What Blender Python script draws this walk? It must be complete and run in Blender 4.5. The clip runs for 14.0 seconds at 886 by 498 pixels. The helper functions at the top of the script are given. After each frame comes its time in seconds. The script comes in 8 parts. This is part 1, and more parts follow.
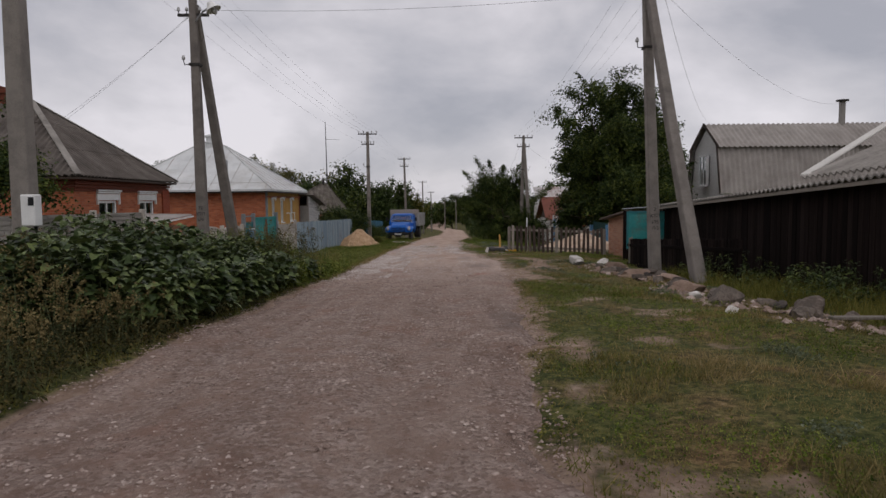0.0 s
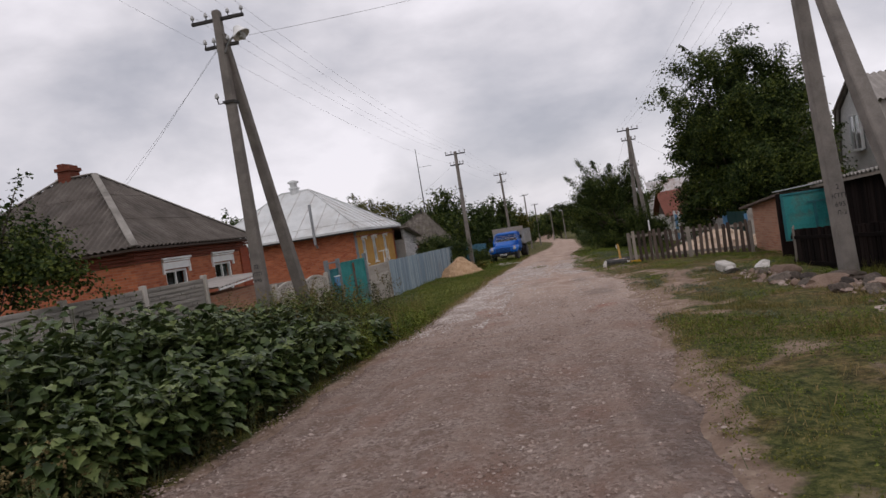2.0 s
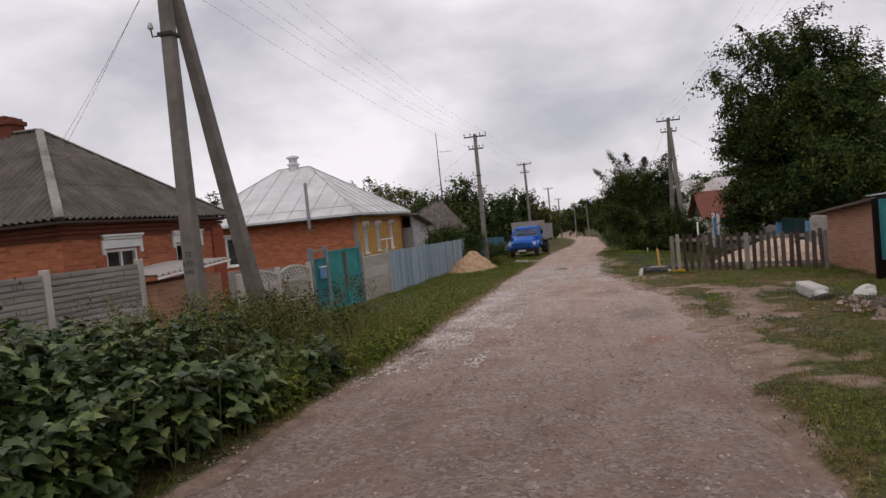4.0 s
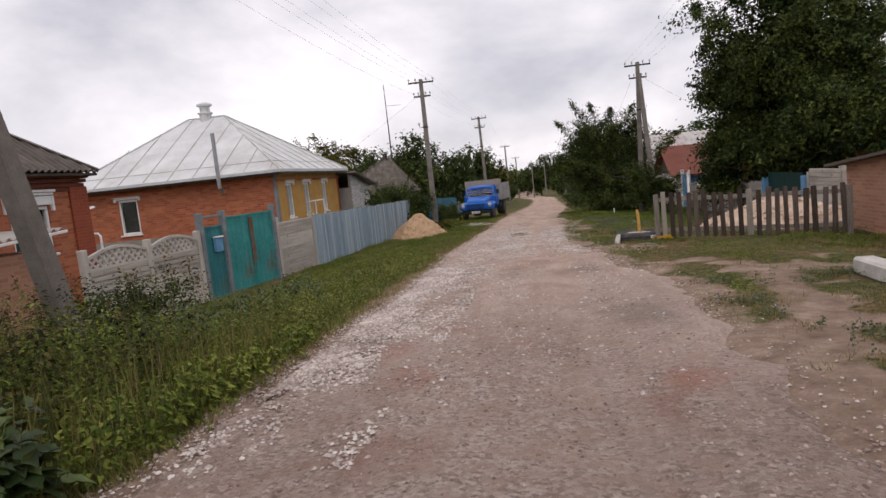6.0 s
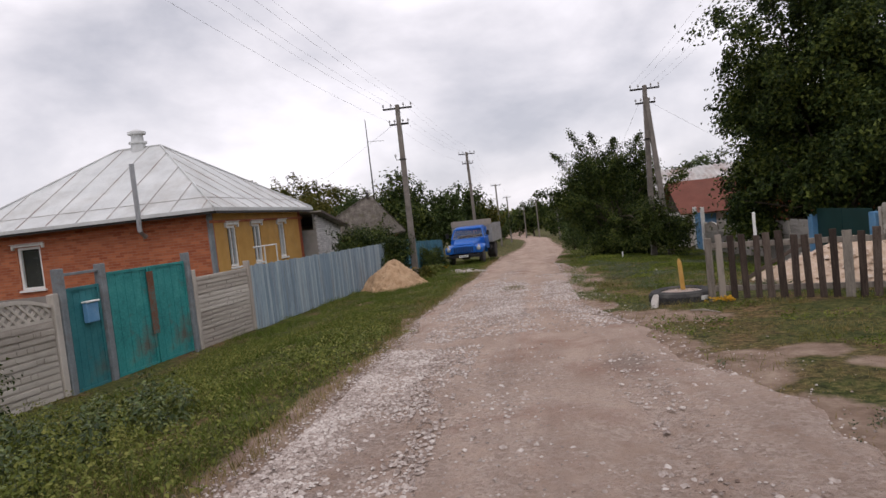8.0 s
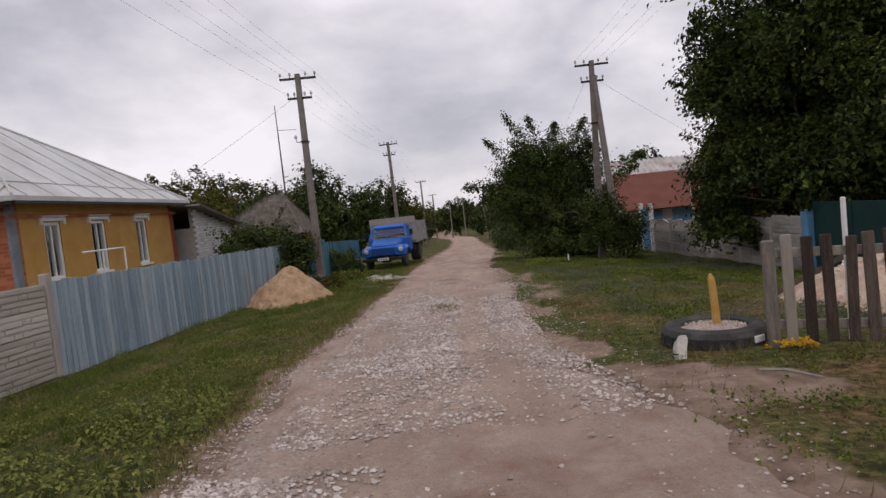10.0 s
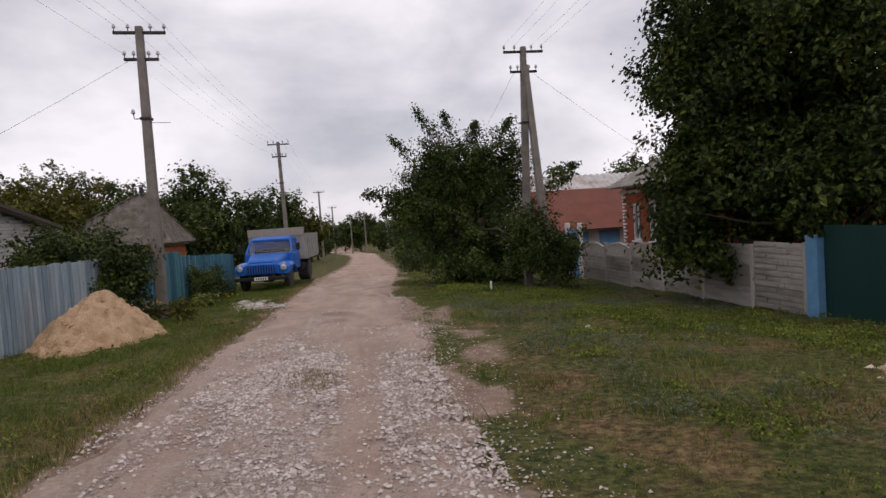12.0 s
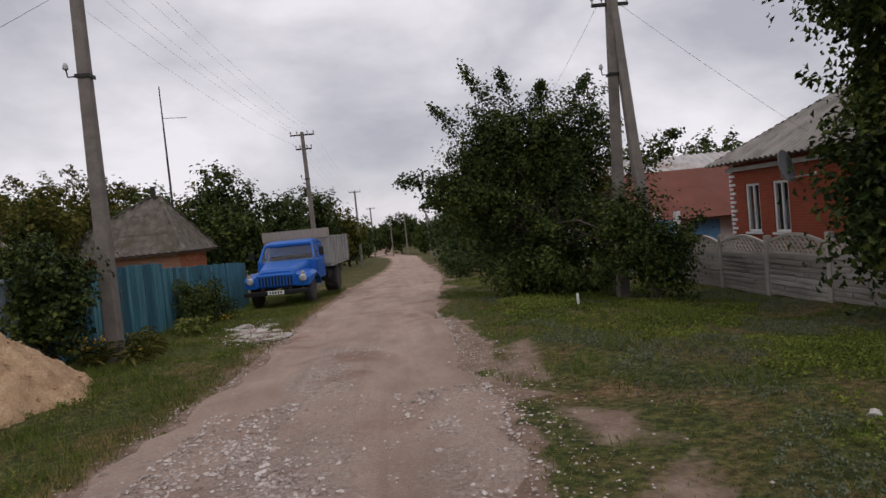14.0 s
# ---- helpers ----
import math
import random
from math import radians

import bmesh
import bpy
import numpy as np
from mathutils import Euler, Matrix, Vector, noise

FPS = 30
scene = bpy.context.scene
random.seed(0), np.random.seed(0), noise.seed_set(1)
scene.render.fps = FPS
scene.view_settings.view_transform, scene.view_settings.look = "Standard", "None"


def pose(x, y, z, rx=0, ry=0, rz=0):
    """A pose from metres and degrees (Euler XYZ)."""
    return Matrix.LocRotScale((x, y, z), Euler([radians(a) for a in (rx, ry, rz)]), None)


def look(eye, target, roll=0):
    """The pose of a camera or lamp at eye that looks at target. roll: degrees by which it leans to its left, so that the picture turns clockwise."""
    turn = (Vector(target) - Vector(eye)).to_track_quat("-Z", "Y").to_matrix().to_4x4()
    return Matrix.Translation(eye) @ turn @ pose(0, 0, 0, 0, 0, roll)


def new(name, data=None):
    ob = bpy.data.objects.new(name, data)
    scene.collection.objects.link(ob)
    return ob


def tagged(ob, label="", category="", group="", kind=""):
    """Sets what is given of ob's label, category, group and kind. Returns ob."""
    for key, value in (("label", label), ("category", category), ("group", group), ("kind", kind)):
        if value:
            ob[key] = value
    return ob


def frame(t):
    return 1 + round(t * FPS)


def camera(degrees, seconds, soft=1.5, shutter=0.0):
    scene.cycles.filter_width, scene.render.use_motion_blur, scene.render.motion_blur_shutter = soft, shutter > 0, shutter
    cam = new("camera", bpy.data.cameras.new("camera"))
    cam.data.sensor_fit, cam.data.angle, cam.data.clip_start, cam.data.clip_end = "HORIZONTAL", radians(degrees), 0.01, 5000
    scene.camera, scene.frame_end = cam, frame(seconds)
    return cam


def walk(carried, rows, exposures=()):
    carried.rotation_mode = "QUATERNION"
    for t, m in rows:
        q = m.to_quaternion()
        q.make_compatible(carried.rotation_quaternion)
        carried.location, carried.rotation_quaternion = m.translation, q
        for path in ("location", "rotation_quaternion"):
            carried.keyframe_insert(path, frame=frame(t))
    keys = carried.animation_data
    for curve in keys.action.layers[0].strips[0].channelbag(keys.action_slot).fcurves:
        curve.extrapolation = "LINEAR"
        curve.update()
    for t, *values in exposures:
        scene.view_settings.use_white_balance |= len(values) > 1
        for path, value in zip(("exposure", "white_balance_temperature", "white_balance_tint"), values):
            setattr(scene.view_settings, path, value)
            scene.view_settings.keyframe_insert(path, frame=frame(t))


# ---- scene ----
cam = camera(68.6, 14.0)
METRES, EYE, TILT, LEAN, TURN = 30.6, 1.5, 0.0, 0.0, 0.0
ROWS = [
    (0.0, 0.0, 0.0, 0.0, -0.04, -4.22, 0.61),
    (0.5, 0.0003, 0.0314, 0.0008, 6.98, -2.52, -0.63),
    (1.0, 0.0037, 0.0575, 0.0031, 11.57, -1.82, 5.73),
    (1.5, 0.0038, 0.0854, 0.0042, 9.57, -2.05, 6.79),
    (2.0, 0.0053, 0.1133, 0.0035, 9.34, -1.88, 8.9),
    (4.5, -0.0015, 0.262, -0.0001, 12.21, -3.11, 4.56),
    (5.0, -0.003, 0.2934, -0.0024, 12.83, -6.91, 4.37),
    (5.5, -0.0045, 0.3284, -0.0035, 12.57, -7.09, 4.31),
    (6.0, -0.0031, 0.3646, -0.005, 7.51, -6.37, 5.95),
    (6.5, -0.0041, 0.4005, -0.0051, 8.19, -4.21, 5.04),
    (7.0, -0.0065, 0.4372, -0.0057, 9.96, -8.05, 11.04),
    (7.5, -0.0084, 0.4746, -0.0066, 9.27, -7.17, 5.91),
    (8.0, -0.0077, 0.5115, -0.008, 6.77, -2.89, 6.28),
    (10.5, -0.0118, 0.704, -0.0147, -5.17, -3.96, 5.37),
    (11.0, -0.0093, 0.7444, -0.016, -11.46, -3.96, 6.11),
    (11.5, -0.0077, 0.7834, -0.0183, -8.15, -4.56, 4.39),
    (12.0, -0.0033, 0.8247, -0.0195, -8.39, -2.9, 3.77),
    (12.5, -0.0006, 0.8656, -0.0203, -4.87, -4.53, 4.78),
    (13.0, 0.0022, 0.9087, -0.021, -6.06, -0.96, 5.8),
    (13.5, 0.0043, 0.9515, -0.0235, -5.53, 0.78, 7.66),
    (14.0, 0.0052, 0.993, -0.0257, -4.8, -2.58, 5.5),
]
walk(cam, [(t, pose(0, 0, EYE, TILT, LEAN, TURN) @ pose(METRES * x, METRES * y, METRES * z, 90 + pitch, roll, yaw)) for t, x, y, z, yaw, pitch, roll in ROWS],
     exposures=[(0.0, -0.3, 6500, 15), (0.5, -0.09, 6500, 15), (2.0, -0.06, 6500, 16), (5.0, 0.12, 6650, 17), (6.0, 0.3, 6650, 17), (6.6, 0.22, 6620, 17), (7.0, 0.15, 6600, 17), (7.5, 0.21, 6600, 17), (8.2, 0.25, 6500, 16), (10.5, -0.05, 6550, 18), (12.5, 0.08, 6550, 17), (13.5, 0.08, 6500, 15), (14.0, -0.12, 6500, 16)])

# ---- world and sun: an overcast day ----
world = bpy.data.worlds.new("world")
scene.world = world
world.use_nodes = True
WN, WL = world.node_tree.nodes, world.node_tree.links
WN.clear()
SUN_EL, SUN_ROT = 52.0, 200.0
sky = WN.new("ShaderNodeTexSky")
sky.sky_type, sky.sun_disc = "NISHITA", False
sky.sun_elevation, sky.sun_rotation = radians(SUN_EL), radians(SUN_ROT)
sky_gain = WN.new("ShaderNodeVectorMath")
sky_gain.operation = "SCALE"
sky_gain.inputs["Scale"].default_value = 0.08
WL.new(sky.outputs[0], sky_gain.inputs[0])
geo = WN.new("ShaderNodeTexCoord")
mapn = WN.new("ShaderNodeMapping")
mapn.inputs["Scale"].default_value = (1.0, 1.0, 1.9)
WL.new(geo.outputs["Generated"], mapn.inputs[0])
cl1 = WN.new("ShaderNodeTexNoise")
cl1.inputs["Scale"].default_value, cl1.inputs["Detail"].default_value = 2.6, 9
cl1.inputs["Roughness"].default_value, cl1.inputs["Distortion"].default_value = 0.52, 0.15
WL.new(mapn.outputs[0], cl1.inputs["Vector"])
clr = WN.new("ShaderNodeValToRGB")
clr.color_ramp.elements.new(0.5).color = (0.82, 0.82, 0.85, 1)
clr.color_ramp.elements[0].position, clr.color_ramp.elements[0].color = 0.35, (0.54, 0.56, 0.61, 1)
clr.color_ramp.elements[2].position, clr.color_ramp.elements[2].color = 0.62, (1.06, 1.05, 1.08, 1)
WL.new(cl1.outputs["Fac"], clr.inputs[0])
wmix = WN.new("ShaderNodeMix")
wmix.data_type = "RGBA"
wmix.inputs["Factor"].default_value = 0.9
WL.new(sky_gain.outputs[0], wmix.inputs["A"])
WL.new(clr.outputs[0], wmix.inputs["B"])
wbg = WN.new("ShaderNodeBackground")
wbg.inputs["Strength"].default_value = 0.92
wout = WN.new("ShaderNodeOutputWorld")
WL.new(wmix.outputs["Result"], wbg.inputs["Color"])
WL.new(wbg.outputs[0], wout.inputs[0])

sun_data = bpy.data.lights.new("sun", "SUN")
sun_data.energy, sun_data.angle, sun_data.color = 0.7, radians(25), (1.0, 0.96, 0.9)
sun = new("sun", sun_data)
sun.matrix_world = look((0, 0, 40), (-math.sin(radians(SUN_ROT)) * -14, -math.cos(radians(SUN_ROT)) * -14 * -1, 18))


# ---- materials ----
def mat(name, cols, scale=4.0, rough=0.85, bump=0.3, fine=60.0, metal=0.0, per="", trans=0.0, stretch=(1, 1, 1), stain=None, stain_amt=0.5,
        coat=0.0, coords="Object", bump_dist=0.01, spec=0.3):
    """Colours blended over noise at two scales, with grain, bump, stains and an optional shift for each piece or island."""
    m = bpy.data.materials.new(name)
    m.use_nodes = True
    N, L = m.node_tree.nodes, m.node_tree.links
    bsdf = N["Principled BSDF"]
    tc = N.new("ShaderNodeTexCoord")
    mp = N.new("ShaderNodeMapping")
    mp.inputs["Scale"].default_value = stretch
    L.new(tc.outputs[coords], mp.inputs[0])
    vec = mp.outputs[0]
    rnd = None
    if per:
        oi = N.new("ShaderNodeObjectInfo" if per == "object" else "ShaderNodeNewGeometry")
        rnd = oi.outputs["Random" if per == "object" else "Random Per Island"]
    if per == "object":
        add = N.new("ShaderNodeVectorMath")
        mul = N.new("ShaderNodeMath")
        mul.operation, mul.inputs[1].default_value = "MULTIPLY", 37.0
        L.new(rnd, mul.inputs[0])
        L.new(vec, add.inputs[0])
        L.new(mul.outputs[0], add.inputs[1])
        vec = add.outputs[0]
    n1 = N.new("ShaderNodeTexNoise")
    n1.inputs["Scale"].default_value, n1.inputs["Detail"].default_value, n1.inputs["Roughness"].default_value = scale, 5, 0.6
    n2 = N.new("ShaderNodeTexNoise")
    n2.inputs["Scale"].default_value, n2.inputs["Detail"].default_value = fine, 3
    L.new(vec, n1.inputs["Vector"])
    L.new(vec, n2.inputs["Vector"])
    mixf = N.new("ShaderNodeMix")
    mixf.inputs["Factor"].default_value = 0.4
    L.new(n1.outputs["Fac"], mixf.inputs["A"])
    L.new(n2.outputs["Fac"], mixf.inputs["B"])
    fac = mixf.outputs["Result"]
    if rnd is not None:
        sp = N.new("ShaderNodeMath")
        sp.operation, sp.inputs[1].default_value, sp.inputs[2].default_value = "MULTIPLY_ADD", 0.32, -0.16
        L.new(rnd, sp.inputs[0])
        ad = N.new("ShaderNodeMath")
        L.new(fac, ad.inputs[0])
        L.new(sp.outputs[0], ad.inputs[1])
        fac = ad.outputs[0]
    ramp = N.new("ShaderNodeValToRGB")
    el = ramp.color_ramp.elements
    while len(el) < len(cols):
        el.new(0.5)
    for i, c in enumerate(cols):
        el[i].position = 0.32 + 0.36 * i / max(1, len(cols) - 1)
        el[i].color = (*c, 1)
    L.new(fac, ramp.inputs[0])
    col = ramp.outputs[0]
    if stain is not None:
        n3 = N.new("ShaderNodeTexNoise")
        n3.inputs["Scale"].default_value, n3.inputs["Detail"].default_value, n3.inputs["Roughness"].default_value = scale * 0.45, 6, 0.7
        L.new(vec, n3.inputs["Vector"])
        r3 = N.new("ShaderNodeMapRange")
        r3.inputs["From Min"].default_value, r3.inputs["From Max"].default_value = 0.5, 0.68
        r3.inputs["To Max"].default_value = stain_amt
        L.new(n3.outputs["Fac"], r3.inputs["Value"])
        mx = N.new("ShaderNodeMix")
        mx.data_type = "RGBA"
        L.new(r3.outputs[0], mx.inputs["Factor"])
        L.new(col, mx.inputs["A"])
        mx.inputs["B"].default_value = (*stain, 1)
        col = mx.outputs["Result"]
    L.new(col, bsdf.inputs["Base Color"])
    bsdf.inputs["Roughness"].default_value, bsdf.inputs["Metallic"].default_value = rough, metal
    bsdf.inputs["Coat Weight"].default_value = coat
    bsdf.inputs["Specular IOR Level"].default_value = spec
    if bump:
        b = N.new("ShaderNodeBump")
        b.inputs["Strength"].default_value, b.inputs["Distance"].default_value = bump, bump_dist
        L.new(fac, b.inputs["Height"])
        L.new(b.outputs[0], bsdf.inputs["Normal"])
    if trans:
        t = N.new("ShaderNodeBsdfTranslucent")
        L.new(col, t.inputs["Color"])
        ms = N.new("ShaderNodeMixShader")
        ms.inputs[0].default_value = trans
        L.new(bsdf.outputs[0], ms.inputs[1])
        L.new(t.outputs[0], ms.inputs[2])
        L.new(ms.outputs[0], N["Material Output"].inputs["Surface"])
    return m


def brick_mat(name, a, b, mortar, bw=0.26, bh=0.077, joint=0.012, wear=None):
    """Courses of bricks at true size, laid along the wall's own x and z."""
    m = bpy.data.materials.new(name)
    m.use_nodes = True
    N, L = m.node_tree.nodes, m.node_tree.links
    bsdf = N["Principled BSDF"]
    tc = N.new("ShaderNodeTexCoord")
    sx = N.new("ShaderNodeSeparateXYZ")
    L.new(tc.outputs["Object"], sx.inputs[0])
    sm = N.new("ShaderNodeMath")
    L.new(sx.outputs["X"], sm.inputs[0])
    L.new(sx.outputs["Y"], sm.inputs[1])
    cb = N.new("ShaderNodeCombineXYZ")
    L.new(sm.outputs[0], cb.inputs["X"])
    L.new(sx.outputs["Z"], cb.inputs["Y"])
    br = N.new("ShaderNodeTexBrick")
    br.inputs["Scale"].default_value = 1.0
    br.inputs["Brick Width"].default_value, br.inputs["Row Height"].default_value = bw, bh
    br.inputs["Mortar Size"].default_value, br.inputs["Mortar Smooth"].default_value = joint * 0.5, 0.3
    br.inputs["Color1"].default_value, br.inputs["Color2"].default_value, br.inputs["Mortar"].default_value = (*a, 1), (*b, 1), (*mortar, 1)
    L.new(cb.outputs[0], br.inputs["Vector"])
    n1 = N.new("ShaderNodeTexNoise")
    n1.inputs["Scale"].default_value, n1.inputs["Detail"].default_value = 1.3, 7
    n1.inputs["Roughness"].default_value = 0.65
    L.new(tc.outputs["Object"], n1.inputs["Vector"])
    r = N.new("ShaderNodeMapRange")
    r.inputs["From Min"].default_value, r.inputs["From Max"].default_value = 0.42, 0.7
    r.inputs["To Max"].default_value = 0.55
    L.new(n1.outputs["Fac"], r.inputs["Value"])
    mx = N.new("ShaderNodeMix")
    mx.data_type = "RGBA"
    L.new(r.outputs[0], mx.inputs["Factor"])
    L.new(br.outputs["Color"], mx.inputs["A"])
    mx.inputs["B"].default_value = (*(wear or [c * 0.55 for c in a]), 1)
    L.new(mx.outputs["Result"], bsdf.inputs["Base Color"])
    n2 = N.new("ShaderNodeTexNoise")
    n2.inputs["Scale"].default_value = 90
    L.new(tc.outputs["Object"], n2.inputs["Vector"])
    hm = N.new("ShaderNodeMath")
    hm.operation, hm.inputs[1].default_value = "MULTIPLY_ADD", -1.0
    L.new(br.outputs["Fac"], hm.inputs[0])
    L.new(n2.outputs["Fac"], hm.inputs[2])
    bp = N.new("ShaderNodeBump")
    bp.inputs["Strength"].default_value, bp.inputs["Distance"].default_value = 0.6, 0.008
    L.new(hm.outputs[0], bp.inputs["Height"])
    L.new(bp.outputs[0], bsdf.inputs["Normal"])
    bsdf.inputs["Roughness"].default_value = 0.9
    bsdf.inputs["Specular IOR Level"].default_value = 0.25
    return m


def glass_mat(name, tint=(0.9, 0.95, 0.95)):
    m = bpy.data.materials.new(name)
    m.use_nodes = True
    b = m.node_tree.nodes["Principled BSDF"]
    b.inputs["Base Color"].default_value = (*tint, 1)
    b.inputs["Roughness"].default_value = 0.03
    b.inputs["Transmission Weight"].default_value = 1.0
    b.inputs["IOR"].default_value = 1.45
    return m


M_CONC = mat("concrete_pole", [(0.12, 0.105, 0.092), (0.18, 0.16, 0.142), (0.25, 0.225, 0.2)], 3, 0.9, 0.4, 70, stain=(0.10, 0.092, 0.085), per="object")
M_PRECAST = mat("precast_concrete", [(0.36, 0.32, 0.28), (0.46, 0.42, 0.37), (0.55, 0.51, 0.46)], 2.2, 0.9, 0.35, 60, stain=(0.22, 0.2, 0.17), stain_amt=0.55, per="object")
# old grey concrete; its dark tone also paints tree shade on the right fence
M_CAST_OLD_SHADED = mat("old_and_shaded_cast_concrete", [(0.24, 0.22, 0.195), (0.33, 0.305, 0.275), (0.43, 0.4, 0.365)], 2.2, 0.92, 0.35, 60, stain=(0.13, 0.12, 0.105), stain_amt=0.6, per="object")
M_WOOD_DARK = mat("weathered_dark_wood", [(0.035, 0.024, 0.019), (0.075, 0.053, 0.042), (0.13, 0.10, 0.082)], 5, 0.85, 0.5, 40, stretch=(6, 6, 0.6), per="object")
M_WOOD_GREY = mat("weathered_grey_wood", [(0.14, 0.12, 0.10), (0.23, 0.20, 0.17), (0.32, 0.28, 0.24)], 5, 0.85, 0.5, 40, stretch=(6, 6, 0.6), per="object")
M_WOOD_BLACK = mat("tarred_wood", [(0.005, 0.0035, 0.003), (0.011, 0.007, 0.006), (0.022, 0.015, 0.013)], 4, 0.95, 0.5, 40, stretch=(6, 6, 0.5), per="object", spec=0.08)
M_BLUE_PLANK = mat("faded_blue_boards", [(0.17, 0.24, 0.30), (0.26, 0.34, 0.40), (0.37, 0.44, 0.48)], 3, 0.8, 0.4, 40, stretch=(5, 5, 0.7), stain=(0.17, 0.15, 0.13), stain_amt=0.6, per="object")
M_TEAL_PLANK = mat("teal_blue_boards", [(0.012, 0.075, 0.115), (0.03, 0.135, 0.185), (0.085, 0.23, 0.28)], 3, 0.75, 0.3, 40, stretch=(5, 5, 0.7), stain=(0.06, 0.06, 0.06), stain_amt=0.5, per="object")
M_TEAL = mat("teal_gate_paint", [(0.015, 0.15, 0.155), (0.03, 0.245, 0.24), (0.065, 0.33, 0.31)], 2.2, 0.55, 0.25, 30, stain=(0.13, 0.065, 0.045), stain_amt=0.8)
M_TEAL_DK = mat("dark_teal_paint", [(0.015, 0.12, 0.14), (0.03, 0.17, 0.19), (0.05, 0.22, 0.23)], 3, 0.55, 0.2, 50, stain=(0.10, 0.08, 0.06), stain_amt=0.6)
M_GREEN_GATE = mat("dark_green_sheet", [(0.003, 0.026, 0.024), (0.0045, 0.034, 0.031), (0.007, 0.044, 0.04)], 1.5, 0.5, 0.05, 30)
M_BLUE_PAINT = mat("light_blue_paint", [(0.08, 0.22, 0.40), (0.11, 0.27, 0.46), (0.16, 0.33, 0.52)], 4, 0.6, 0.15, 50, stain=(0.25, 0.36, 0.45), stain_amt=0.4)
M_GREY_METAL = mat("grey_painted_steel", [(0.13, 0.155, 0.17), (0.19, 0.215, 0.23), (0.26, 0.285, 0.3)], 5, 0.6, 0.2, 50, stain=(0.16, 0.09, 0.06))
M_STEEL = mat("dark_steel", [(0.035, 0.033, 0.032), (0.06, 0.055, 0.05)], 8, 0.6, 0.1, 60, metal=0.5)
M_GALV = mat("galvanised_pipe", [(0.28, 0.29, 0.3), (0.4, 0.41, 0.42)], 5, 0.45, 0.1, 60, metal=0.6)
M_WHITE = mat("white_paint", [(0.68, 0.68, 0.66), (0.78, 0.78, 0.76), (0.84, 0.84, 0.82)], 4, 0.6, 0.1, 60, stain=(0.5, 0.47, 0.43), stain_amt=0.4)
M_CERAMIC = mat("insulator_ceramic", [(0.3, 0.3, 0.3), (0.55, 0.55, 0.54)], 8, 0.3, 0.0)
M_ROOF_GREY = mat("asbestos_cement", [(0.17, 0.155, 0.138), (0.265, 0.245, 0.22), (0.36, 0.335, 0.305)], 1.6, 0.95, 0.3, 45, stain=(0.085, 0.075, 0.065), stain_amt=0.7)
M_ROOF_DARK = mat("dark_asbestos_cement", [(0.062, 0.052, 0.045), (0.108, 0.092, 0.08), (0.18, 0.158, 0.14)], 1.5, 0.95, 0.3, 45, stain=(0.05, 0.044, 0.04), stain_amt=0.7)
M_ROOF_HUT = mat("mossy_old_slate", [(0.058, 0.049, 0.041), (0.12, 0.104, 0.088), (0.21, 0.186, 0.16)], 2.6, 0.95, 0.5, 30, stain=(0.07, 0.062, 0.035), stain_amt=0.75)
M_ROOF_PALE = mat("pale_pinkish_slate", [(0.22, 0.2, 0.185), (0.31, 0.285, 0.262), (0.39, 0.36, 0.335)], 1.2, 0.95, 0.3, 45, stain=(0.2, 0.175, 0.155), stain_amt=0.5)
M_ROOF_TIN = mat("rusty_pale_tin", [(0.3, 0.28, 0.265), (0.46, 0.44, 0.425), (0.58, 0.565, 0.55)], 1.6, 0.6, 0.2, 40, stain=(0.24, 0.12, 0.075), stain_amt=0.7)
M_ROOF_WHITE = mat("white_roof_paint", [(0.47, 0.485, 0.485), (0.58, 0.595, 0.59), (0.68, 0.69, 0.68)], 1.2, 0.5, 0.08, 40, stain=(0.36, 0.34, 0.31), stain_amt=0.5)
M_ROOF_RED = mat("red_brown_roof", [(0.115, 0.034, 0.022), (0.16, 0.05, 0.032), (0.2, 0.07, 0.045)], 1.3, 0.7, 0.1, 40, stain=(0.13, 0.05, 0.035))
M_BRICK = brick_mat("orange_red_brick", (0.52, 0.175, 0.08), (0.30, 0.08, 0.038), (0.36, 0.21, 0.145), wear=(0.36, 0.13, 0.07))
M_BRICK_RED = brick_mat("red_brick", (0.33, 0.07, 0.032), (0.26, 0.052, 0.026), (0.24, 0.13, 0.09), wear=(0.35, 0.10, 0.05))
M_BRICK_CREAM = brick_mat("pale_brick", (0.47, 0.235, 0.145), (0.35, 0.155, 0.095), (0.37, 0.29, 0.23), wear=(0.42, 0.25, 0.175))
M_BRICK_PC = mat("white_silicate_brick", [(0.5, 0.48, 0.465), (0.64, 0.615, 0.595), (0.74, 0.715, 0.69)], 6, 0.9, 0.3, 70, per="object")
M_MORTAR = mat("grey_mortar", [(0.22, 0.21, 0.19), (0.3, 0.28, 0.26)], 6, 0.95, 0.3, 80)
M_OCHRE = mat("ochre_wall_paint", [(0.44, 0.235, 0.055), (0.54, 0.3, 0.08), (0.6, 0.36, 0.12)], 2, 0.85, 0.2, 50, stain=(0.36, 0.22, 0.1))
M_RENDER_WHITE = mat("whitewashed_wall", [(0.48, 0.46, 0.43), (0.58, 0.56, 0.52), (0.66, 0.64, 0.6)], 2, 0.9, 0.2, 50, stain=(0.34, 0.31, 0.28))
M_GLASS = glass_mat("window_glass")
# near-black colour standing in for the unlit rooms behind windows
M_DARK_IN = mat("dark_room_shade", [(0.03, 0.03, 0.032), (0.055, 0.055, 0.06)], 4, 0.9, 0)
M_BARK = mat("bark", [(0.045, 0.035, 0.027), (0.085, 0.068, 0.052), (0.14, 0.115, 0.09)], 8, 0.95, 0.7, 50, stretch=(1, 1, 0.25))
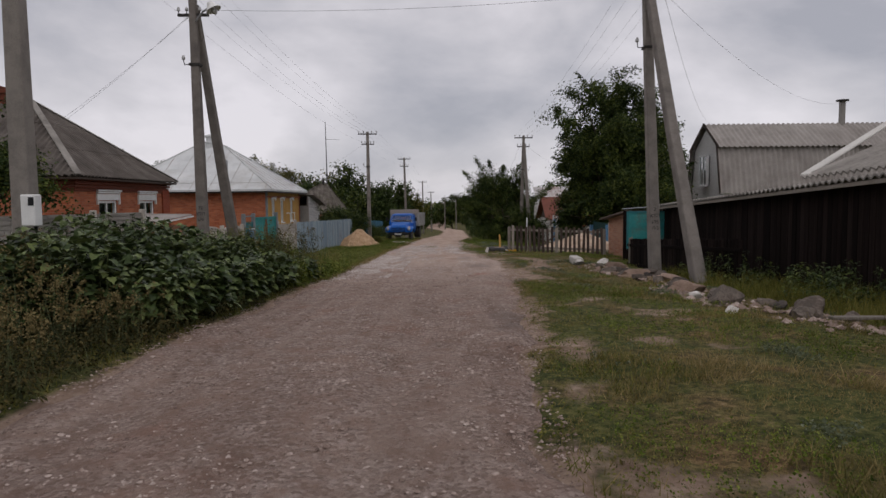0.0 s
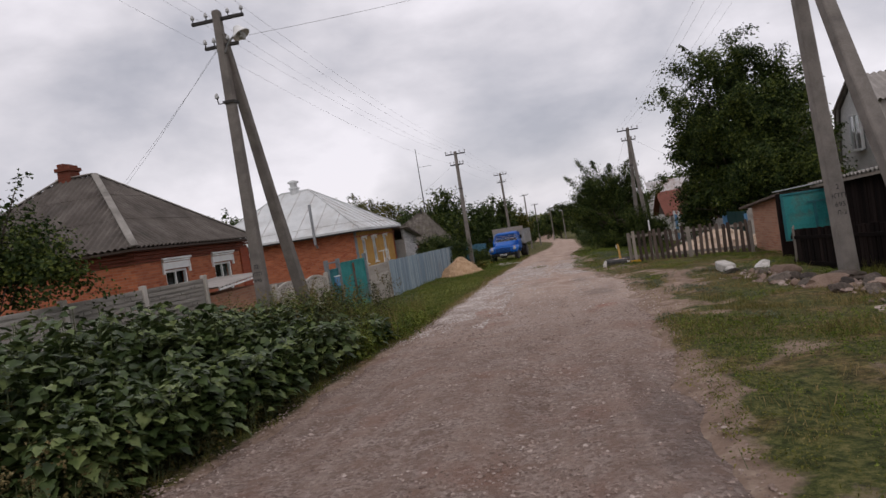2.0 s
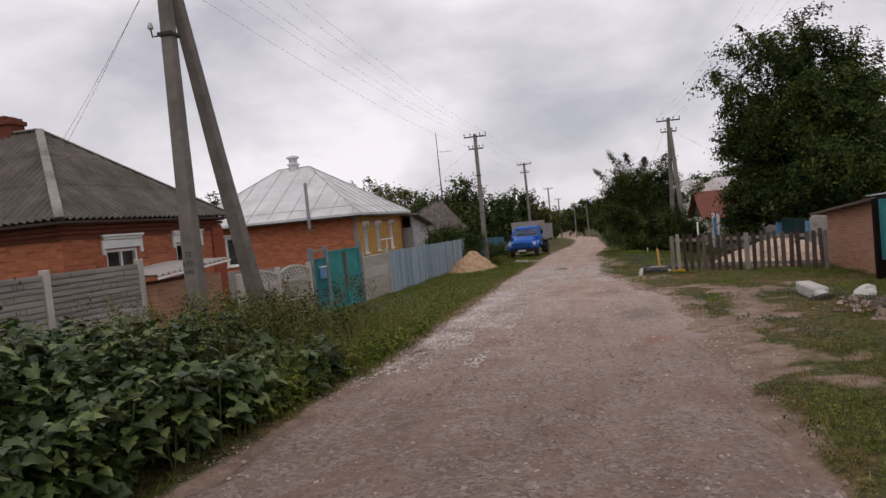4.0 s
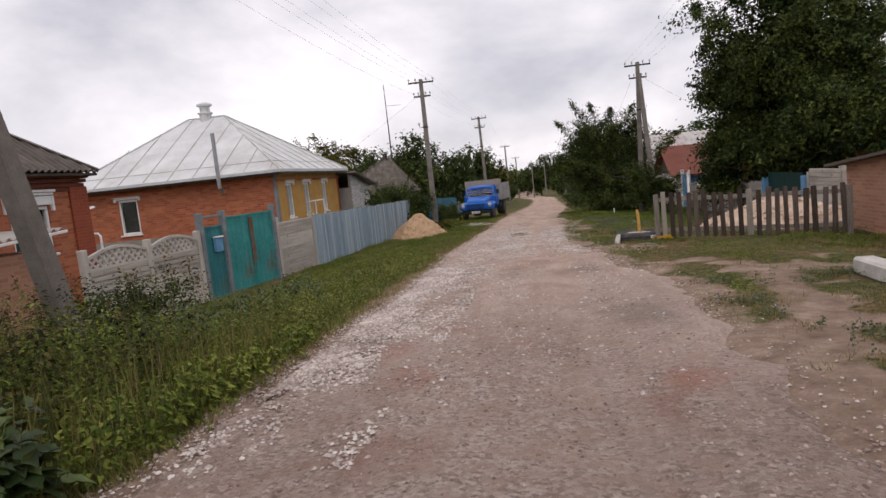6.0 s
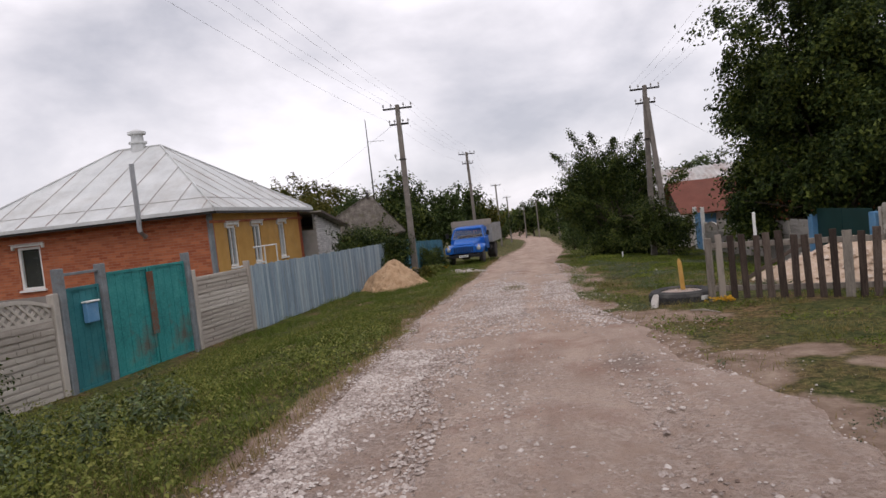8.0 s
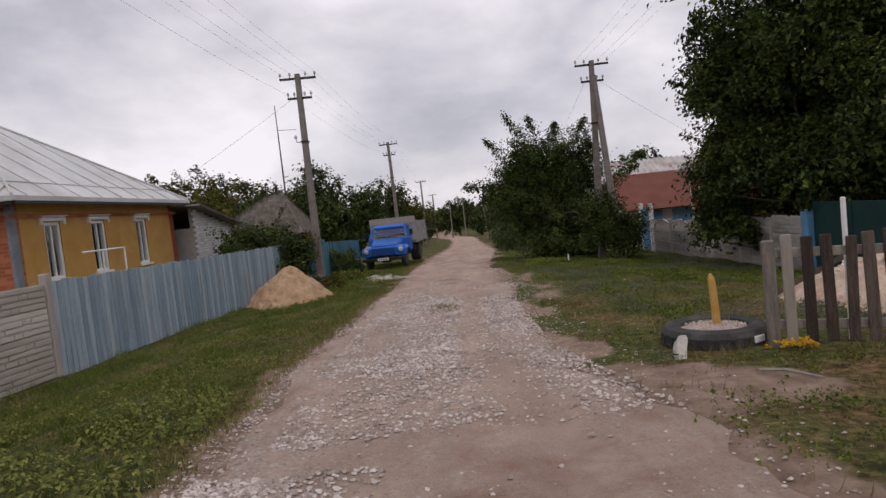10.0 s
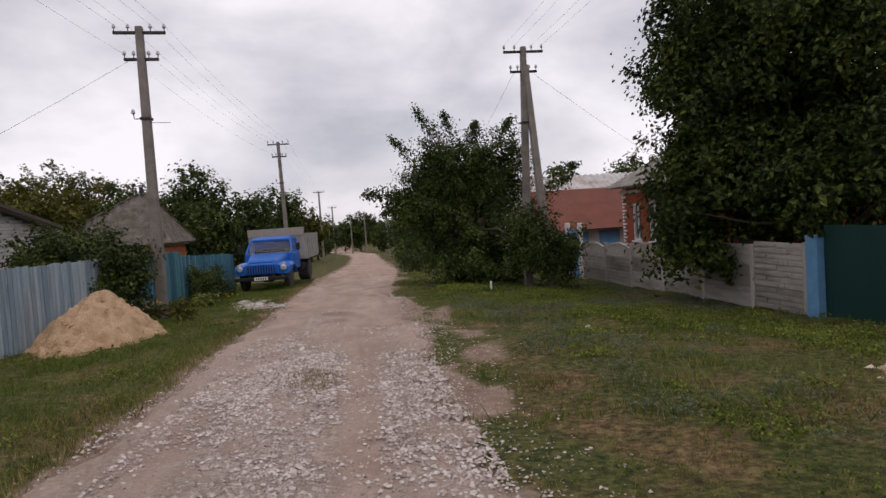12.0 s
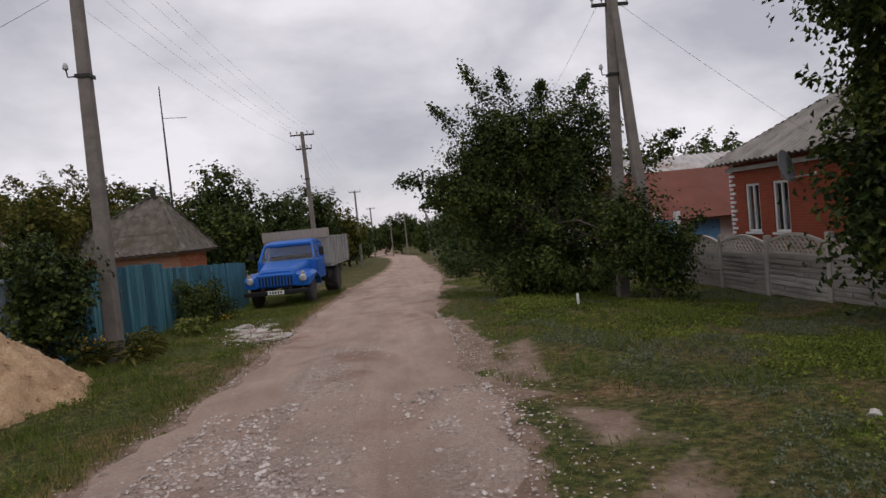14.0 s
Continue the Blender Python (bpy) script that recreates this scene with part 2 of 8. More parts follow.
M_LEAF_DK = mat("dark_tree_leaves", [(0.016, 0.029, 0.008), (0.036, 0.058, 0.014), (0.125, 0.15, 0.032)], 0.7, 0.5, 0, 9, per="island", trans=0.16, spec=0.14)
M_LEAF_MID = mat("mid_green_leaves", [(0.028, 0.046, 0.014), (0.052, 0.08, 0.023), (0.105, 0.135, 0.04)], 0.6, 0.52, 0, 9, per="island", trans=0.18, spec=0.12)
M_LEAF_YEL = mat("yellowing_leaves", [(0.04, 0.048, 0.012), (0.085, 0.088, 0.02), (0.19, 0.165, 0.042)], 0.6, 0.6, 0, 9, per="island", trans=0.28, spec=0.07)
M_WEED = mat("broad_weed_leaves", [(0.024, 0.04, 0.013), (0.055, 0.084, 0.025), (0.155, 0.19, 0.065)], 0.9, 0.42, 0, 12, per="island", trans=0.08, spec=0.22)
M_WEED_DRY = mat("seedy_weed_leaves", [(0.016, 0.02, 0.008), (0.036, 0.037, 0.014), (0.11, 0.085, 0.03)], 0.9, 0.7, 0, 12, per="island", trans=0.16, spec=0.07)
M_SEED = mat("pale_seed_heads", [(0.10, 0.078, 0.032), (0.17, 0.132, 0.058), (0.26, 0.21, 0.10)], 2, 0.8, 0, 12, per="island", trans=0.2, spec=0.07)
M_STEM = mat("green_stems", [(0.06, 0.085, 0.035), (0.12, 0.13, 0.06)], 4, 0.8, 0)
M_GRASS = mat("grass_blades", [(0.066, 0.074, 0.016), (0.13, 0.132, 0.028), (0.235, 0.2, 0.058)], 0.55, 0.65, 0, 14, per="island", trans=0.25, spec=0.07)
M_GRASS_LUSH = mat("lush_grass_blades", [(0.05, 0.08, 0.013), (0.1, 0.145, 0.025), (0.195, 0.225, 0.055)], 0.55, 0.62, 0, 14, per="island", trans=0.25, spec=0.07)
M_VERGE = mat("leafy_verge_weeds", [(0.082, 0.104, 0.023), (0.155, 0.178, 0.04), (0.265, 0.265, 0.078)], 0.8, 0.6, 0, 14, per="island", trans=0.2, spec=0.07)
M_CLOVER = mat("clover_mats", [(0.045, 0.068, 0.012), (0.115, 0.155, 0.026), (0.25, 0.275, 0.06)], 0.6, 0.6, 0, 14, per="island", trans=0.18, spec=0.07)
M_GRASS_GREY = mat("grey_green_herbs", [(0.07, 0.085, 0.05), (0.12, 0.14, 0.085), (0.2, 0.22, 0.15)], 0.7, 0.7, 0, 14, per="island", trans=0.15, spec=0.07)
M_GRASS_DRY = mat("dry_grass_blades", [(0.12, 0.105, 0.036), (0.215, 0.172, 0.068), (0.36, 0.27, 0.13)], 0.55, 0.75, 0, 14, per="island", trans=0.2, spec=0.07)
M_SAND = mat("sand_heap", [(0.26, 0.16, 0.088), (0.43, 0.285, 0.168), (0.56, 0.405, 0.265)], 5, 0.95, 0.9, 40, stain=(0.36, 0.22, 0.125), bump_dist=0.03)
M_LIME = mat("crushed_limestone", [(0.44, 0.32, 0.23), (0.56, 0.44, 0.34), (0.68, 0.58, 0.49)], 5, 0.95, 0.8, 30, stain=(0.42, 0.3, 0.19), bump_dist=0.03, per="island")
M_ROCK = mat("field_stone", [(0.05, 0.042, 0.037), (0.1, 0.079, 0.064), (0.185, 0.152, 0.128)], 5, 0.95, 0.9, 30, stain=(0.06, 0.055, 0.045), per="object", bump_dist=0.03)
M_ROCK_RED = mat("reddish_stone", [(0.17, 0.115, 0.085), (0.25, 0.175, 0.135), (0.35, 0.265, 0.215)], 3, 0.95, 0.6, 40, per="object", bump_dist=0.02)
M_ROCK_WHITE = mat("whitewashed_stone", [(0.5, 0.47, 0.43), (0.62, 0.59, 0.55), (0.7, 0.67, 0.63)], 4, 0.9, 0.5, 40, stain=(0.3, 0.27, 0.23), per="object", bump_dist=0.02)
M_GRAVEL = mat("road_gravel", [(0.142, 0.099, 0.081), (0.268, 0.196, 0.162), (0.46, 0.375, 0.33)], 2.0, 0.92, 0.2, 40, per="island")
M_GRAVEL_PALE = mat("pale_crushed_gravel", [(0.25, 0.2, 0.174), (0.43, 0.362, 0.325), (0.63, 0.57, 0.53)], 2.0, 0.92, 0.2, 40, per="island")
M_RUBBER = mat("old_tyre_rubber", [(0.022, 0.022, 0.023), (0.04, 0.039, 0.038), (0.065, 0.062, 0.06)], 5, 0.8, 0.3, 60, stain=(0.13, 0.12, 0.105), stain_amt=0.5)
M_YELLOW = mat("yellow_stake_paint", [(0.45, 0.24, 0.06), (0.56, 0.32, 0.08), (0.62, 0.4, 0.15)], 6, 0.7, 0.3, 60, stain=(0.25, 0.15, 0.08))
M_TRUCK = mat("blue_truck_paint", [(0.007, 0.085, 0.37), (0.009, 0.115, 0.46), (0.013, 0.145, 0.54)], 2, 0.38, 0.03, 40, coat=0.15, stain=(0.02, 0.08, 0.3))
M_TRUCK_BED = mat("grey_bed_paint", [(0.2, 0.21, 0.21), (0.29, 0.295, 0.29), (0.36, 0.36, 0.35)], 3, 0.7, 0.2, 40, stain=(0.14, 0.10, 0.08))
M_BLACK = mat("black_underbody", [(0.008, 0.008, 0.009), (0.018, 0.018, 0.019)], 5, 0.7, 0.1, 40)
M_CHROME = mat("headlamp_glass", [(0.5, 0.52, 0.53), (0.7, 0.72, 0.72)], 8, 0.15, 0, metal=0.5)
M_FLOWER = mat("yellow_flower_petals", [(0.55, 0.30, 0.015), (0.68, 0.42, 0.03)], 5, 0.6, 0, per="island", trans=0.2)
M_INK = mat("black_stencil_paint", [(0.02, 0.02, 0.02), (0.05, 0.05, 0.05)], 9, 0.9, 0)
M_WIRE = mat("aluminium_wire", [(0.2, 0.2, 0.205), (0.26, 0.26, 0.265)], 5, 0.6, 0)


# ---- mesh helpers ----
def part(name, bm, material, parent=None, label=""):
    me = bpy.data.meshes.new(name)
    bm.to_mesh(me)
    bm.free()
    me.materials.append(material)
    ob = new(name, me)
    if parent is not None:
        ob.parent = parent
    if label:
        ob["label"] = label
    return ob


def arrays(name, verts, faces, material, parent=None, label="", smooth=False):
    me = bpy.data.meshes.new(name)
    me.from_pydata(verts, [], faces)
    me.materials.append(material)
    if smooth:
        me.polygons.foreach_set("use_smooth", [True] * len(me.polygons))
    ob = new(name, me)
    if parent is not None:
        ob.parent = parent
    if label:
        ob["label"] = label
    return ob


def cloud(name, V, F, material, parent=None, label="", smooth=False):
    """A mesh from numpy arrays: V (n,3), F (m,k) all faces with k corners."""
    me = bpy.data.meshes.new(name)
    V, F = np.asarray(V, np.float32), np.asarray(F, np.int32)
    k = F.shape[1]
    me.vertices.add(len(V))
    me.vertices.foreach_set("co", V.ravel())
    me.loops.add(F.size)
    me.loops.foreach_set("vertex_index", F.ravel())
    me.polygons.add(len(F))
    me.polygons.foreach_set("loop_start", np.arange(0, F.size, k, dtype=np.int32))
    me.polygons.foreach_set("use_smooth", np.full(len(F), smooth))
    me.update(calc_edges=True)
    me.validate()
    me.materials.append(material)
    ob = new(name, me)
    if parent is not None:
        ob.parent = parent
    if label:
        ob["label"] = label
    return ob


def thing(name, label, category, m=None, group="", kind=""):
    ob = new(name)
    if m is not None:
        ob.matrix_world = m
    return tagged(ob, label, category, group, kind)


def box(bm, x0, x1, y0, y1, z0, z1, m=None, bev=0.0):
    """A box into bm, with chamfered edges where bev is given."""
    mm = Matrix.Translation(((x0 + x1) / 2, (y0 + y1) / 2, (z0 + z1) / 2)) @ Matrix.Diagonal((abs(x1 - x0), abs(y1 - y0), abs(z1 - z0), 1))
    r = bmesh.ops.create_cube(bm, size=1, matrix=(m @ mm) if m is not None else mm)
    if bev:
        es = list({e for v in r["verts"] for e in v.link_edges})
        bmesh.ops.bevel(bm, geom=es, offset=bev, segments=1, affect="EDGES", profile=0.5)
    return bm


def bbox(x0, x1, y0, y1, z0, z1, m=None, bev=0.0):
    return box(bmesh.new(), x0, x1, y0, y1, z0, z1, m, bev)


def tube(bm, pts, radii, sides=8, cap=True, twist=0.0):
    """A tapered tube along points."""
    pts = [Vector(p) for p in pts]
    if not hasattr(radii, "__len__"):
        radii = [radii] * len(pts)
    rings = []
    for i, p in enumerate(pts):
        d = (pts[min(i + 1, len(pts) - 1)] - pts[max(i - 1, 0)]).normalized()
        a = d.cross(Vector((0, 0, 1)) if abs(d.z) < 0.95 else Vector((1, 0, 0))).normalized()
        b = d.cross(a)
        rings.append([bm.verts.new(p + (a * math.cos(twist + 2 * math.pi * k / sides) + b * math.sin(twist + 2 * math.pi * k / sides)) * radii[i]) for k in range(sides)])
    for r0, r1 in zip(rings, rings[1:]):
        for k in range(sides):
            bm.faces.new((r0[k], r0[(k + 1) % sides], r1[(k + 1) % sides], r1[k]))
    if cap:
        bm.faces.new(rings[0])
        bm.faces.new(rings[-1][::-1])
    bmesh.ops.recalc_face_normals(bm, faces=bm.faces[:]) if len(bm.faces) < 400 else None
    return bm


def ring_lathe(bm, profile, m, sides=20):
    """Turn a profile of (radius, height) about the local z axis of m."""
    rings = []
    for r, h in profile:
        rings.append([bm.verts.new(m @ Vector((r * math.cos(2 * math.pi * k / sides), r * math.sin(2 * math.pi * k / sides), h))) for k in range(sides)])
    for a, b in zip(rings, rings[1:]):
        for k in range(sides):
            bm.faces.new((a[k], a[(k + 1) % sides], b[(k + 1) % sides], b[k]))
    return bm


def spin(name, profile, m, material, parent, sides=20, label="", caps=True):
    bm = bmesh.new()
    ring_lathe(bm, profile, m, sides)
    if caps:
        bm.verts.ensure_lookup_table()
        bm.faces.new([bm.verts[k] for k in range(sides)][::-1])
        bm.faces.new([bm.verts[len(bm.verts) - sides + k] for k in range(sides)])
    bmesh.ops.recalc_face_normals(bm, faces=bm.faces[:])
    return part(name, bm, material, parent, label)


# ---- the ground's shape ----
PY = [-60, 0, 3.5, 8, 12, 18, 26.6, 31, 40, 50, 60, 80, 100, 130, 200, 400, 900, 4000]
PZ = [.3, .08, .08, 0, -.15, -.36, -.62, -.8, -1.12, -1.5, -1.87, -2.65, -3.4, -4.4, -6, -8, -9, -9]
LY, LZ = [0, 16, 25, 30, 42, 55], [-.1, -.15, -.42, -.28, .1, 0]
RY, RZ = [0, 10, 14, 20, 27, 36, 46, 60], [-.05, -.18, -.22, -.22, -.1, -.42, -.38, -.2]
EY = [-60, 0, 4.6, 7, 11, 14, 19, 25, 28, 31, 36, 40, 46, 51, 60, 80, 104, 130, 160]
EL = [-3.2, -3.1, -3.0, -2.9, -2.8, -2.6, -2.4, -2.25, -2.4, -2.3, -2.2, -2.0, -1.95, -1.9, -1.4, -.3, 0.2, 0.0, -4]
ER = [.4, .5, .7, .95, 1.35, 1.5, 1.7, 1.2, .75, .7, .95, 1.0, 1.15, 1.6, 2.4, 2.9, 3.4, 4.0, 0.5]


def ss(a, b, x):
    t = np.clip((np.asarray(x, float) - a) / (b - a), 0, 1)
    return t * t * (3 - 2 * t)


def gz(x, y):
    """The ground's height."""
    base = np.interp(y, PY, PZ) + np.interp(y, LY, LZ) * ss(-3, -6.5, x) + np.interp(y, RY, RZ) * ss(3, 7.5, x)
    return base + 0.03 * np.sin(np.asarray(x) * 1.7 + 0.6 * np.sin(np.asarray(y) * 0.9)) * np.sin(np.asarray(y) * 1.1)


def hash2(x, y, s=0):
    v = np.sin(np.asarray(x) * 127.1 + np.asarray(y) * 311.7 + s * 74.7) * 43758.5453
    return v - np.floor(v)


def vnoise(x, y, s=0):
    """Smooth value noise, 0 to 1."""
    x, y = np.asarray(x, float), np.asarray(y, float)
    ix, iy = np.floor(x), np.floor(y)
    fx, fy = x - ix, y - iy
    fx, fy = fx * fx * (3 - 2 * fx), fy * fy * (3 - 2 * fy)
    return (hash2(ix, iy, s) * (1 - fx) + hash2(ix + 1, iy, s) * fx) * (1 - fy) + (hash2(ix, iy + 1, s) * (1 - fx) + hash2(ix + 1, iy + 1, s) * fx) * fy


def fbm(x, y, s=0):
    return vnoise(x, y, s) * 0.5 + vnoise(np.asarray(x) * 2.1, np.asarray(y) * 2.1, s + 1) * 0.3 + vnoise(np.asarray(x) * 4.3, np.asarray(y) * 4.3, s + 2) * 0.2


TURN_TRACK = ((1.5, 23.0), (2.4, 22.4), (2.95, 21.5), (3.05, 20.1), (2.85, 18.2), (2.35, 16.5), (1.8, 14.8), (1.4, 13.2))


def branch_track(x, y):
    """How far a place belongs to the bare looping track that leaves the road to the right and comes back to it."""
    d = np.full(np.shape(x), 99.0)
    for (ax, ay), (bx, by) in zip(TURN_TRACK, TURN_TRACK[1:]):
        k = np.clip(((x - ax) * (bx - ax) + (y - ay) * (by - ay)) / ((bx - ax) ** 2 + (by - ay) ** 2), 0, 1)
        d = np.minimum(d, np.hypot(x - ax - k * (bx - ax), y - ay - k * (by - ay)))
    return ss(0.5, 0.12, d + (fbm(x * 1.9, y * 1.9, 13) - 0.5) * 1.1) * ss(0.3, 0.5, fbm(x * 0.8, y * 0.8, 14) + 0.12)


def bare(x, y):
    """0: grass, 1: bare earth, on the verges."""
    x, y = np.asarray(x, float), np.asarray(y, float)
    l, r = np.interp(y, EY, EL), np.interp(y, EY, ER)
    n = fbm(x * 0.9, y * 0.9, 3)
    edge = np.maximum(ss(l - 0.5 + 0.4 * ss(16, 14, y), l + 0.05, x + (n - .5) * 0.7 * ss(13, 16, y)), 0) * np.maximum(ss(r + 0.38 + 0.4 * ss(14, 17, y) * ss(28, 25, y), r + 0.02, x + (n - .5) * 1.5), 0)
    right = ss(r, r + 0.3, x) * ss(0.57, 0.74, fbm(x * 0.9 + 7, y * 0.9, 9)) * ss(6.5, 4.0, x) * 0.75 * ss(29, 24, y)
    spot = ss(1.0, 0.4, np.hypot((x + 2.85 + 0.3 * (y - 44.2)) / 0.5, (y - 44.2) / 2.1) + (n - .5) * 0.8)
    tyre_dirt = ss(1.0, 0.5, np.hypot((x - 1.55) / 1.35, (y - 25.9 + 0.75 * (x - 1.55)) / 1.0) + (n - .5) * 1.1) * 0.92
    tyre_dirt = tyre_dirt * (1 - ss(1.0, 0.5, np.hypot((x - 1.1) / 0.5, (y - 25.2) / 0.75) + (n - .5) * 0.8))
    strip = ss(0.55, 0.1, np.abs(x - 1.6 - 0.14 * np.sin(y * 1.3))) * ss(31, 33.5, y) * ss(47, 39, y) * ss(0.4, 0.66, n + 0.04) * 0.7
    return np.clip(np.maximum(np.maximum(edge, right * 0.85), np.maximum(np.maximum(np.maximum(strip, spot), tyre_dirt), branch_track(x, y))), 0, 1)


# ---- ground and road ----
def ground_mat():
    m = bpy.data.materials.new("verge_soil_and_turf")
    m.use_nodes = True
    N, L = m.node_tree.nodes, m.node_tree.links
    bsdf = N["Principled BSDF"]
    tc = N.new("ShaderNodeTexCoord")

    def noise_tex(s, d=5, r=0.6):
        n = N.new("ShaderNodeTexNoise")
        n.inputs["Scale"].default_value, n.inputs["Detail"].default_value, n.inputs["Roughness"].default_value = s, d, r
        L.new(tc.outputs["Object"], n.inputs["Vector"])
        return n.outputs["Fac"]

    def ramp(f, *stops):
        r = N.new("ShaderNodeValToRGB")
        while len(r.color_ramp.elements) < len(stops):
            r.color_ramp.elements.new(0.5)
        for e, (p, c) in zip(r.color_ramp.elements, stops):
            e.position, e.color = p, (*c, 1)
        L.new(f, r.inputs[0])
        return r.outputs[0]

    fine = noise_tex(11, 9, 0.78)
    green = ramp(fine, (0.36, (0.018, 0.024, 0.008)), (0.47, (0.05, 0.06, 0.017)), (0.56, (0.11, 0.11, 0.034)), (0.68, (0.2, 0.165, 0.07)))
    thatch = ramp(fine, (0.36, (0.04, 0.026, 0.014)), (0.47, (0.115, 0.074, 0.036)), (0.56, (0.21, 0.135, 0.068)), (0.68, (0.33, 0.225, 0.13)))
    tm = N.new("ShaderNodeMix")
    tm.data_type = "RGBA"
    L.new(ramp(noise_tex(0.9, 6, 0.65), (0.48, (0, 0, 0)), (0.66, (1, 1, 1))), tm.inputs["Factor"])
    L.new(green, tm.inputs["A"])
    L.new(thatch, tm.inputs["B"])
    turf = tm.outputs["Result"]
    soil = ramp(noise_tex(3.5, 9, 0.72), (0.3, (0.15, 0.1, 0.072)), (0.5, (0.265, 0.187, 0.14)), (0.7, (0.39, 0.3, 0.232)))
    at = N.new("ShaderNodeAttribute")
    at.attribute_name = "bare_earth"
    add = N.new("ShaderNodeMath")
    add.operation, add.inputs[1].default_value, add.inputs[2].default_value = "MULTIPLY_ADD", 0.7, -0.35
    L.new(noise_tex(9, 6, 0.7), add.inputs[0])
    a2 = N.new("ShaderNodeMath")
    L.new(add.outputs[0], a2.inputs[0])
    L.new(at.outputs["Fac"], a2.inputs[1])
    mr = N.new("ShaderNodeMapRange")
    mr.inputs["From Min"].default_value, mr.inputs["From Max"].default_value = 0.3, 0.6
    L.new(a2.outputs[0], mr.inputs["Value"])
    mx = N.new("ShaderNodeMix")
    mx.data_type = "RGBA"
    L.new(mr.outputs[0], mx.inputs["Factor"])
    L.new(turf, mx.inputs["A"])
    L.new(soil, mx.inputs["B"])
    L.new(mx.outputs["Result"], bsdf.inputs["Base Color"])
    bsdf.inputs["Roughness"].default_value = 0.97
    bsdf.inputs["Specular IOR Level"].default_value = 0.15
    b = N.new("ShaderNodeBump")
    b.inputs["Strength"].default_value, b.inputs["Distance"].default_value = 0.8, 0.03
    L.new(noise_tex(28, 6, 0.75), b.inputs["Height"])
    L.new(b.outputs[0], bsdf.inputs["Normal"])
    return m


def road_mat():
    m = bpy.data.materials.new("packed_gravel_road")
    m.use_nodes = True
    N, L = m.node_tree.nodes, m.node_tree.links
    bsdf = N["Principled BSDF"]
    tc = N.new("ShaderNodeTexCoord")

    def noise_tex(s, d=5, r=0.6, st=(1, 1, 1)):
        mp = N.new("ShaderNodeMapping")
        mp.inputs["Scale"].default_value = st
        L.new(tc.outputs["Object"], mp.inputs[0])
        n = N.new("ShaderNodeTexNoise")
        n.inputs["Scale"].default_value, n.inputs["Detail"].default_value, n.inputs["Roughness"].default_value = s, d, r
        L.new(mp.outputs[0], n.inputs["Vector"])
        return n.outputs["Fac"]

    def mixc(f, a, b):
        x = N.new("ShaderNodeMix")
        x.data_type = "RGBA"
        L.new(f, x.inputs["Factor"])
        for k, v in (("A", a), ("B", b)):
            if isinstance(v, tuple):
                x.inputs[k].default_value = (*v, 1)
            else:
                L.new(v, x.inputs[k])
        return x.outputs["Result"]

    def rng(f, a, b, hi=1.0):
        r = N.new("ShaderNodeMapRange")
        r.inputs["From Min"].default_value, r.inputs["From Max"].default_value, r.inputs["To Max"].default_value = a, b, hi
        L.new(f, r.inputs["Value"])
        return r.outputs[0]

    pa = N.new("ShaderNodeAttribute")
    pa.attribute_name = "pale_dust"
    d0 = mixc(rng(noise_tex(1.6, 7, 0.65, (1, 0.4, 1)), 0.35, 0.65), (0.185, 0.12, 0.093), (0.285, 0.194, 0.153))
    d1 = mixc(rng(noise_tex(1.6, 7, 0.65, (1, 0.4, 1)), 0.35, 0.65), (0.38, 0.275, 0.216), (0.53, 0.401, 0.326))
    dust = mixc(pa.outputs["Fac"], d0, d1)
    vor = N.new("ShaderNodeTexVoronoi")
    vor.inputs["Scale"].default_value, vor.inputs["Randomness"].default_value = 34.0, 1.0
    L.new(tc.outputs["Object"], vor.inputs["Vector"])
    bw = N.new("ShaderNodeSeparateColor")
    L.new(vor.outputs["Color"], bw.inputs[0])
    stones = mixc(pa.outputs["Fac"], mixc(bw.outputs[0], (0.16, 0.115, 0.0949), (0.46, 0.372, 0.326)), mixc(bw.outputs[0], (0.27, 0.205, 0.172), (0.62, 0.52, 0.465)))
    at = N.new("ShaderNodeAttribute")
    at.attribute_name = "loose_stone"
    amt = N.new("ShaderNodeMath")
    amt.operation = "MULTIPLY"
    L.new(rng(noise_tex(4, 7, 0.75), 0.36, 0.56), amt.inputs[0])
    L.new(at.outputs["Fac"], amt.inputs[1])
    col = mixc(amt.outputs[0], dust, stones)
    col = mixc(rng(noise_tex(0.9, 6, 0.6), 0.55, 0.7, 0.6), col, (0.265, 0.143, 0.104))
    col = mixc(rng(noise_tex(0.55, 7, 0.7, (1.3, 0.6, 1)), 0.62, 0.74, 0.35), col, (0.14, 0.11, 0.0977))
    col = mixc(rng(noise_tex(60, 3, 0.6), 0.5, 0.75, 0.35), col, (0.14, 0.11, 0.093))
    for nm, c in (("dark_patch", (0.1, 0.088, 0.084)), ("brick_dust", (0.33, 0.13, 0.085))):
        pt = N.new("ShaderNodeAttribute")
        pt.attribute_name = nm
        col = mixc(pt.outputs["Fac"], col, c)
    # long faint wheel streaks
    col = mixc(rng(noise_tex(2.6, 4, 0.5, (1.6, 0.07, 1)), 0.52, 0.66, 0.3), col, (0.42, 0.325, 0.27))
    col = mixc(rng(noise_tex(3.1, 4, 0.5, (1.4, 0.06, 1)), 0.56, 0.7, 0.18), col, (0.17, 0.122, 0.1))
    L.new(col, bsdf.inputs["Base Color"])
    bsdf.inputs["Roughness"].default_value = 0.96
    bsdf.inputs["Specular IOR Level"].default_value = 0.15
    hs = N.new("ShaderNodeMath")
    hs.operation = "MULTIPLY_ADD"
    inv = N.new("ShaderNodeMath")
    inv.operation, inv.inputs[0].default_value = "SUBTRACT", 0.6
    L.new(vor.outputs["Distance"], inv.inputs[1])
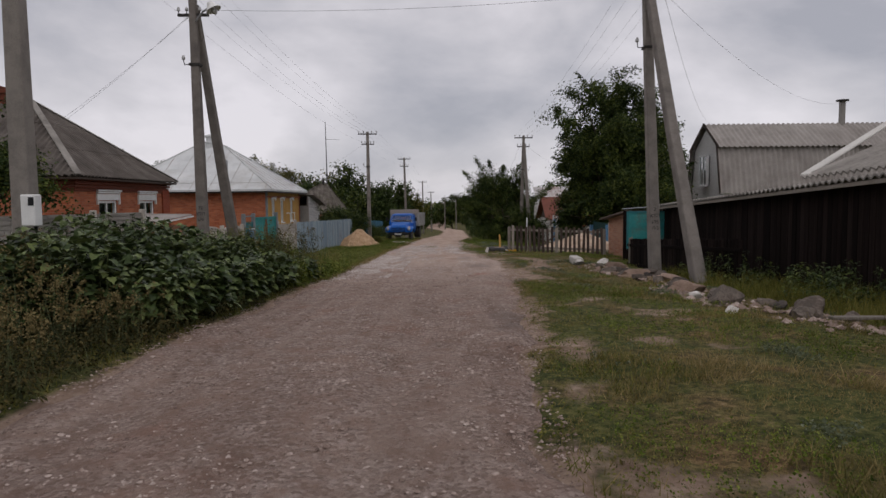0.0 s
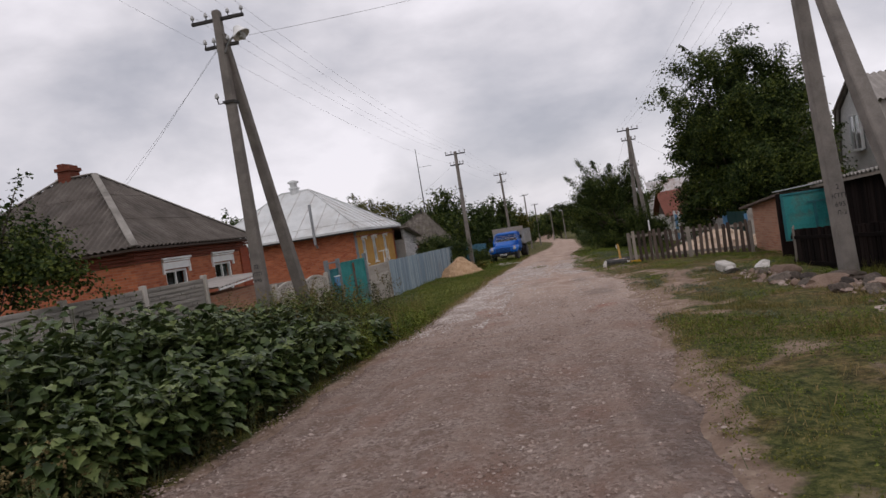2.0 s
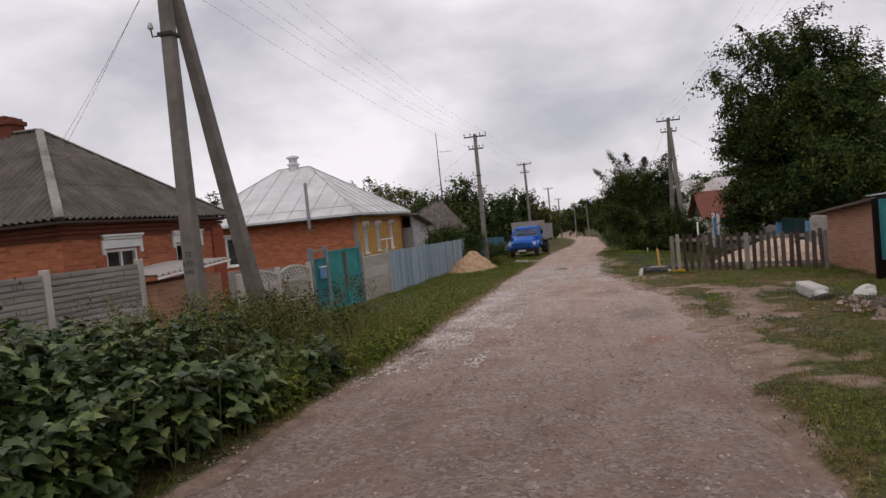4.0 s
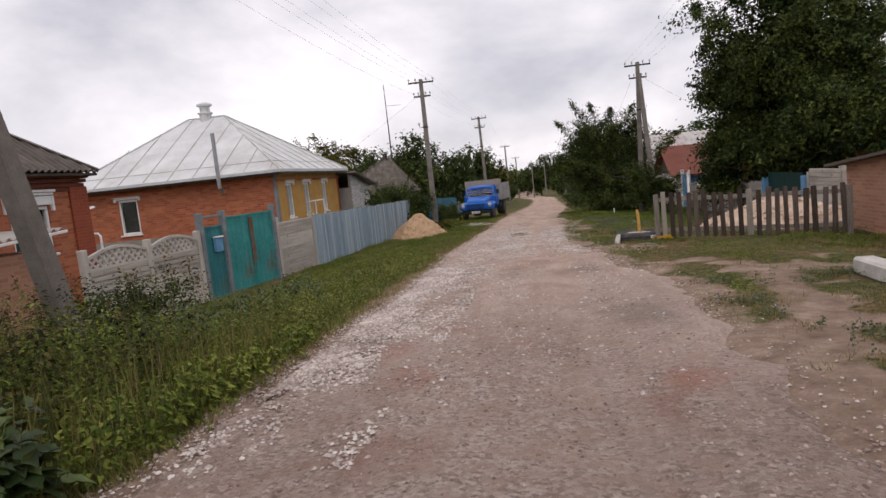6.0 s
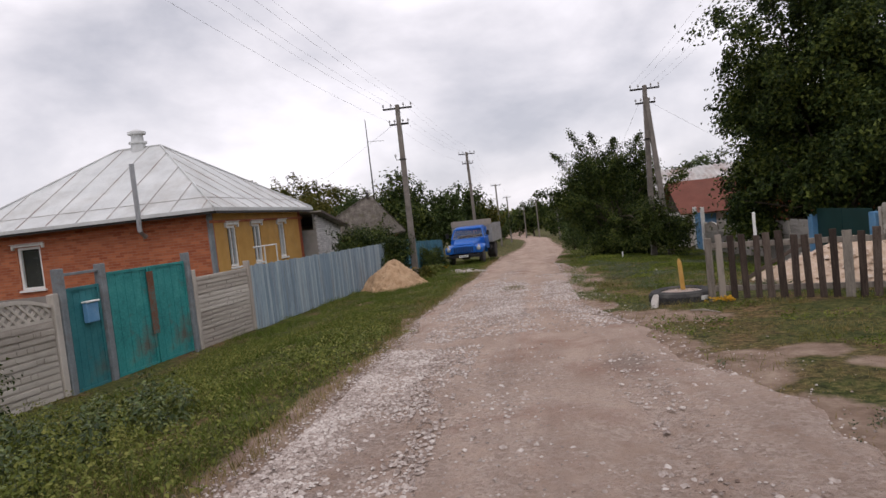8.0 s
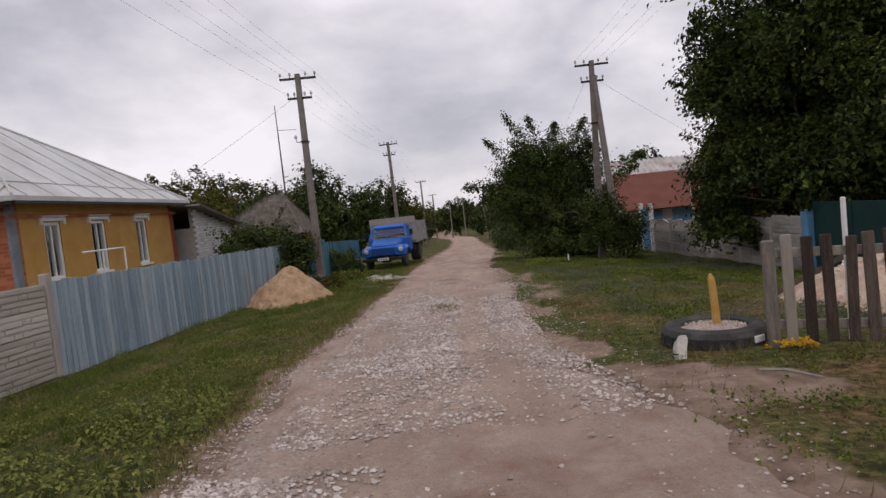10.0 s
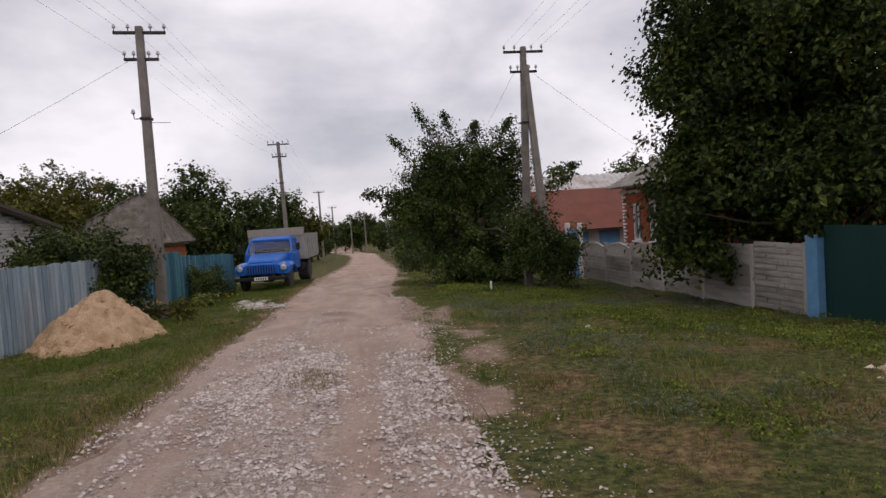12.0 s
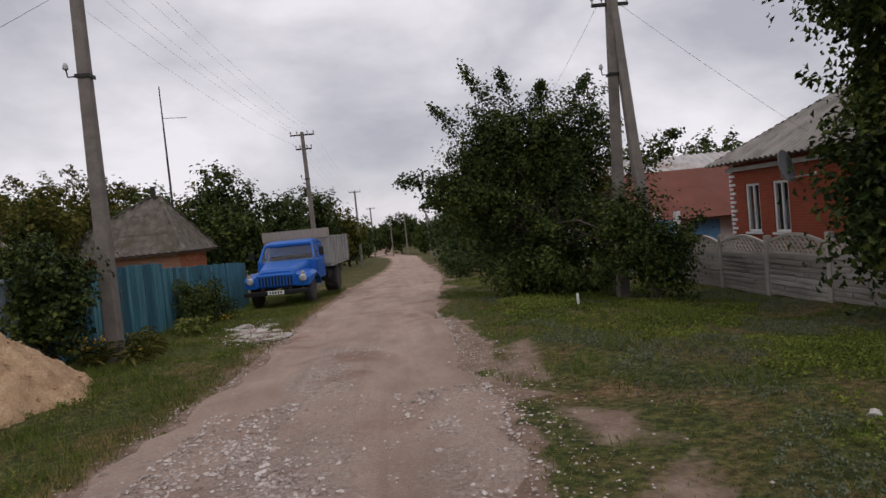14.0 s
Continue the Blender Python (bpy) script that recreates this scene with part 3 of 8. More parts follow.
    L.new(inv.outputs[0], hs.inputs[0])
    L.new(amt.outputs[0], hs.inputs[1])
    L.new(noise_tex(45, 5, 0.7), hs.inputs[2])
    b = N.new("ShaderNodeBump")
    b.inputs["Strength"].default_value, b.inputs["Distance"].default_value = 1.0, 0.03
    L.new(hs.outputs[0], b.inputs["Height"])
    L.new(b.outputs[0], bsdf.inputs["Normal"])
    return m


def loose(x, y):
    """How stony the road is: pale crushed stone along its middle further on, and streaks along the left edge."""
    l, r = np.interp(y, EY, EL), np.interp(y, EY, ER)
    u = (x - l) / (r - l)
    n = fbm(x * 1.1, y * 0.5, 21)
    near = (0.5 + 0.4 * n) * (1 - 0.3 * ss(16, 20, y + 2.5 * (u - 0.5)) - 0.5 * ss(34, 37.5, y)) * (1 - 0.5 * ss(22.5, 24, y) * ss(28.5, 26.5, y))
    left = ss(0.42 + 0.2 * (n - 0.5), 0.12, u) * ss(12, 17, y) * ss(29, 22, y)
    mid = ss(0.5, 0.2, np.abs(u - 0.5) + 0.3 * (n - 0.5)) * ss(25, 28.5, y) * ss(37.5, 33.5, y) * ss(0.2, 0.45, n)
    late = ss(0.22, 0.1, np.abs(u - 0.42) + 0.5 * (n - 0.5)) * ss(36, 37.5, y) * ss(42, 39.5, y) * 0.8
    tracks = np.maximum(ss(0.11, 0.03, np.abs(u - 0.72)), 0.7 * ss(0.10, 0.03, np.abs(u - 0.24)) * ss(26, 29, y)) * ss(20, 26, y)
    return np.clip(np.maximum(np.maximum(near * ss(60, 35, y), late), np.maximum(left, mid)) * (1 - 0.8 * tracks), 0, 1)


def grid_sheet(name, xs, ys, zf, material, attr, af):
    X, Y = np.meshgrid(xs, ys)
    Z = zf(X, Y)
    V = np.stack([X, Y, Z], -1).reshape(-1, 3)
    nx, ny = len(xs), len(ys)
    i = (np.arange(ny - 1)[:, None] * nx + np.arange(nx - 1)[None]).ravel()
    F = np.stack([i, i + 1, i + 1 + nx, i + nx], 1)
    ob = cloud(name, V, F, material, smooth=True)
    a = ob.data.attributes.new(attr, "FLOAT", "POINT")
    a.data.foreach_set("value", np.asarray(af(V[:, 0], V[:, 1]), np.float32))
    return ob


gx = np.concatenate([[-3000, -1200, -500, -200, -100, -60, -40, -28, -20, -15], np.arange(-12, 12.01, 0.2), [15, 20, 28, 40, 60, 100, 200, 500, 1200, 3000]])
gy = np.concatenate([[-1500, -500, -150, -60, -30, -15, -8], np.arange(-5, 60, 0.2), np.arange(60, 140, 1.5), [150, 170, 200, 260, 350, 500, 900, 1600, 3500]])


def ground_z(X, Y):
    l, r = np.interp(Y, EY, EL), np.interp(Y, EY, ER)
    under = ss(l - 0.1, l + 0.25, X) * ss(r + 0.1, r - 0.25, X)
    return gz(X, Y) + (fbm(X * 1.3, Y * 1.3, 5) - 0.5) * 0.10 * (1 - under) * ss(14, 10, np.abs(X)) - 0.07 * under


ground = tagged(grid_sheet("ground", gx, gy, ground_z, ground_mat(), "bare_earth", bare), "patchy green and dry grass verge on bare earth", "ground", kind="structure")

# the road: strips across, with frayed edges
ry = np.concatenate([np.arange(-12, 62, 0.14), np.arange(62, 165, 1.0)])
NU = 41
U = np.linspace(0, 1, NU)
RYY, RU = np.meshgrid(ry, U, indexing="ij")
lft = np.interp(ry, EY, EL) + (fbm(ry * 1.6, ry * 0 + 2, 31) - 0.5) * 0.55
rgt = np.interp(ry, EY, ER) + (fbm(ry * 1.3, ry * 0 + 8, 37) - 0.5) * 0.8 + np.where((ry > 18) & (ry < 23.5), 0.25 * np.sin((ry - 18) / 5.5 * np.pi), 0)
RX = lft[:, None] * (1 - RU) + rgt[:, None] * RU
crown = 0.03 * np.sin(np.pi * RU) - 0.035 * np.exp(-((RU - 0.70) / 0.07) ** 2) - 0.03 * np.exp(-((RU - 0.2) / 0.09) ** 2)
RZZ = gz(RX, RYY) + crown - 0.055 * (1 - ss(0, 0.05, np.minimum(RU, 1 - RU))) + (fbm(RX * 2.5, RYY * 2.5, 41) - 0.5) * 0.05
RV = np.stack([RX, RYY, RZZ], -1).reshape(-1, 3)
ii = (np.arange(len(ry) - 1)[:, None] * NU + np.arange(NU - 1)[None]).ravel()
road = cloud("road", RV, np.stack([ii, ii + 1, ii + 1 + NU, ii + NU], 1), road_mat(), smooth=True)
ra = road.data.attributes.new("loose_stone", "FLOAT", "POINT")
ra.data.foreach_set("value", loose(RV[:, 0], RV[:, 1]).astype(np.float32))
rp_ = road.data.attributes.new("pale_dust", "FLOAT", "POINT")
rp_.data.foreach_set("value", np.clip(ss(8, 21, RV[:, 1]) + (fbm(RV[:, 0] * 0.7, RV[:, 1] * 0.4, 88) - 0.5) * 0.8, 0, 1).astype(np.float32))
rd_ = road.data.attributes.new("dark_patch", "FLOAT", "POINT")
rd_.data.foreach_set("value", sum(a * ss(1.0, 0.3, np.hypot((RV[:, 0] - cx) / rx, (RV[:, 1] - cy) / ry_) + (fbm(RV[:, 0] * 3, RV[:, 1] * 3, 95) - 0.5) * 0.9)
                                  for cx, cy, rx, ry_, a in ((1.0, 18.2, 0.6, 0.9, 0.42), (0.7, 22.6, 0.3, 0.5, 0.35), (0.9, 8.3, 0.5, 1.8, 0.35))).astype(np.float32))
rb_ = road.data.attributes.new("brick_dust", "FLOAT", "POINT")
rb_.data.foreach_set("value", sum(a * ss(1.0, 0.2, np.hypot((RV[:, 0] - cx) / rx, (RV[:, 1] - cy) / ry_) + (fbm(RV[:, 0] * 3, RV[:, 1] * 3, 97) - 0.5) * 0.8)
                                  for cx, cy, rx, ry_, a in ((0.97, 15.95, 0.3, 0.45, 0.6), (-1.2, 16.2, 0.3, 0.6, 0.35), (-1.6, 17.4, 0.3, 0.6, 0.3))).astype(np.float32))
tagged(road, "unpaved village road of packed dirt and pale gravel", "road", kind="structure")


def road_z(x, y):
    """Height of the road's surface."""
    l, r = np.interp(y, EY, EL), np.interp(y, EY, ER)
    u = np.clip((x - l) / (r - l), 0, 1)
    c = 0.03 * np.sin(np.pi * u) - 0.035 * np.exp(-((u - 0.70) / 0.07) ** 2) - 0.03 * np.exp(-((u - 0.2) / 0.09) ** 2)
    return gz(x, y) + c + (fbm(np.asarray(x) * 2.5, np.asarray(y) * 2.5, 41) - 0.5) * 0.05


STONE_V = np.array([(1, 0, 0), (-1, 0, 0), (0, 1, 0), (0, -1, 0), (.15, .1, 1), (0, 0, -1), (.62, .6, .55), (-.6, -.62, .5)], float)
STONE_F = np.array([(0, 2, 6), (2, 4, 6), (4, 0, 6), (2, 1, 4), (1, 3, 7), (3, 4, 7), (4, 1, 7), (3, 0, 4)])


def stones(name, x, y, z, size, material, label, flat=0.6):
    n = len(x)
    rng = np.random.RandomState(n)
    j = STONE_V[None] * (0.7 + 0.6 * rng.rand(n, 8, 1)) * size[:, None, None] * np.array([1, 0.8, flat])
    a = rng.rand(n) * 6.283
    c, s = np.cos(a)[:, None], np.sin(a)[:, None]
    V = np.stack([j[..., 0] * c - j[..., 1] * s + x[:, None], j[..., 0] * s + j[..., 1] * c + y[:, None], j[..., 2] + z[:, None]], -1)
    F = STONE_F[None] + (np.arange(n) * 8)[:, None, None]
    return tagged(cloud(name, V.reshape(-1, 3), F.reshape(-1, 3), material), label, "gravel", kind="stuff")


rs = np.random.RandomState(4)
n = 165000
sy = 1.5 + rs.rand(n) ** 1.35 * 46
su = rs.rand(n) * 1.08 - 0.04
sl, sr = np.interp(sy, EY, EL), np.interp(sy, EY, ER)
sx = sl + (sr - sl) * su
keep = rs.rand(n) < (loose(sx, sy) ** 2.0 * (0.25 + 0.95 * ss(0.35, 0.7, fbm(sx * 1.7, sy * 1.1, 55))) + 0.035) * 0.75
keep &= rs.rand(n) < 1 - 0.75 * ss(33, 37.5, sy)
sx, sy = sx[keep], sy[keep]
ssz = 0.0055 + 0.011 * rs.rand(len(sx)) ** 2 + 0.016 * rs.rand(len(sx)) ** 9
pale = sy > 15 + 6 * rs.rand(len(sx))
stones("gravel", sx[~pale], sy[~pale], road_z(sx[~pale], sy[~pale]) - ssz[~pale] * 0.05, ssz[~pale], M_GRAVEL, "loose grey-brown gravel on the dirt road")
stones("gravel", sx[pale], sy[pale], road_z(sx[pale], sy[pale]) + ssz[pale] * 0.05, ssz[pale] * 1.25, M_GRAVEL_PALE, "pale crushed stone spread over the road")

# stones kicked out over the shoulders
n = 9000
sy = 14 + 34 * rs.rand(n)
right = rs.rand(n) < 0.65
off = np.abs(rs.normal(size=n)) * 0.4
right &= (sy > 28.5) | (rs.rand(n) < 0.35)
sx = np.where(right, np.interp(sy, EY, ER) + off * ss(46, 36, sy) - 0.1, np.interp(sy, EY, EL) - off * 0.4 + 0.1)
ssz = 0.006 + 0.014 * rs.rand(n) ** 2
stones("gravel", sx, sy, ground_z(sx, sy) + ssz * 0.2, ssz, M_GRAVEL_PALE, "pale stones strewn over the road shoulder")
n = 1300
sy = 44.2 + 1.2 * rs.normal(size=n)
sx = -2.85 - 0.3 * (sy - 44.2) + 0.34 * rs.normal(size=n)
ssz = 0.012 + 0.025 * rs.rand(n) ** 2
stones("gravel", sx, sy, ground_z(sx, sy) + ssz * 0.2, ssz, M_GRAVEL_PALE, "pale stones scattered in the grass before the truck")
n = 800
sy = 7.0 + 12 * rs.rand(n)
sx = 4.55 + 0.3 * np.sin(sy) + rs.normal(size=n) * 0.3
ssz = 0.02 + 0.08 * rs.rand(n) ** 2.5
stones("rubble", sx, sy, ground_z(sx, sy) + ssz * 0.2, ssz, M_GRAVEL, "small broken stones along the bank")

# the thick patch of crushed stone further on, and the heap along the left edge
n = 68000
sy = np.where(rs.rand(n) < 0.66, 25 + 12 * rs.rand(n), 14.5 + 10 * rs.rand(n))
sl, sr = np.interp(sy, EY, EL), np.interp(sy, EY, ER)
sx = np.where(sy > 24.5, sl + (sr - sl) * (0.12 + 0.9 * rs.rand(n)), sl + 0.1 + 1.25 * rs.rand(n) ** 1.4)
keep = rs.rand(n) < ss(0.33, 0.6, fbm(sx * 1.3, sy * 0.7, 57)) * (0.12 + 0.88 * loose(sx, sy)) * (1 - 0.55 * ss(0.13, 0.03, np.abs((sx - sl) / (sr - sl) - 0.72 + 0.05 * np.sin(sy * 0.7))))
sx, sy = sx[keep], sy[keep]
ssz = 0.012 + 0.017 * rs.rand(len(sx)) ** 1.6
stones("gravel", sx, sy, road_z(sx, sy) + ssz * 0.15, ssz, M_GRAVEL_PALE, "pale crushed stone heaped loosely on the road")


# ---- building helpers ----
def wall_bm(length, z0, z1, thick, holes):
    """A wall along local x from 0, inner side at y = thick, with holes (x0, x1, z0, z1) cut through."""
    bm = bmesh.new()
    xs = sorted({0, length, *[v for h in holes for v in h[:2]]})
    zs = sorted({z0, z1, *[v for h in holes for v in h[2:]]})
    for a, b in zip(xs, xs[1:]):
        run = None
        for c, d in zip(zs, zs[1:]):
            solid = not any(h[0] <= (a + b) / 2 <= h[1] and h[2] <= (c + d) / 2 <= h[3] for h in holes)
            if solid:
                run = [c, d] if run is None else [run[0], d]
            if (not solid or d == zs[-1]) and run:
                box(bm, a, b, 0, thick, run[0], run[1])
                run = None
    bmesh.ops.remove_doubles(bm, verts=bm.verts[:], dist=1e-4)
    return bm


def roof_face(e0, e1, t0, t1, wave=0.18, amp=0.025, thick=0.02, per=6, rows=1):
    """A roof slope over the eave e0-e1 up to the top edge t0-t1 (in order), waved along the eave; the hips are cut straight."""
    e0, e1, t0, t1 = (Vector(p) for p in (e0, e1, t0, t1))
    ux = (e1 - e0).normalized()
    W = (e1 - e0).length
    up = (t0 - e0) - ux * (t0 - e0).dot(ux)
    H = up.length
    uy = up / H
    nrm = ux.cross(uy)
    a0, a1 = (t0 - e0).dot(ux), (t1 - e0).dot(ux)
    step = wave / per
    n = max(2, int(W / step))
    bm = bmesh.new()
    prev = None
    for i in range(n + 1):
        u = W * i / n
        v = H
        if a0 > 1e-4 and u < a0:
            v = min(v, H * u / a0)
        if W - a1 > 1e-4 and u > a1:
            v = min(v, H * (W - u) / (W - a1))
        off = amp * math.cos(2 * math.pi * u / wave) if amp else 0
        col = []
        lap = 0.018 if rows > 1 else 0.0
        for k in range(rows):
            lo, hi = H * k / rows, H * (k + 1) / rows
            col.append(bm.verts.new(e0 + ux * u + uy * min(v, lo) + nrm * (off + lap)))
            col.append(bm.verts.new(e0 + ux * u + uy * min(v, hi) + nrm * off))
        col.append(bm.verts.new(e0 + ux * u + nrm * (off - thick)))
        if prev:
            for k in range(2 * rows - 1):
                bm.faces.new((prev[k], col[k], col[k + 1], prev[k + 1])).smooth = bool(amp) and k % 2 == 0
            bm.faces.new((prev[-1], col[-1], col[0], prev[0]))
        prev = col
    for e in bm.edges:
        e.smooth = len(e.link_faces) < 2 or e.link_faces[0].smooth == e.link_faces[1].smooth
    return bm


def flat_poly(pts, thick=0.03):
    """A flat plate of some thickness, its outline given in order."""
    bm = bmesh.new()
    f = bm.faces.new([bm.verts.new(p) for p in pts])
    bmesh.ops.recalc_face_normals(bm, faces=[f])
    r = bmesh.ops.extrude_face_region(bm, geom=[f])
    nn = f.normal.copy()
    if nn.z < 0:
        nn = -nn
    bmesh.ops.translate(bm, verts=[v for v in r["geom"] if isinstance(v, bmesh.types.BMVert)], vec=-nn * thick)
    bmesh.ops.recalc_face_normals(bm, faces=bm.faces[:])
    return bm


def beam(a, b, w=0.06, h=0.06, bev=0.006):
    """A squared bar from a to b."""
    a, b = Vector(a), Vector(b)
    d = b - a
    q = d.to_track_quat("X", "Z").to_matrix().to_4x4()
    return bbox(0, d.length, -w / 2, w / 2, -h / 2, h / 2, Matrix.Translation(a) @ q, bev)


def window(house, m, w, h, frame_mat=M_WHITE, bars=1, lintel=0.0, sill=True, depth=0.10, room_dark=None):
    """A window in a wall's hole: m is its lower left corner, outside face at y = 0 looking out along -y."""
    wn = thing("window", "", "", m)
    wn.parent = house
    f = bmesh.new()
    t = 0.07
    for r in ((0, t, 0, h), (w - t, w, 0, h), (t, w - t, 0, t), (t, w - t, h - t, h)):
        box(f, r[0], r[1], 0.03, 0.03 + depth, r[2], r[3], None, 0.006)
    for k in range(bars):
        x = w * (k + 1) / (bars + 1)
        box(f, x - 0.025, x + 0.025, 0.045, 0.11, t, h - t)
    part("window_frame", f, frame_mat, wn)
    g = part("pane", bbox(t, w - t, 0.075, 0.081, t, h - t), M_GLASS, wn)
    g.visible_shadow = False
    # added dark sheet that paints the room's gloom behind the pane
    part("room_dark", bbox(t - 0.05, w - t + 0.05, 0.2, 0.21, t - 0.05, h - t + 0.05), room_dark or M_DARK_IN, wn)
    if sill:
        part("window_sill", bbox(-0.06, w + 0.06, -0.06, 0.05, -0.06, 0.0, None, 0.008), frame_mat, wn)
    if lintel:
        l = bbox(-0.08, w + 0.08, -0.05, 0.02, h + 0.02, h + 0.02 + lintel * 0.6, None, 0.008)
        box(l, -0.13, w + 0.13, -0.08, 0.02, h + 0.02 + lintel * 0.64, h + 0.02 + lintel * 0.8, None, 0.01)
        box(l, -0.18, w + 0.18, -0.11, 0.02, h + 0.02 + lintel * 0.82, h + 0.02 + lintel, None, 0.012)
        for sx0 in (-0.15, w + 0.07):
            box(l, sx0, sx0 + 0.08, -0.06, 0.02, h - 0.02 - lintel * 0.3, h + 0.02 + lintel * 0.6, None, 0.012)
        part("lintel", l, frame_mat, wn)
    return wn


FACE_ROAD_L = lambda y, z, x: Matrix.Translation((x, y, z)) @ Matrix.Rotation(radians(90), 4, "Z")   # wall runs along +y, faces +x
FACE_ROAD_R = lambda y, z, x: Matrix.Translation((x, y, z)) @ Matrix.Rotation(radians(-90), 4, "Z")  # wall runs along -y, faces -x


def hip_roof(house, x0, x1, y0, y1, ez, rx0, rx1, rz, material, wave, amp, over=0.35, ribs=0, cap=M_ROOF_GREY):
    """A hipped roof over a block, its ridge along x from rx0 to rx1 at mid-depth."""
    a, b, c, d = (x0 - over, y0 - over, ez), (x1 + over, y0 - over, ez), (x1 + over, y1 + over, ez), (x0 - over, y1 + over, ez)
    ym = (y0 + y1) / 2
    r0, r1 = (rx0, ym, rz), (rx1, ym, rz)
    roof = part("roof", roof_face(a, b, r0, r1, wave, amp, rows=3 if amp else 1), material, house)
    part("roof", roof_face(b, c, r1, r1, wave, amp, rows=3 if amp else 1), material, house)
    part("roof", roof_face(c, d, r1, r0, wave, amp, rows=3 if amp else 1), material, house)
    part("roof", roof_face(d, a, r0, r0, wave, amp, rows=3 if amp else 1), material, house)
    for p, q in ((a, r0), (b, r1), (c, r1), (d, r0), (r0, r1)):
        up = Vector((0, 0, 0.03))
        part("hip_cap" if p is not r0 else "ridge_cap", beam(Vector(p) + up, Vector(q) + up, 0.2 if amp else 0.05, 0.05, 0.015), cap, house)
    if ribs:
        for e0, e1, t0, t1 in ((a, b, r0, r1), (b, c, r1, r1)):
            e0, e1, t0, t1 = (Vector(v) for v in (e0, e1, t0, t1))
            W = (e1 - e0).length
            ux = (e1 - e0) / W
            a0, a1 = (t0 - e0).dot(ux), (t1 - e0).dot(ux)
            upv = (t0 - e0) - ux * a0
            k = 0
            while True:
                u = ribs * (k + 0.5)
                if u > W:
                    break
                v = 1.0
                if u < a0:
                    v = min(v, u / a0)
                if u > a1:
                    v = min(v, (W - u) / (W - a1))
                s = e0 + ux * u + Vector((0, 0, 0.012))
                part("seam", beam(s, s + upv * v, 0.022, 0.024, 0.003), M_ROOF_TIN, house)
                k += 1
        for e0, e1, t0, t1 in ((a, b, r0, r1), (b, c, r1, r1)):
            up = Vector((0, 0, 0.016))
            part("seam", beam(Vector(e0).lerp(Vector(t0), 0.13) + up, Vector(e1).lerp(Vector(t1), 0.13) + up, 0.016, 0.014, 0.002), M_ROOF_TIN, house)
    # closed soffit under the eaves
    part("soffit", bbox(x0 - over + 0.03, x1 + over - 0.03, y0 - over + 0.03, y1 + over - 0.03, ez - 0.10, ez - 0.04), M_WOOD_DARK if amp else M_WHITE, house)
    return roof


def block_walls(house, x0, x1, y0, y1, z0, z1, mats, holes, t=0.3):
    """Four walls; mats and holes by side: near (y0), road (x1 side), far (y1), back (x0)."""
    w = part("wall", wall_bm(x1 - x0, 0, z1 - z0, t, holes.get("near", [])), mats["near"], house)
    w.matrix_local = Matrix.Translation((x0, y0, z0))
    w = part("wall", wall_bm(y1 - y0 - 2 * t, 0, z1 - z0, t, holes.get("road", [])), mats["road"], house)
    w.matrix_local = Matrix.Translation((x1, y0 + t, z0)) @ Matrix.Rotation(radians(90), 4, "Z")
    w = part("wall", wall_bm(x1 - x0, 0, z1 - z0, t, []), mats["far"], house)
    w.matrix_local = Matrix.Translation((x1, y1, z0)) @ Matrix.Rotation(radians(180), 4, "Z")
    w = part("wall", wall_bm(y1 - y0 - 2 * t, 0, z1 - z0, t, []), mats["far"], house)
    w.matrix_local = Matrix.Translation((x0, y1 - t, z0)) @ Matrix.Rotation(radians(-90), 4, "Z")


# ---- brick house with the dark corrugated roof ----
h1 = thing("house", "red brick house with dark corrugated hip roof and white carved lintels", "house")
B1 = -1.1
T = 0.3
X1 = -10.9
hw = [(20.65, 21.8), (23.43, 24.58)]
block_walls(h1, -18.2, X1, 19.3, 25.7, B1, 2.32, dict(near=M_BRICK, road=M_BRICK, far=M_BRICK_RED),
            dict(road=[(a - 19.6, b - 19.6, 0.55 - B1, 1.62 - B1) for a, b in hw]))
for a, b in hw:
    window(h1, FACE_ROAD_L(a, 0.55, X1), b - a, 1.07, lintel=0.34)
M_BRICK_DARK = brick_mat("dark_red_brick", (0.2, 0.05, 0.027), (0.13, 0.035, 0.02), (0.12, 0.07, 0.05), wear=(0.12, 0.04, 0.025))
for zc, dx in ((1.92, 0.04), (2.02, 0.08), (2.12, 0.12), (2.22, 0.16)):
    c = bbox(-18.2 - dx, X1 + dx, 19.3 - dx, 25.7 + dx, zc, zc + 0.085)
    part("cornice", c, M_BRICK_DARK, h1)
part("corner_pier", bbox(X1 - 0.1, X1 + 0.06, 25.28, 25.88, B1, 2.02), M_BRICK_RED, h1)
hip_roof(h1, -18.2, X1, 19.3, 25.7, 2.36, -15.3, -14.0, 5.05, M_ROOF_DARK, 0.2, 0.034, 0.34, cap=M_ROOF_GREY)
ch = bbox(-15.22, -14.76, 22.36, 22.84, 4.2, 5.3, None, 0.01)
box(ch, -15.27, -14.71, 22.31, 22.89, 5.3, 5.42, None, 0.01)
box(ch, -15.2, -14.95, 22.38, 22.82, 5.42, 5.56, None, 0.01)
box(ch, -14.93, -14.78, 22.38, 22.82, 5.42, 5.5, None, 0.01)
part("chimney", ch, M_BRICK_DARK, h1)

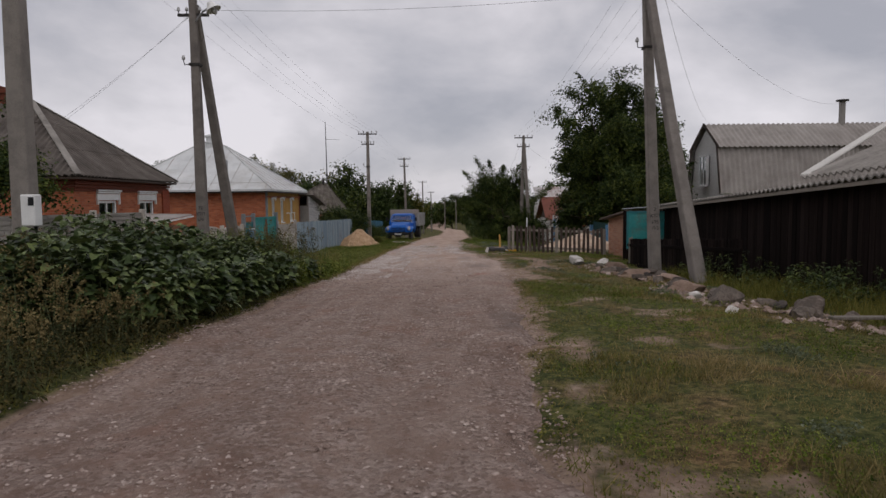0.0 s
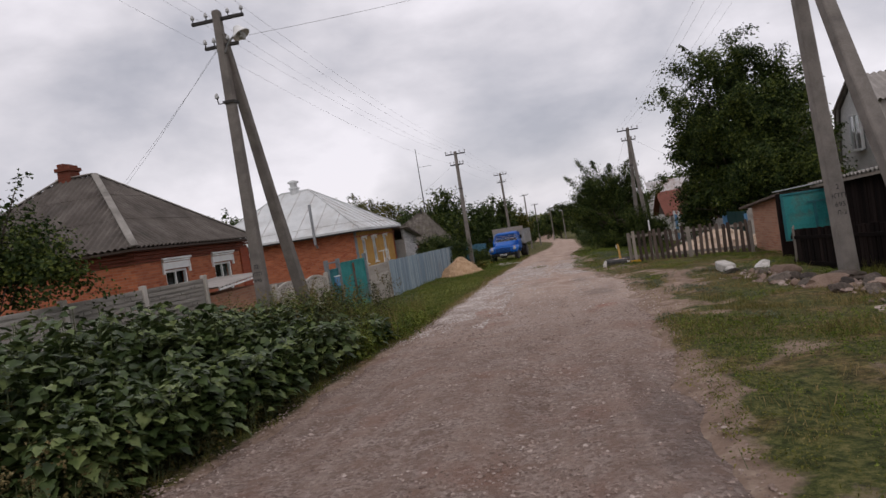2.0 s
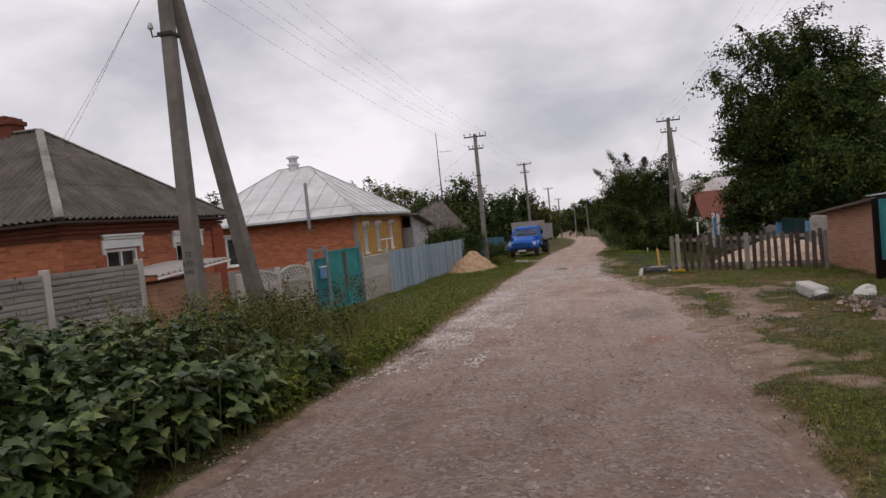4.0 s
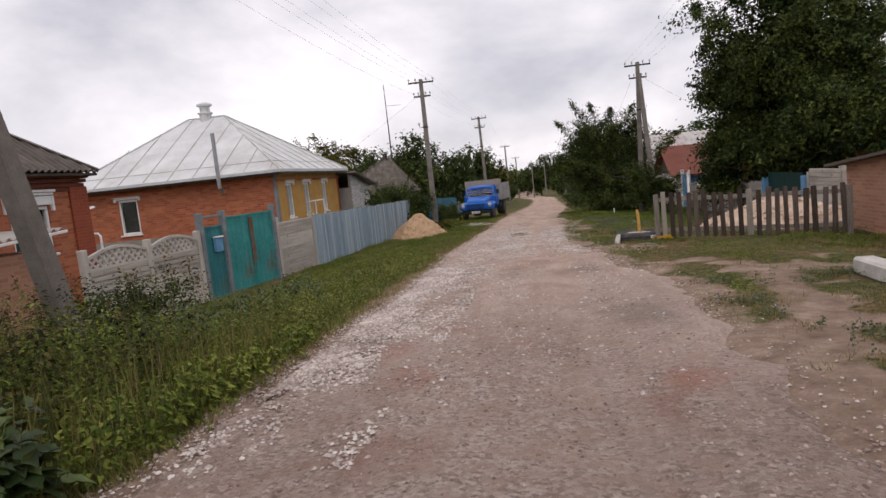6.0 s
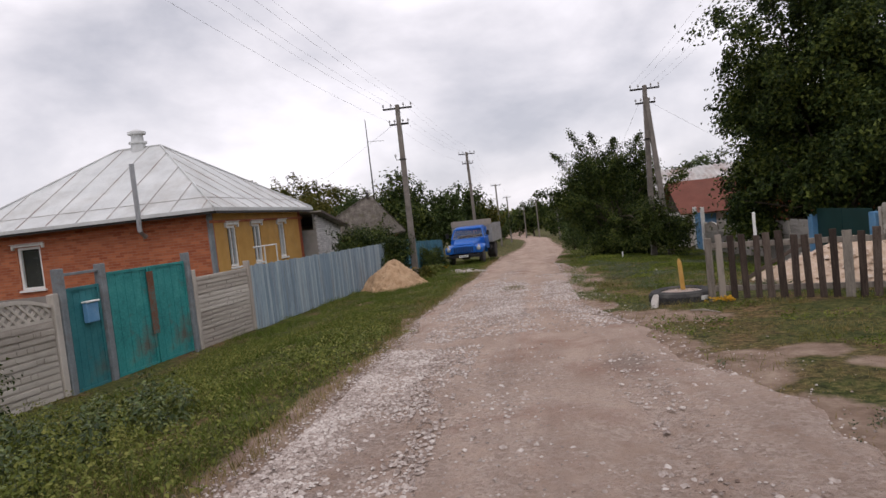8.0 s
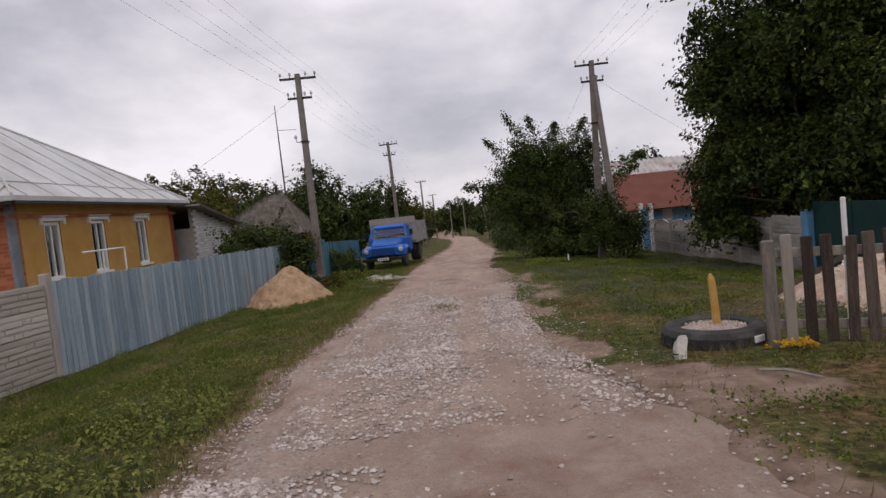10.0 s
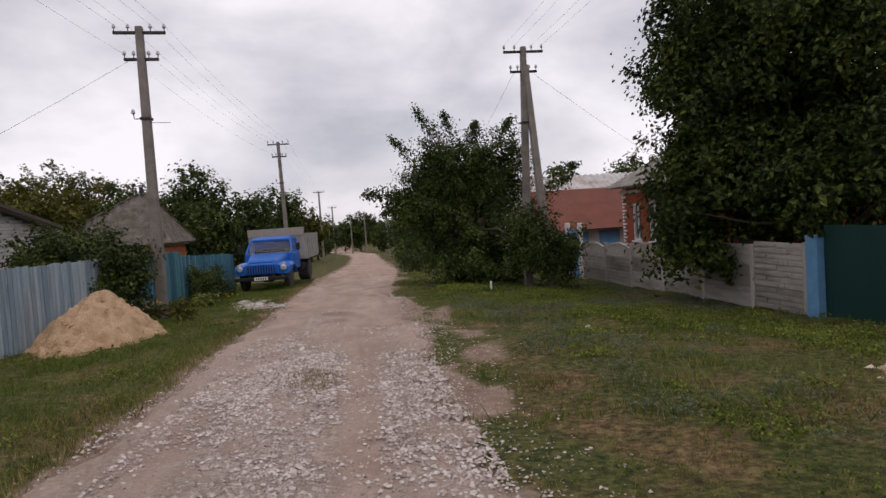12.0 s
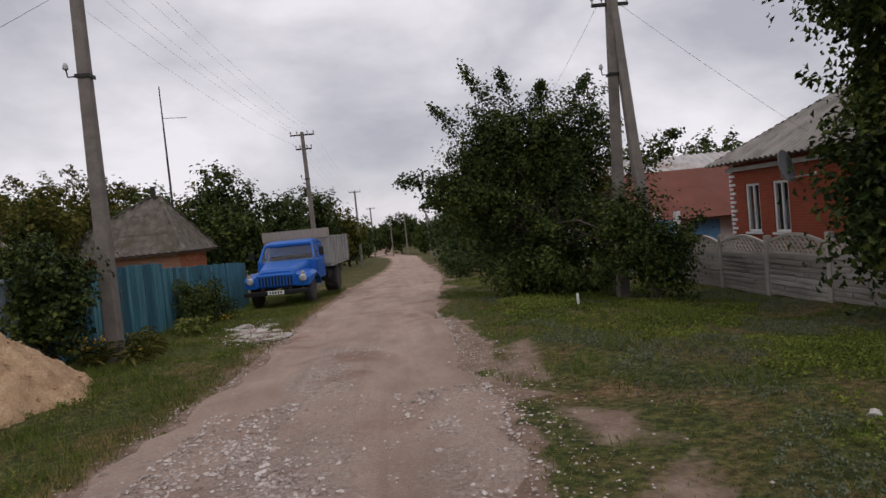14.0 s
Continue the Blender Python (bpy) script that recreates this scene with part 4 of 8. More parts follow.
# ---- house with the white seamed roof ----
h2 = thing("house", "orange brick house with ochre front and white seamed metal roof", "house")
B2 = -1.15
X2 = -8.98
wins = [(34.25, 34.85), (36.1, 36.75), (38.4, 39.0)]
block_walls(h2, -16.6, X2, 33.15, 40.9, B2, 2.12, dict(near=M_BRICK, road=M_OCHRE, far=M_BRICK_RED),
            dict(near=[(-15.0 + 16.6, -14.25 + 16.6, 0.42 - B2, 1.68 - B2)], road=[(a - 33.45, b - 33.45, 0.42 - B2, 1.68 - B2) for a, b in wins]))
window(h2, Matrix.Translation((-15.0, 33.15, 0.42)), 0.75, 1.26, bars=0, lintel=0.1)
for a, b in wins:
    window(h2, FACE_ROAD_L(a, 0.42, X2), b - a, 1.26, lintel=0.12, bars=1)
part("corner_strip", bbox(X2 - 0.02, X2 + 0.05, 33.08, 33.3, B2, 2.1), M_GREY_METAL, h2)
part("plinth", bbox(-16.66, X2 + 0.04, 33.09, 40.96, B2 - 0.3, 0.2), M_MORTAR, h2)
part("cornice", bbox(-16.66, X2 + 0.06, 33.09, 40.96, 1.78, 1.86), M_BRICK, h2)
hip_roof(h2, -16.6, X2, 33.15, 40.9, 2.2, -13.9, -12.3, 4.75, M_ROOF_WHITE, 0.6, 0.0, 0.4, ribs=0.95, cap=M_ROOF_WHITE)
for a, b in (((-17.02, 32.73), (X2 + 0.42, 32.73)), ((X2 + 0.42, 32.73), (X2 + 0.42, 41.32))):
    part("fascia", beam((*a, 2.15), (*b, 2.15), 0.03, 0.11), M_ROOF_WHITE, h2)
    part("gutter", beam((a[0], a[1] + 0.05, 2.06), (b[0] - 0.04, b[1] + 0.05, 2.06), 0.06, 0.07), M_STEEL, h2)
pp = bmesh.new()
tube(pp, [(-10.8, 32.95, 1.6), (-10.8, 32.72, 1.75), (-10.8, 32.72, 3.65)], 0.07, 10)
part("flue_pipe", pp, M_GALV, h2)
spin("chimney", [(0.24, 0), (0.24, 0.35), (0.30, 0.36), (0.30, 0.42), (0.2, 0.44), (0.2, 0.66), (0.3, 0.68), (0.3, 0.76), (0.1, 0.84)],
     Matrix.Translation((-13.1, 37.0, 4.55)), M_ROOF_WHITE, h2, 14)
pr = bmesh.new()
for yy in (35.0, 36.0):
    tube(pr, [(-8.2, yy, -1.1), (-8.2, yy, 0.95)], 0.022, 6)
tube(pr, [(-8.2, 34.2, 0.95), (-8.2, 36.0, 0.95)], 0.022, 6)
part("porch_rail", pr, M_WHITE, h2)
dp = bmesh.new()
tube(dp, [(-16.72, 33.05, 2.05), (-16.72, 33.05, -0.9)], 0.05, 8)
part("drain_pipe", dp, M_GALV, h2)

# ---- white brick outhouse beside it ----
oh = thing("outhouse", "white silicate brick outhouse with low sloping roof", "outhouse")
XO = -8.45
w = part("wall", bbox(XO - 3.5, XO - 0.04, 41.2, 44.7, -1.2, 1.28), M_MORTAR, oh)
brick_me = bpy.data.meshes.new("brick")
bmb = bbox(-0.06, 0.0, 0.004, 0.246, 0.003, 0.082, None, 0.004)
bmb.to_mesh(brick_me)
bmb.free()
brick_me.materials.append(M_BRICK_PC)
rb = random.Random(3)
for k in range(23):
    zc = -0.06 + k * 0.088
    for j in range(15):
        yc = 41.2 + j * 0.25 - (0.125 if k % 2 else 0)
        top = 1.95 - (yc - 41.0) * 0.17
        if yc + 0.25 > 44.75 or zc + 0.088 > top or yc < 41.15:
            continue
        o = new("brick", brick_me)
        o.parent = oh
        o.location = (XO + rb.uniform(-0.004, 0.004), yc, zc)
rf = flat_poly([(XO + 0.35, 40.95, 2.03), (XO + 0.35, 45.05, 1.33), (XO - 3.8, 45.05, 1.33), (XO - 3.8, 40.95, 2.03)], 0.05)
part("roof", rf, M_ROOF_GREY, oh)
part("fascia", beam((XO + 0.36, 40.95, 1.99), (XO + 0.36, 45.05, 1.29), 0.03, 0.1), M_WOOD_DARK, oh)
part("gable", flat_poly([(XO - 0.14, 41.2, 1.2), (XO - 0.14, 44.7, 1.2), (XO - 0.14, 44.7, 1.34), (XO - 0.14, 41.2, 1.95)], 0.05), M_MORTAR, oh)

part("rafter", beam((XO + 0.1, 44.75, 1.36), (-6.7, 44.6, 0.26), 0.09, 0.07), M_WOOD_GREY, oh, "pale rafter sloping from the eave")

# ---- hut with the old grey roof, and the mast beside it ----
hut = thing("hut", "old hut with steep grey slate hip roof and brick walls", "hut")
block_walls(hut, -16.5, -10.4, 63.6, 68.6, -2.3, 0.45, dict(near=M_BRICK_CREAM, road=M_BRICK, far=M_BRICK), {})
hip_roof(hut, -16.5, -10.4, 63.6, 68.6, 0.4, -12.35, -11.75, 3.35, M_ROOF_HUT, 0.35, 0.04, 0.55, cap=M_ROOF_HUT)
part("chimney", tube(bmesh.new(), [(-12.05, 66.1, 3.0), (-12.05, 66.1, 3.8)], 0.11, 10), M_STEEL, hut)
part("chimney_cap", tube(bmesh.new(), [(-12.05, 66.1, 3.84), (-12.05, 66.1, 3.93)], [0.22, 0.1], 10), M_STEEL, hut)
mast = thing("antenna_mast", "tall thin steel antenna mast with short arm", "mast")
mm = bmesh.new()
tube(mm, [(-12.3, 69.8, -2.4), (-12.35, 69.9, 5), (-12.43, 70.1, 10.1)], [0.07, 0.06, 0.03], 6)
part("pole", mm, M_STEEL, mast)
part("arm", beam((-12.4, 70, 8.2), (-11.0, 70, 8.15), 0.03, 0.03), M_STEEL, mast)

# ---- dark shed on the other side, with its lean-to roof ----
shed = thing("shed", "long low shed of blackened boards with corrugated roof", "shed")
part("wall", bbox(7.65, 7.75, 6.0, 22.6, -1.0, 1.2), M_WOOD_BLACK, shed)
plank_me = bpy.data.meshes.new("plank")
bmb = bbox(-0.02, 0.0, 0.004, 0.156, 0, 1, None, 0.004)
bmb.to_mesh(plank_me)
bmb.free()
plank_me.materials.append(M_WOOD_BLACK)
for k in range(103):
    yy = 6.0 + k * 0.16
    o = new("plank", plank_me)
    o.parent = shed
    o.location = (7.64 + rb.uniform(-0.006, 0.006), yy, -0.6)
    top = np.interp(yy, [6, 10, 23], [2.08, 1.9, 1.2])
    o.scale = (1, 1, top + 0.58)
sf = roof_face((7.3, 23.0, 1.22), (7.3, 5.0, 2.16), (12.0, 23.0, 1.36), (12.0, 5.0, 2.3), 0.2, 0.028, rows=2)
bmesh.ops.reverse_faces(sf, faces=sf.faces[:])
part("roof", sf, M_ROOF_GREY, shed)
part("eave_board", beam((7.36, 23.0, 1.14), (7.36, 5.0, 2.07), 0.03, 0.08), M_WOOD_GREY, shed)
hf = roof_face((7.5, 13.6, 1.9), (7.5, 4.0, 2.25), (11.2, 16.2, 3.35), (11.2, 4.0, 3.6), 0.2, 0.028, rows=2)
bmesh.ops.reverse_faces(hf, faces=hf.faces[:])
part("roof", hf, M_ROOF_GREY, shed)
part("hip_cap", beam((7.55, 13.6, 1.96), (11.2, 16.2, 3.42), 0.2, 0.06, 0.02), M_RENDER_WHITE, shed)

# ---- attic house behind it ----
gh = thing("house", "white brick attic house with grey corrugated gambrel roof", "house")
GX, GN, GF = 15.0, 35.0, 39.2
prof = [(GN, -1.0), (GN, 1.9), (GN + 0.45, 4.32), ((GN + GF) / 2, 5.45), (GF - 0.45, 4.32), (GF, 1.9), (GF, -1.0)]
bmg = flat_poly([(GX, y, z) for y, z in prof], 0.2)
part("gable", bmg, brick_mat("white_brick", (0.82, 0.81, 0.79), (0.72, 0.71, 0.69), (0.56, 0.54, 0.52), wear=(0.72, 0.7, 0.67)), gh)
part("wall", bbox(GX + 0.2, GX + 18, GN, GN + 0.3, -1, 1.9), M_RENDER_WHITE, gh)
part("wall", bbox(GX + 0.2, GX + 18, GF - 0.3, GF, -1, 1.9), M_RENDER_WHITE, gh)
for a, b in (((GN - 0.25, 1.75), (GN + 0.3, 4.35)), ((GN + 0.06, 4.24), ((GN + GF) / 2, 5.66))):
    part("roof", roof_face((GX - 0.18, a[0], a[1]), (GX + 18, a[0], a[1]), (GX - 0.18, b[0], b[1]), (GX + 18, b[0], b[1]), 0.28, 0.045, rows=1), M_ROOF_PALE, gh)
    a2, b2 = (GN + GF - a[0], a[1]), (GN + GF - b[0], b[1])
    part("roof", roof_face((GX + 18, a2[0], a2[1]), (GX - 0.18, a2[0], a2[1]), (GX + 18, b2[0], b2[1]), (GX - 0.18, b2[0], b2[1]), 0.28, 0.045, rows=1), M_ROOF_PALE, gh)
    part("barge_board", beam((GX - 0.2, a[0], a[1]), (GX - 0.2, b[0], b[1]), 0.04, 0.16), M_WOOD_DARK, gh)
    part("barge_board", beam((GX - 0.2, a2[0], a2[1]), (GX - 0.2, b2[0], b2[1]), 0.04, 0.16), M_WOOD_DARK, gh)
wn = window(gh, FACE_ROAD_R((GN + GF) / 2 + 0.55, 2.2, GX - 0.24), 1.1, 1.7, bars=1, depth=0.14)
part("chimney_pipe", tube(bmesh.new(), [(GX + 7.6, 37.1, 5.4), (GX + 7.6, 37.1, 6.85)], 0.17, 10), M_MORTAR, gh)
part("chimney_cap", tube(bmesh.new(), [(GX + 7.6, 37.1, 6.88), (GX + 7.6, 37.1, 6.95)], 0.34, 10), M_STEEL, gh)

# ---- pale brick shed with the tin eave, and the teal hatch ----
cs = thing("shed", "low pale brick shed with dark sloping roof", "shed")
part("wall", bbox(6.8, 9.5, 23.3, 26.6, -0.95, 0.72), M_BRICK_CREAM, cs)
part("gable", flat_poly([(6.8, 23.3, 0.7), (6.8, 26.6, 0.7), (6.8, 23.3, 1.05)], 0.1), M_BRICK_CREAM, cs)
part("roof", flat_poly([(6.5, 22.9, 1.13), (6.5, 27.0, 0.72), (9.8, 27.0, 0.72), (9.8, 22.9, 1.13)], 0.06), M_WOOD_DARK, cs)
part("tin_edge", beam((6.3, 22.75, 1.16), (8.2, 22.75, 1.28), 0.25, 0.025), M_GALV, cs)
tg = thing("hatch", "teal painted sheet-metal hatch with raised frame", "gate", Matrix.Translation((6.32, 22.35, -0.2)) @ Matrix.Diagonal((1.3, 1, 1, 1)))
part("panel", bbox(0, 1.3, 0, 0.03, 0, 1.28), M_TEAL, tg)
fr = bmesh.new()
for r in ((0, 1.3, 0, 0.05), (0, 1.3, 1.23, 1.28), (0, 0.05, 0.05, 1.23), (1.25, 1.3, 0.05, 1.23), (0.5, 1.2, 0.95, 1.0), (0.62, 0.67, 0.05, 0.95)):
    box(fr, r[0], r[1], -0.03, 0.0, r[2], r[3])
part("frame", fr, M_TEAL_DK, tg)
part("post", bbox(-0.08, 0.0, -0.02, 0.06, -0.5, 1.3), M_WOOD_BLACK, tg)
part("lower_boarding", bbox(0, 1.3, 0.0, 0.04, -0.5, -0.01), M_WOOD_BLACK, tg)

# ---- brick house with white quoins, red shed roof beside it ----
h3 = thing("house", "red brick house with white toothed quoins and grey roof", "house")
B3 = -1.9
X3 = 10.65
w3 = [(48.0, 48.7), (46.65, 47.35)]
w = part("wall", wall_bm(9.5, 0, 1.5 - B3, 0.3, [(49.5 - b, 49.5 - a, -0.5 - B3, 0.9 - B3) for a, b in w3]), M_BRICK_RED, h3)
w.matrix_local = Matrix.Translation((X3, 49.5, B3)) @ Matrix.Rotation(radians(-90), 4, "Z")
part("wall", bbox(X3 + 0.3, 18, 49.2, 49.5, B3, 1.5), M_BRICK_RED, h3)
part("wall", bbox(X3 + 0.3, 18, 40.0, 40.3, B3, 1.5), M_BRICK_RED, h3)
for a, b in w3:
    window(h3, FACE_ROAD_R(b, -0.5, X3), b - a, 1.4, bars=1)
for k in range(24):
    zc = -1.6 + k * 0.13
    part("quoin", bbox(X3 - 0.03, X3 + 0.02, 49.5 - (0.28 if k % 2 else 0.15), 49.52, zc, zc + 0.075), M_WHITE, h3)
part("cornice", bbox(X3 - 0.1, X3, 40.0, 49.6, 1.3, 1.42), M_RENDER_WHITE, h3)
r3 = roof_face((X3 - 0.5, 50.0, 1.55), (X3 - 0.5, 39.6, 1.55), (14.6, 45.5, 4.4), (14.6, 43.5, 4.4), 0.25, 0.03, rows=2)
part("roof", r3, M_ROOF_GREY, h3)
r3 = roof_face((18.5, 50.0, 1.55), (X3 - 0.5, 50.0, 1.55), (14.6, 45.5, 4.4), (14.6, 45.5, 4.4), 0.25, 0.03, rows=2)
part("roof", r3, M_ROOF_GREY, h3)
r3 = roof_face((X3 - 0.5, 39.6, 1.55), (18.5, 39.6, 1.55), (14.6, 43.5, 4.4), (14.6, 43.5, 4.4), 0.25, 0.03, rows=2)
part("roof", r3, M_ROOF_GREY, h3)
dish = thing("satellite_dish", "grey satellite dish on a wall bracket", "satellite dish")
dm = Matrix.Translation((X3 - 0.75, 45.7, 1.2)) @ Matrix.Rotation(radians(35), 4, "Z") @ Matrix.Rotation(radians(78), 4, "X")
spin("reflector", [(0.02, 0.0), (0.16, 0.015), (0.3, 0.055), (0.41, 0.11), (0.41, 0.125), (0.29, 0.075), (0.15, 0.035), (0.02, 0.02)], dm, M_GREY_METAL, dish, 24, caps=False)
bk = bmesh.new()
tube(bk, [(X3, 46.3, 0.85), (X3 - 0.7, 45.8, 0.95), (X3 - 0.72, 45.72, 1.15)], 0.025, 6)
tube(bk, [(X3 - 0.7, 45.75, 0.92), (X3 - 0.35, 45.15, 0.95)], 0.018, 6)
part("bracket", bk, M_GALV, dish)
part("receiver", tube(bmesh.new(), [(X3 - 0.36, 45.2, 0.94), (X3 - 0.3, 45.05, 0.97)], 0.04, 8), M_WHITE, dish)
rs3 = thing("barn", "whitewashed barn with a red-brown sheet roof", "barn")
part("wall", bbox(8.6, 14.0, 52.0, 57.0, -2.0, 0.05), M_RENDER_WHITE, rs3)
part("roof", flat_poly([(8.2, 51.6, -0.05), (14.4, 51.6, -0.05), (14.4, 54.5, 1.75), (8.2, 54.5, 1.75)], 0.05), M_ROOF_RED, rs3)
part("roof", flat_poly([(8.2, 57.4, -0.05), (14.4, 57.4, -0.05), (14.4, 54.5, 1.75), (8.2, 54.5, 1.75)], 0.05), M_ROOF_RED, rs3)
part("gable", flat_poly([(8.6, 52.0, 0.0), (8.6, 57.0, 0.0), (8.6, 54.5, 1.65)], 0.1), M_WOOD_DARK, rs3)
for a in (9.2, 10.6):
    part("shutter", bbox(a, a + 0.9, 51.93, 51.99, -0.95, -0.15), M_BLUE_PAINT, rs3)
bk2 = thing("barn", "large pale corrugated barn roof behind the red one", "barn")
part("roof", roof_face((8.5, 58.5, 1.2), (19, 58.5, 1.2), (8.5, 61.5, 2.75), (19, 61.5, 2.75), 0.35, 0.04), M_ROOF_TIN, bk2)
part("wall", bbox(9, 18.5, 59, 64, -2.2, 1.3), M_RENDER_WHITE, bk2)


# ---- fences ----
def post_mesh(name, w, d, h, material, bev=0.01):
    me = bpy.data.meshes.new(name)
    b = bbox(-w / 2, w / 2, -d / 2, d / 2, 0, h, None, bev)
    b.to_mesh(me)
    b.free()
    me.materials.append(material)
    return me


SLAT_ME = bpy.data.meshes.new("slat")
bmb = bmesh.new()
box(bmb, 0, 1, -0.025, 0.025, 0, 1)
rq = random.Random(19)
for q in range(4):
    cuts = [0.005] + sorted(rq.uniform(0.12, 0.88) for _ in range(3)) + [0.995]
    for c0, c1 in zip(cuts, cuts[1:]):
        if c1 - c0 > 0.03:
            box(bmb, c0, c1 - 0.006, -0.044 - rq.uniform(0, 0.014), -0.025, q / 4 + rq.uniform(0.02, 0.06), (q + 1) / 4 - rq.uniform(0.02, 0.06), None, 0.007)
bmb.to_mesh(SLAT_ME)
bmb.free()
SLAT_ME.materials.append(M_PRECAST)


# slats in the darker concrete: truly old, or coloured for shade under the trees
SLAT_OLD_SHADED = SLAT_ME.copy()
SLAT_OLD_SHADED.materials[0] = M_CAST_OLD_SHADED


def lattice_bm(w, h, arch=True):
    """A cast panel with an arched opening filled with a diagonal lattice."""
    b = bmesh.new()
    box(b, 0, w, -0.025, 0.025, 0, 0.05)
    n = 14
    for i in range(n):
        u0, u1 = i / n, (i + 1) / n
        z0, z1 = (h * (0.62 + 0.38 * math.sin(math.pi * u)) if arch else h for u in (u0, u1))
        vs = [b.verts.new(p) for p in ((w * u0, -0.035, z0 - 0.06), (w * u1, -0.035, z1 - 0.06), (w * u1, -0.035, z1), (w * u0, -0.035, z0),
                                       (w * u0, 0.03, z0 - 0.06), (w * u1, 0.03, z1 - 0.06), (w * u1, 0.03, z1), (w * u0, 0.03, z0))]
        for f in ((0, 1, 2, 3), (7, 6, 5, 4), (3, 2, 6, 7), (1, 0, 4, 5)):
            b.faces.new([vs[k] for k in f])
    s = 0.17
    for sign in (1, -1):
        for k in range(-3, int(w / s) + 4):
            x0 = k * s
            pts = []
            for zz in (0.03, h):
                pts.append((x0 + sign * zz if sign > 0 else x0 + h - zz + 0.0, zz))
            (xa, za), (xb, zb) = pts
            # clip to the panel and its arch
            best = []
            for q in range(13):
                t = q / 12
                x, z = xa + (xb - xa) * t, za + (zb - za) * t
                if 0 <= x <= w:
                    top = h * (0.62 + 0.38 * math.sin(math.pi * x / w)) if arch else h
                    if z <= top - 0.02:
                        best.append((x, z))
            if len(best) > 1:
                q = beam((best[0][0], 0.004 * sign, best[0][1]), (best[-1][0], 0.004 * sign, best[-1][1]), 0.035, 0.04, 0)
                me = bpy.data.meshes.new("tmp")
                q.to_mesh(me)
                q.free()
                b.from_mesh(me)
                bpy.data.meshes.remove(me)
    return b


def precast_fence(label, pts, rows, row_h, tops, lattice=(), post=0.13, base=None, slat=None):
    """Cast concrete fence: a post at each point and slotted panels between. tops: height of the posts over the ground."""
    f = thing("fence", label, "fence")
    pm = post_mesh("post", post, post, 1, M_PRECAST)
    for i, (x, y) in enumerate(pts):
        z = float(gz(x, y)) - 0.1 if base is None else base[i]
        o = new("post", pm)
        o.parent = f
        o.location, o.scale = (x, y, z), (1, 1, tops + 0.1)
    for i, ((xa, ya), (xb, yb)) in enumerate(zip(pts, pts[1:])):
        d = math.hypot(xb - xa, yb - ya)
        ang = math.atan2(yb - ya, xb - xa)
        z = (float(gz(xa, ya)) + float(gz(xb, yb))) / 2 if base is None else (base[i] + base[i + 1]) / 2
        for k in range(rows):
            if i in lattice and k == rows - 1:
                o = part("lattice_panel", lattice_bm(d - post, row_h), M_PRECAST, f)
                o.matrix_local = Matrix.Translation((xa, ya, z + k * row_h)) @ Matrix.Rotation(ang, 4, "Z") @ Matrix.Translation((post / 2, 0, 0))
                continue
            o = new("slat", slat or SLAT_ME)
            o.parent = f
            o.matrix_local = Matrix.Translation((xa, ya, z + k * row_h)) @ Matrix.Rotation(ang, 4, "Z") @ Matrix.Translation((post / 2, 0, 0)) @ Matrix.Diagonal((d - post, 1, row_h - 0.006, 1))
    return f


def fx(y):
    return -7.78 + 0.135 * (y - 25.3)


# grey cast fence before the brick house, then the lattice panels up to the gate
py1 = [1.95, 4.05, 6.15, 8.25, 10.35, 12.45, 14.55, 16.65, 18.75]
precast_fence("weathered grey cast concrete slat fence", [(fx(y), y) for y in py1], 4, 0.42, 1.66, base=[-0.4] * len(py1), slat=SLAT_OLD_SHADED)
py2 = [21.9, 23.57, 25.2]
precast_fence("cast concrete fence with arched lattice tops", [(fx(y), y) for y in py2], 4, 0.42, 1.58, lattice=(0, 1), base=[-0.98] * 3)
py3 = [28.75, 30.9, 31.25]
precast_fence("short run of pale cast concrete fence", [(fx(y), y) for y in py3[:2]], 4, 0.39, 1.62, base=[-1.02] * 2)

# small lean-to with a white slate edge, between the fences
ls = thing("lean_to", "small brick lean-to with tilted white slate roof", "shed")
part("wall", bbox(-9.6, fx(20.3) - 0.1, 19.05, 21.6, -1.0, 0.8), M_BRICK_CREAM, ls)
part("roof", roof_face((fx(20.3) + 0.1, 18.85, 0.98), (fx(20.3) + 0.1, 21.75, 1.14), (-10.0, 18.85, 1.02), (-10.0, 21.75, 1.18), 0.2, 0.025), M_ROOF_PALE, ls)
part("roof_edge", beam((fx(20.3) + 0.12, 18.85, 0.92), (fx(20.3) + 0.12, 21.75, 1.08), 0.02, 0.05), M_WHITE, ls)

# teal gate
gt = thing("gate", "teal painted metal double gate with wicket, rust streaks", "gate")
gp = post_mesh("post", 0.14, 0.14, 2.15, M_GREY_METAL)
for y, z in ((25.35, -1.06), (26.25, -1.06), (28.6, -1.06)):
    o = new("post", gp)
    o.parent = gt
    o.location = (fx(y), y, z)


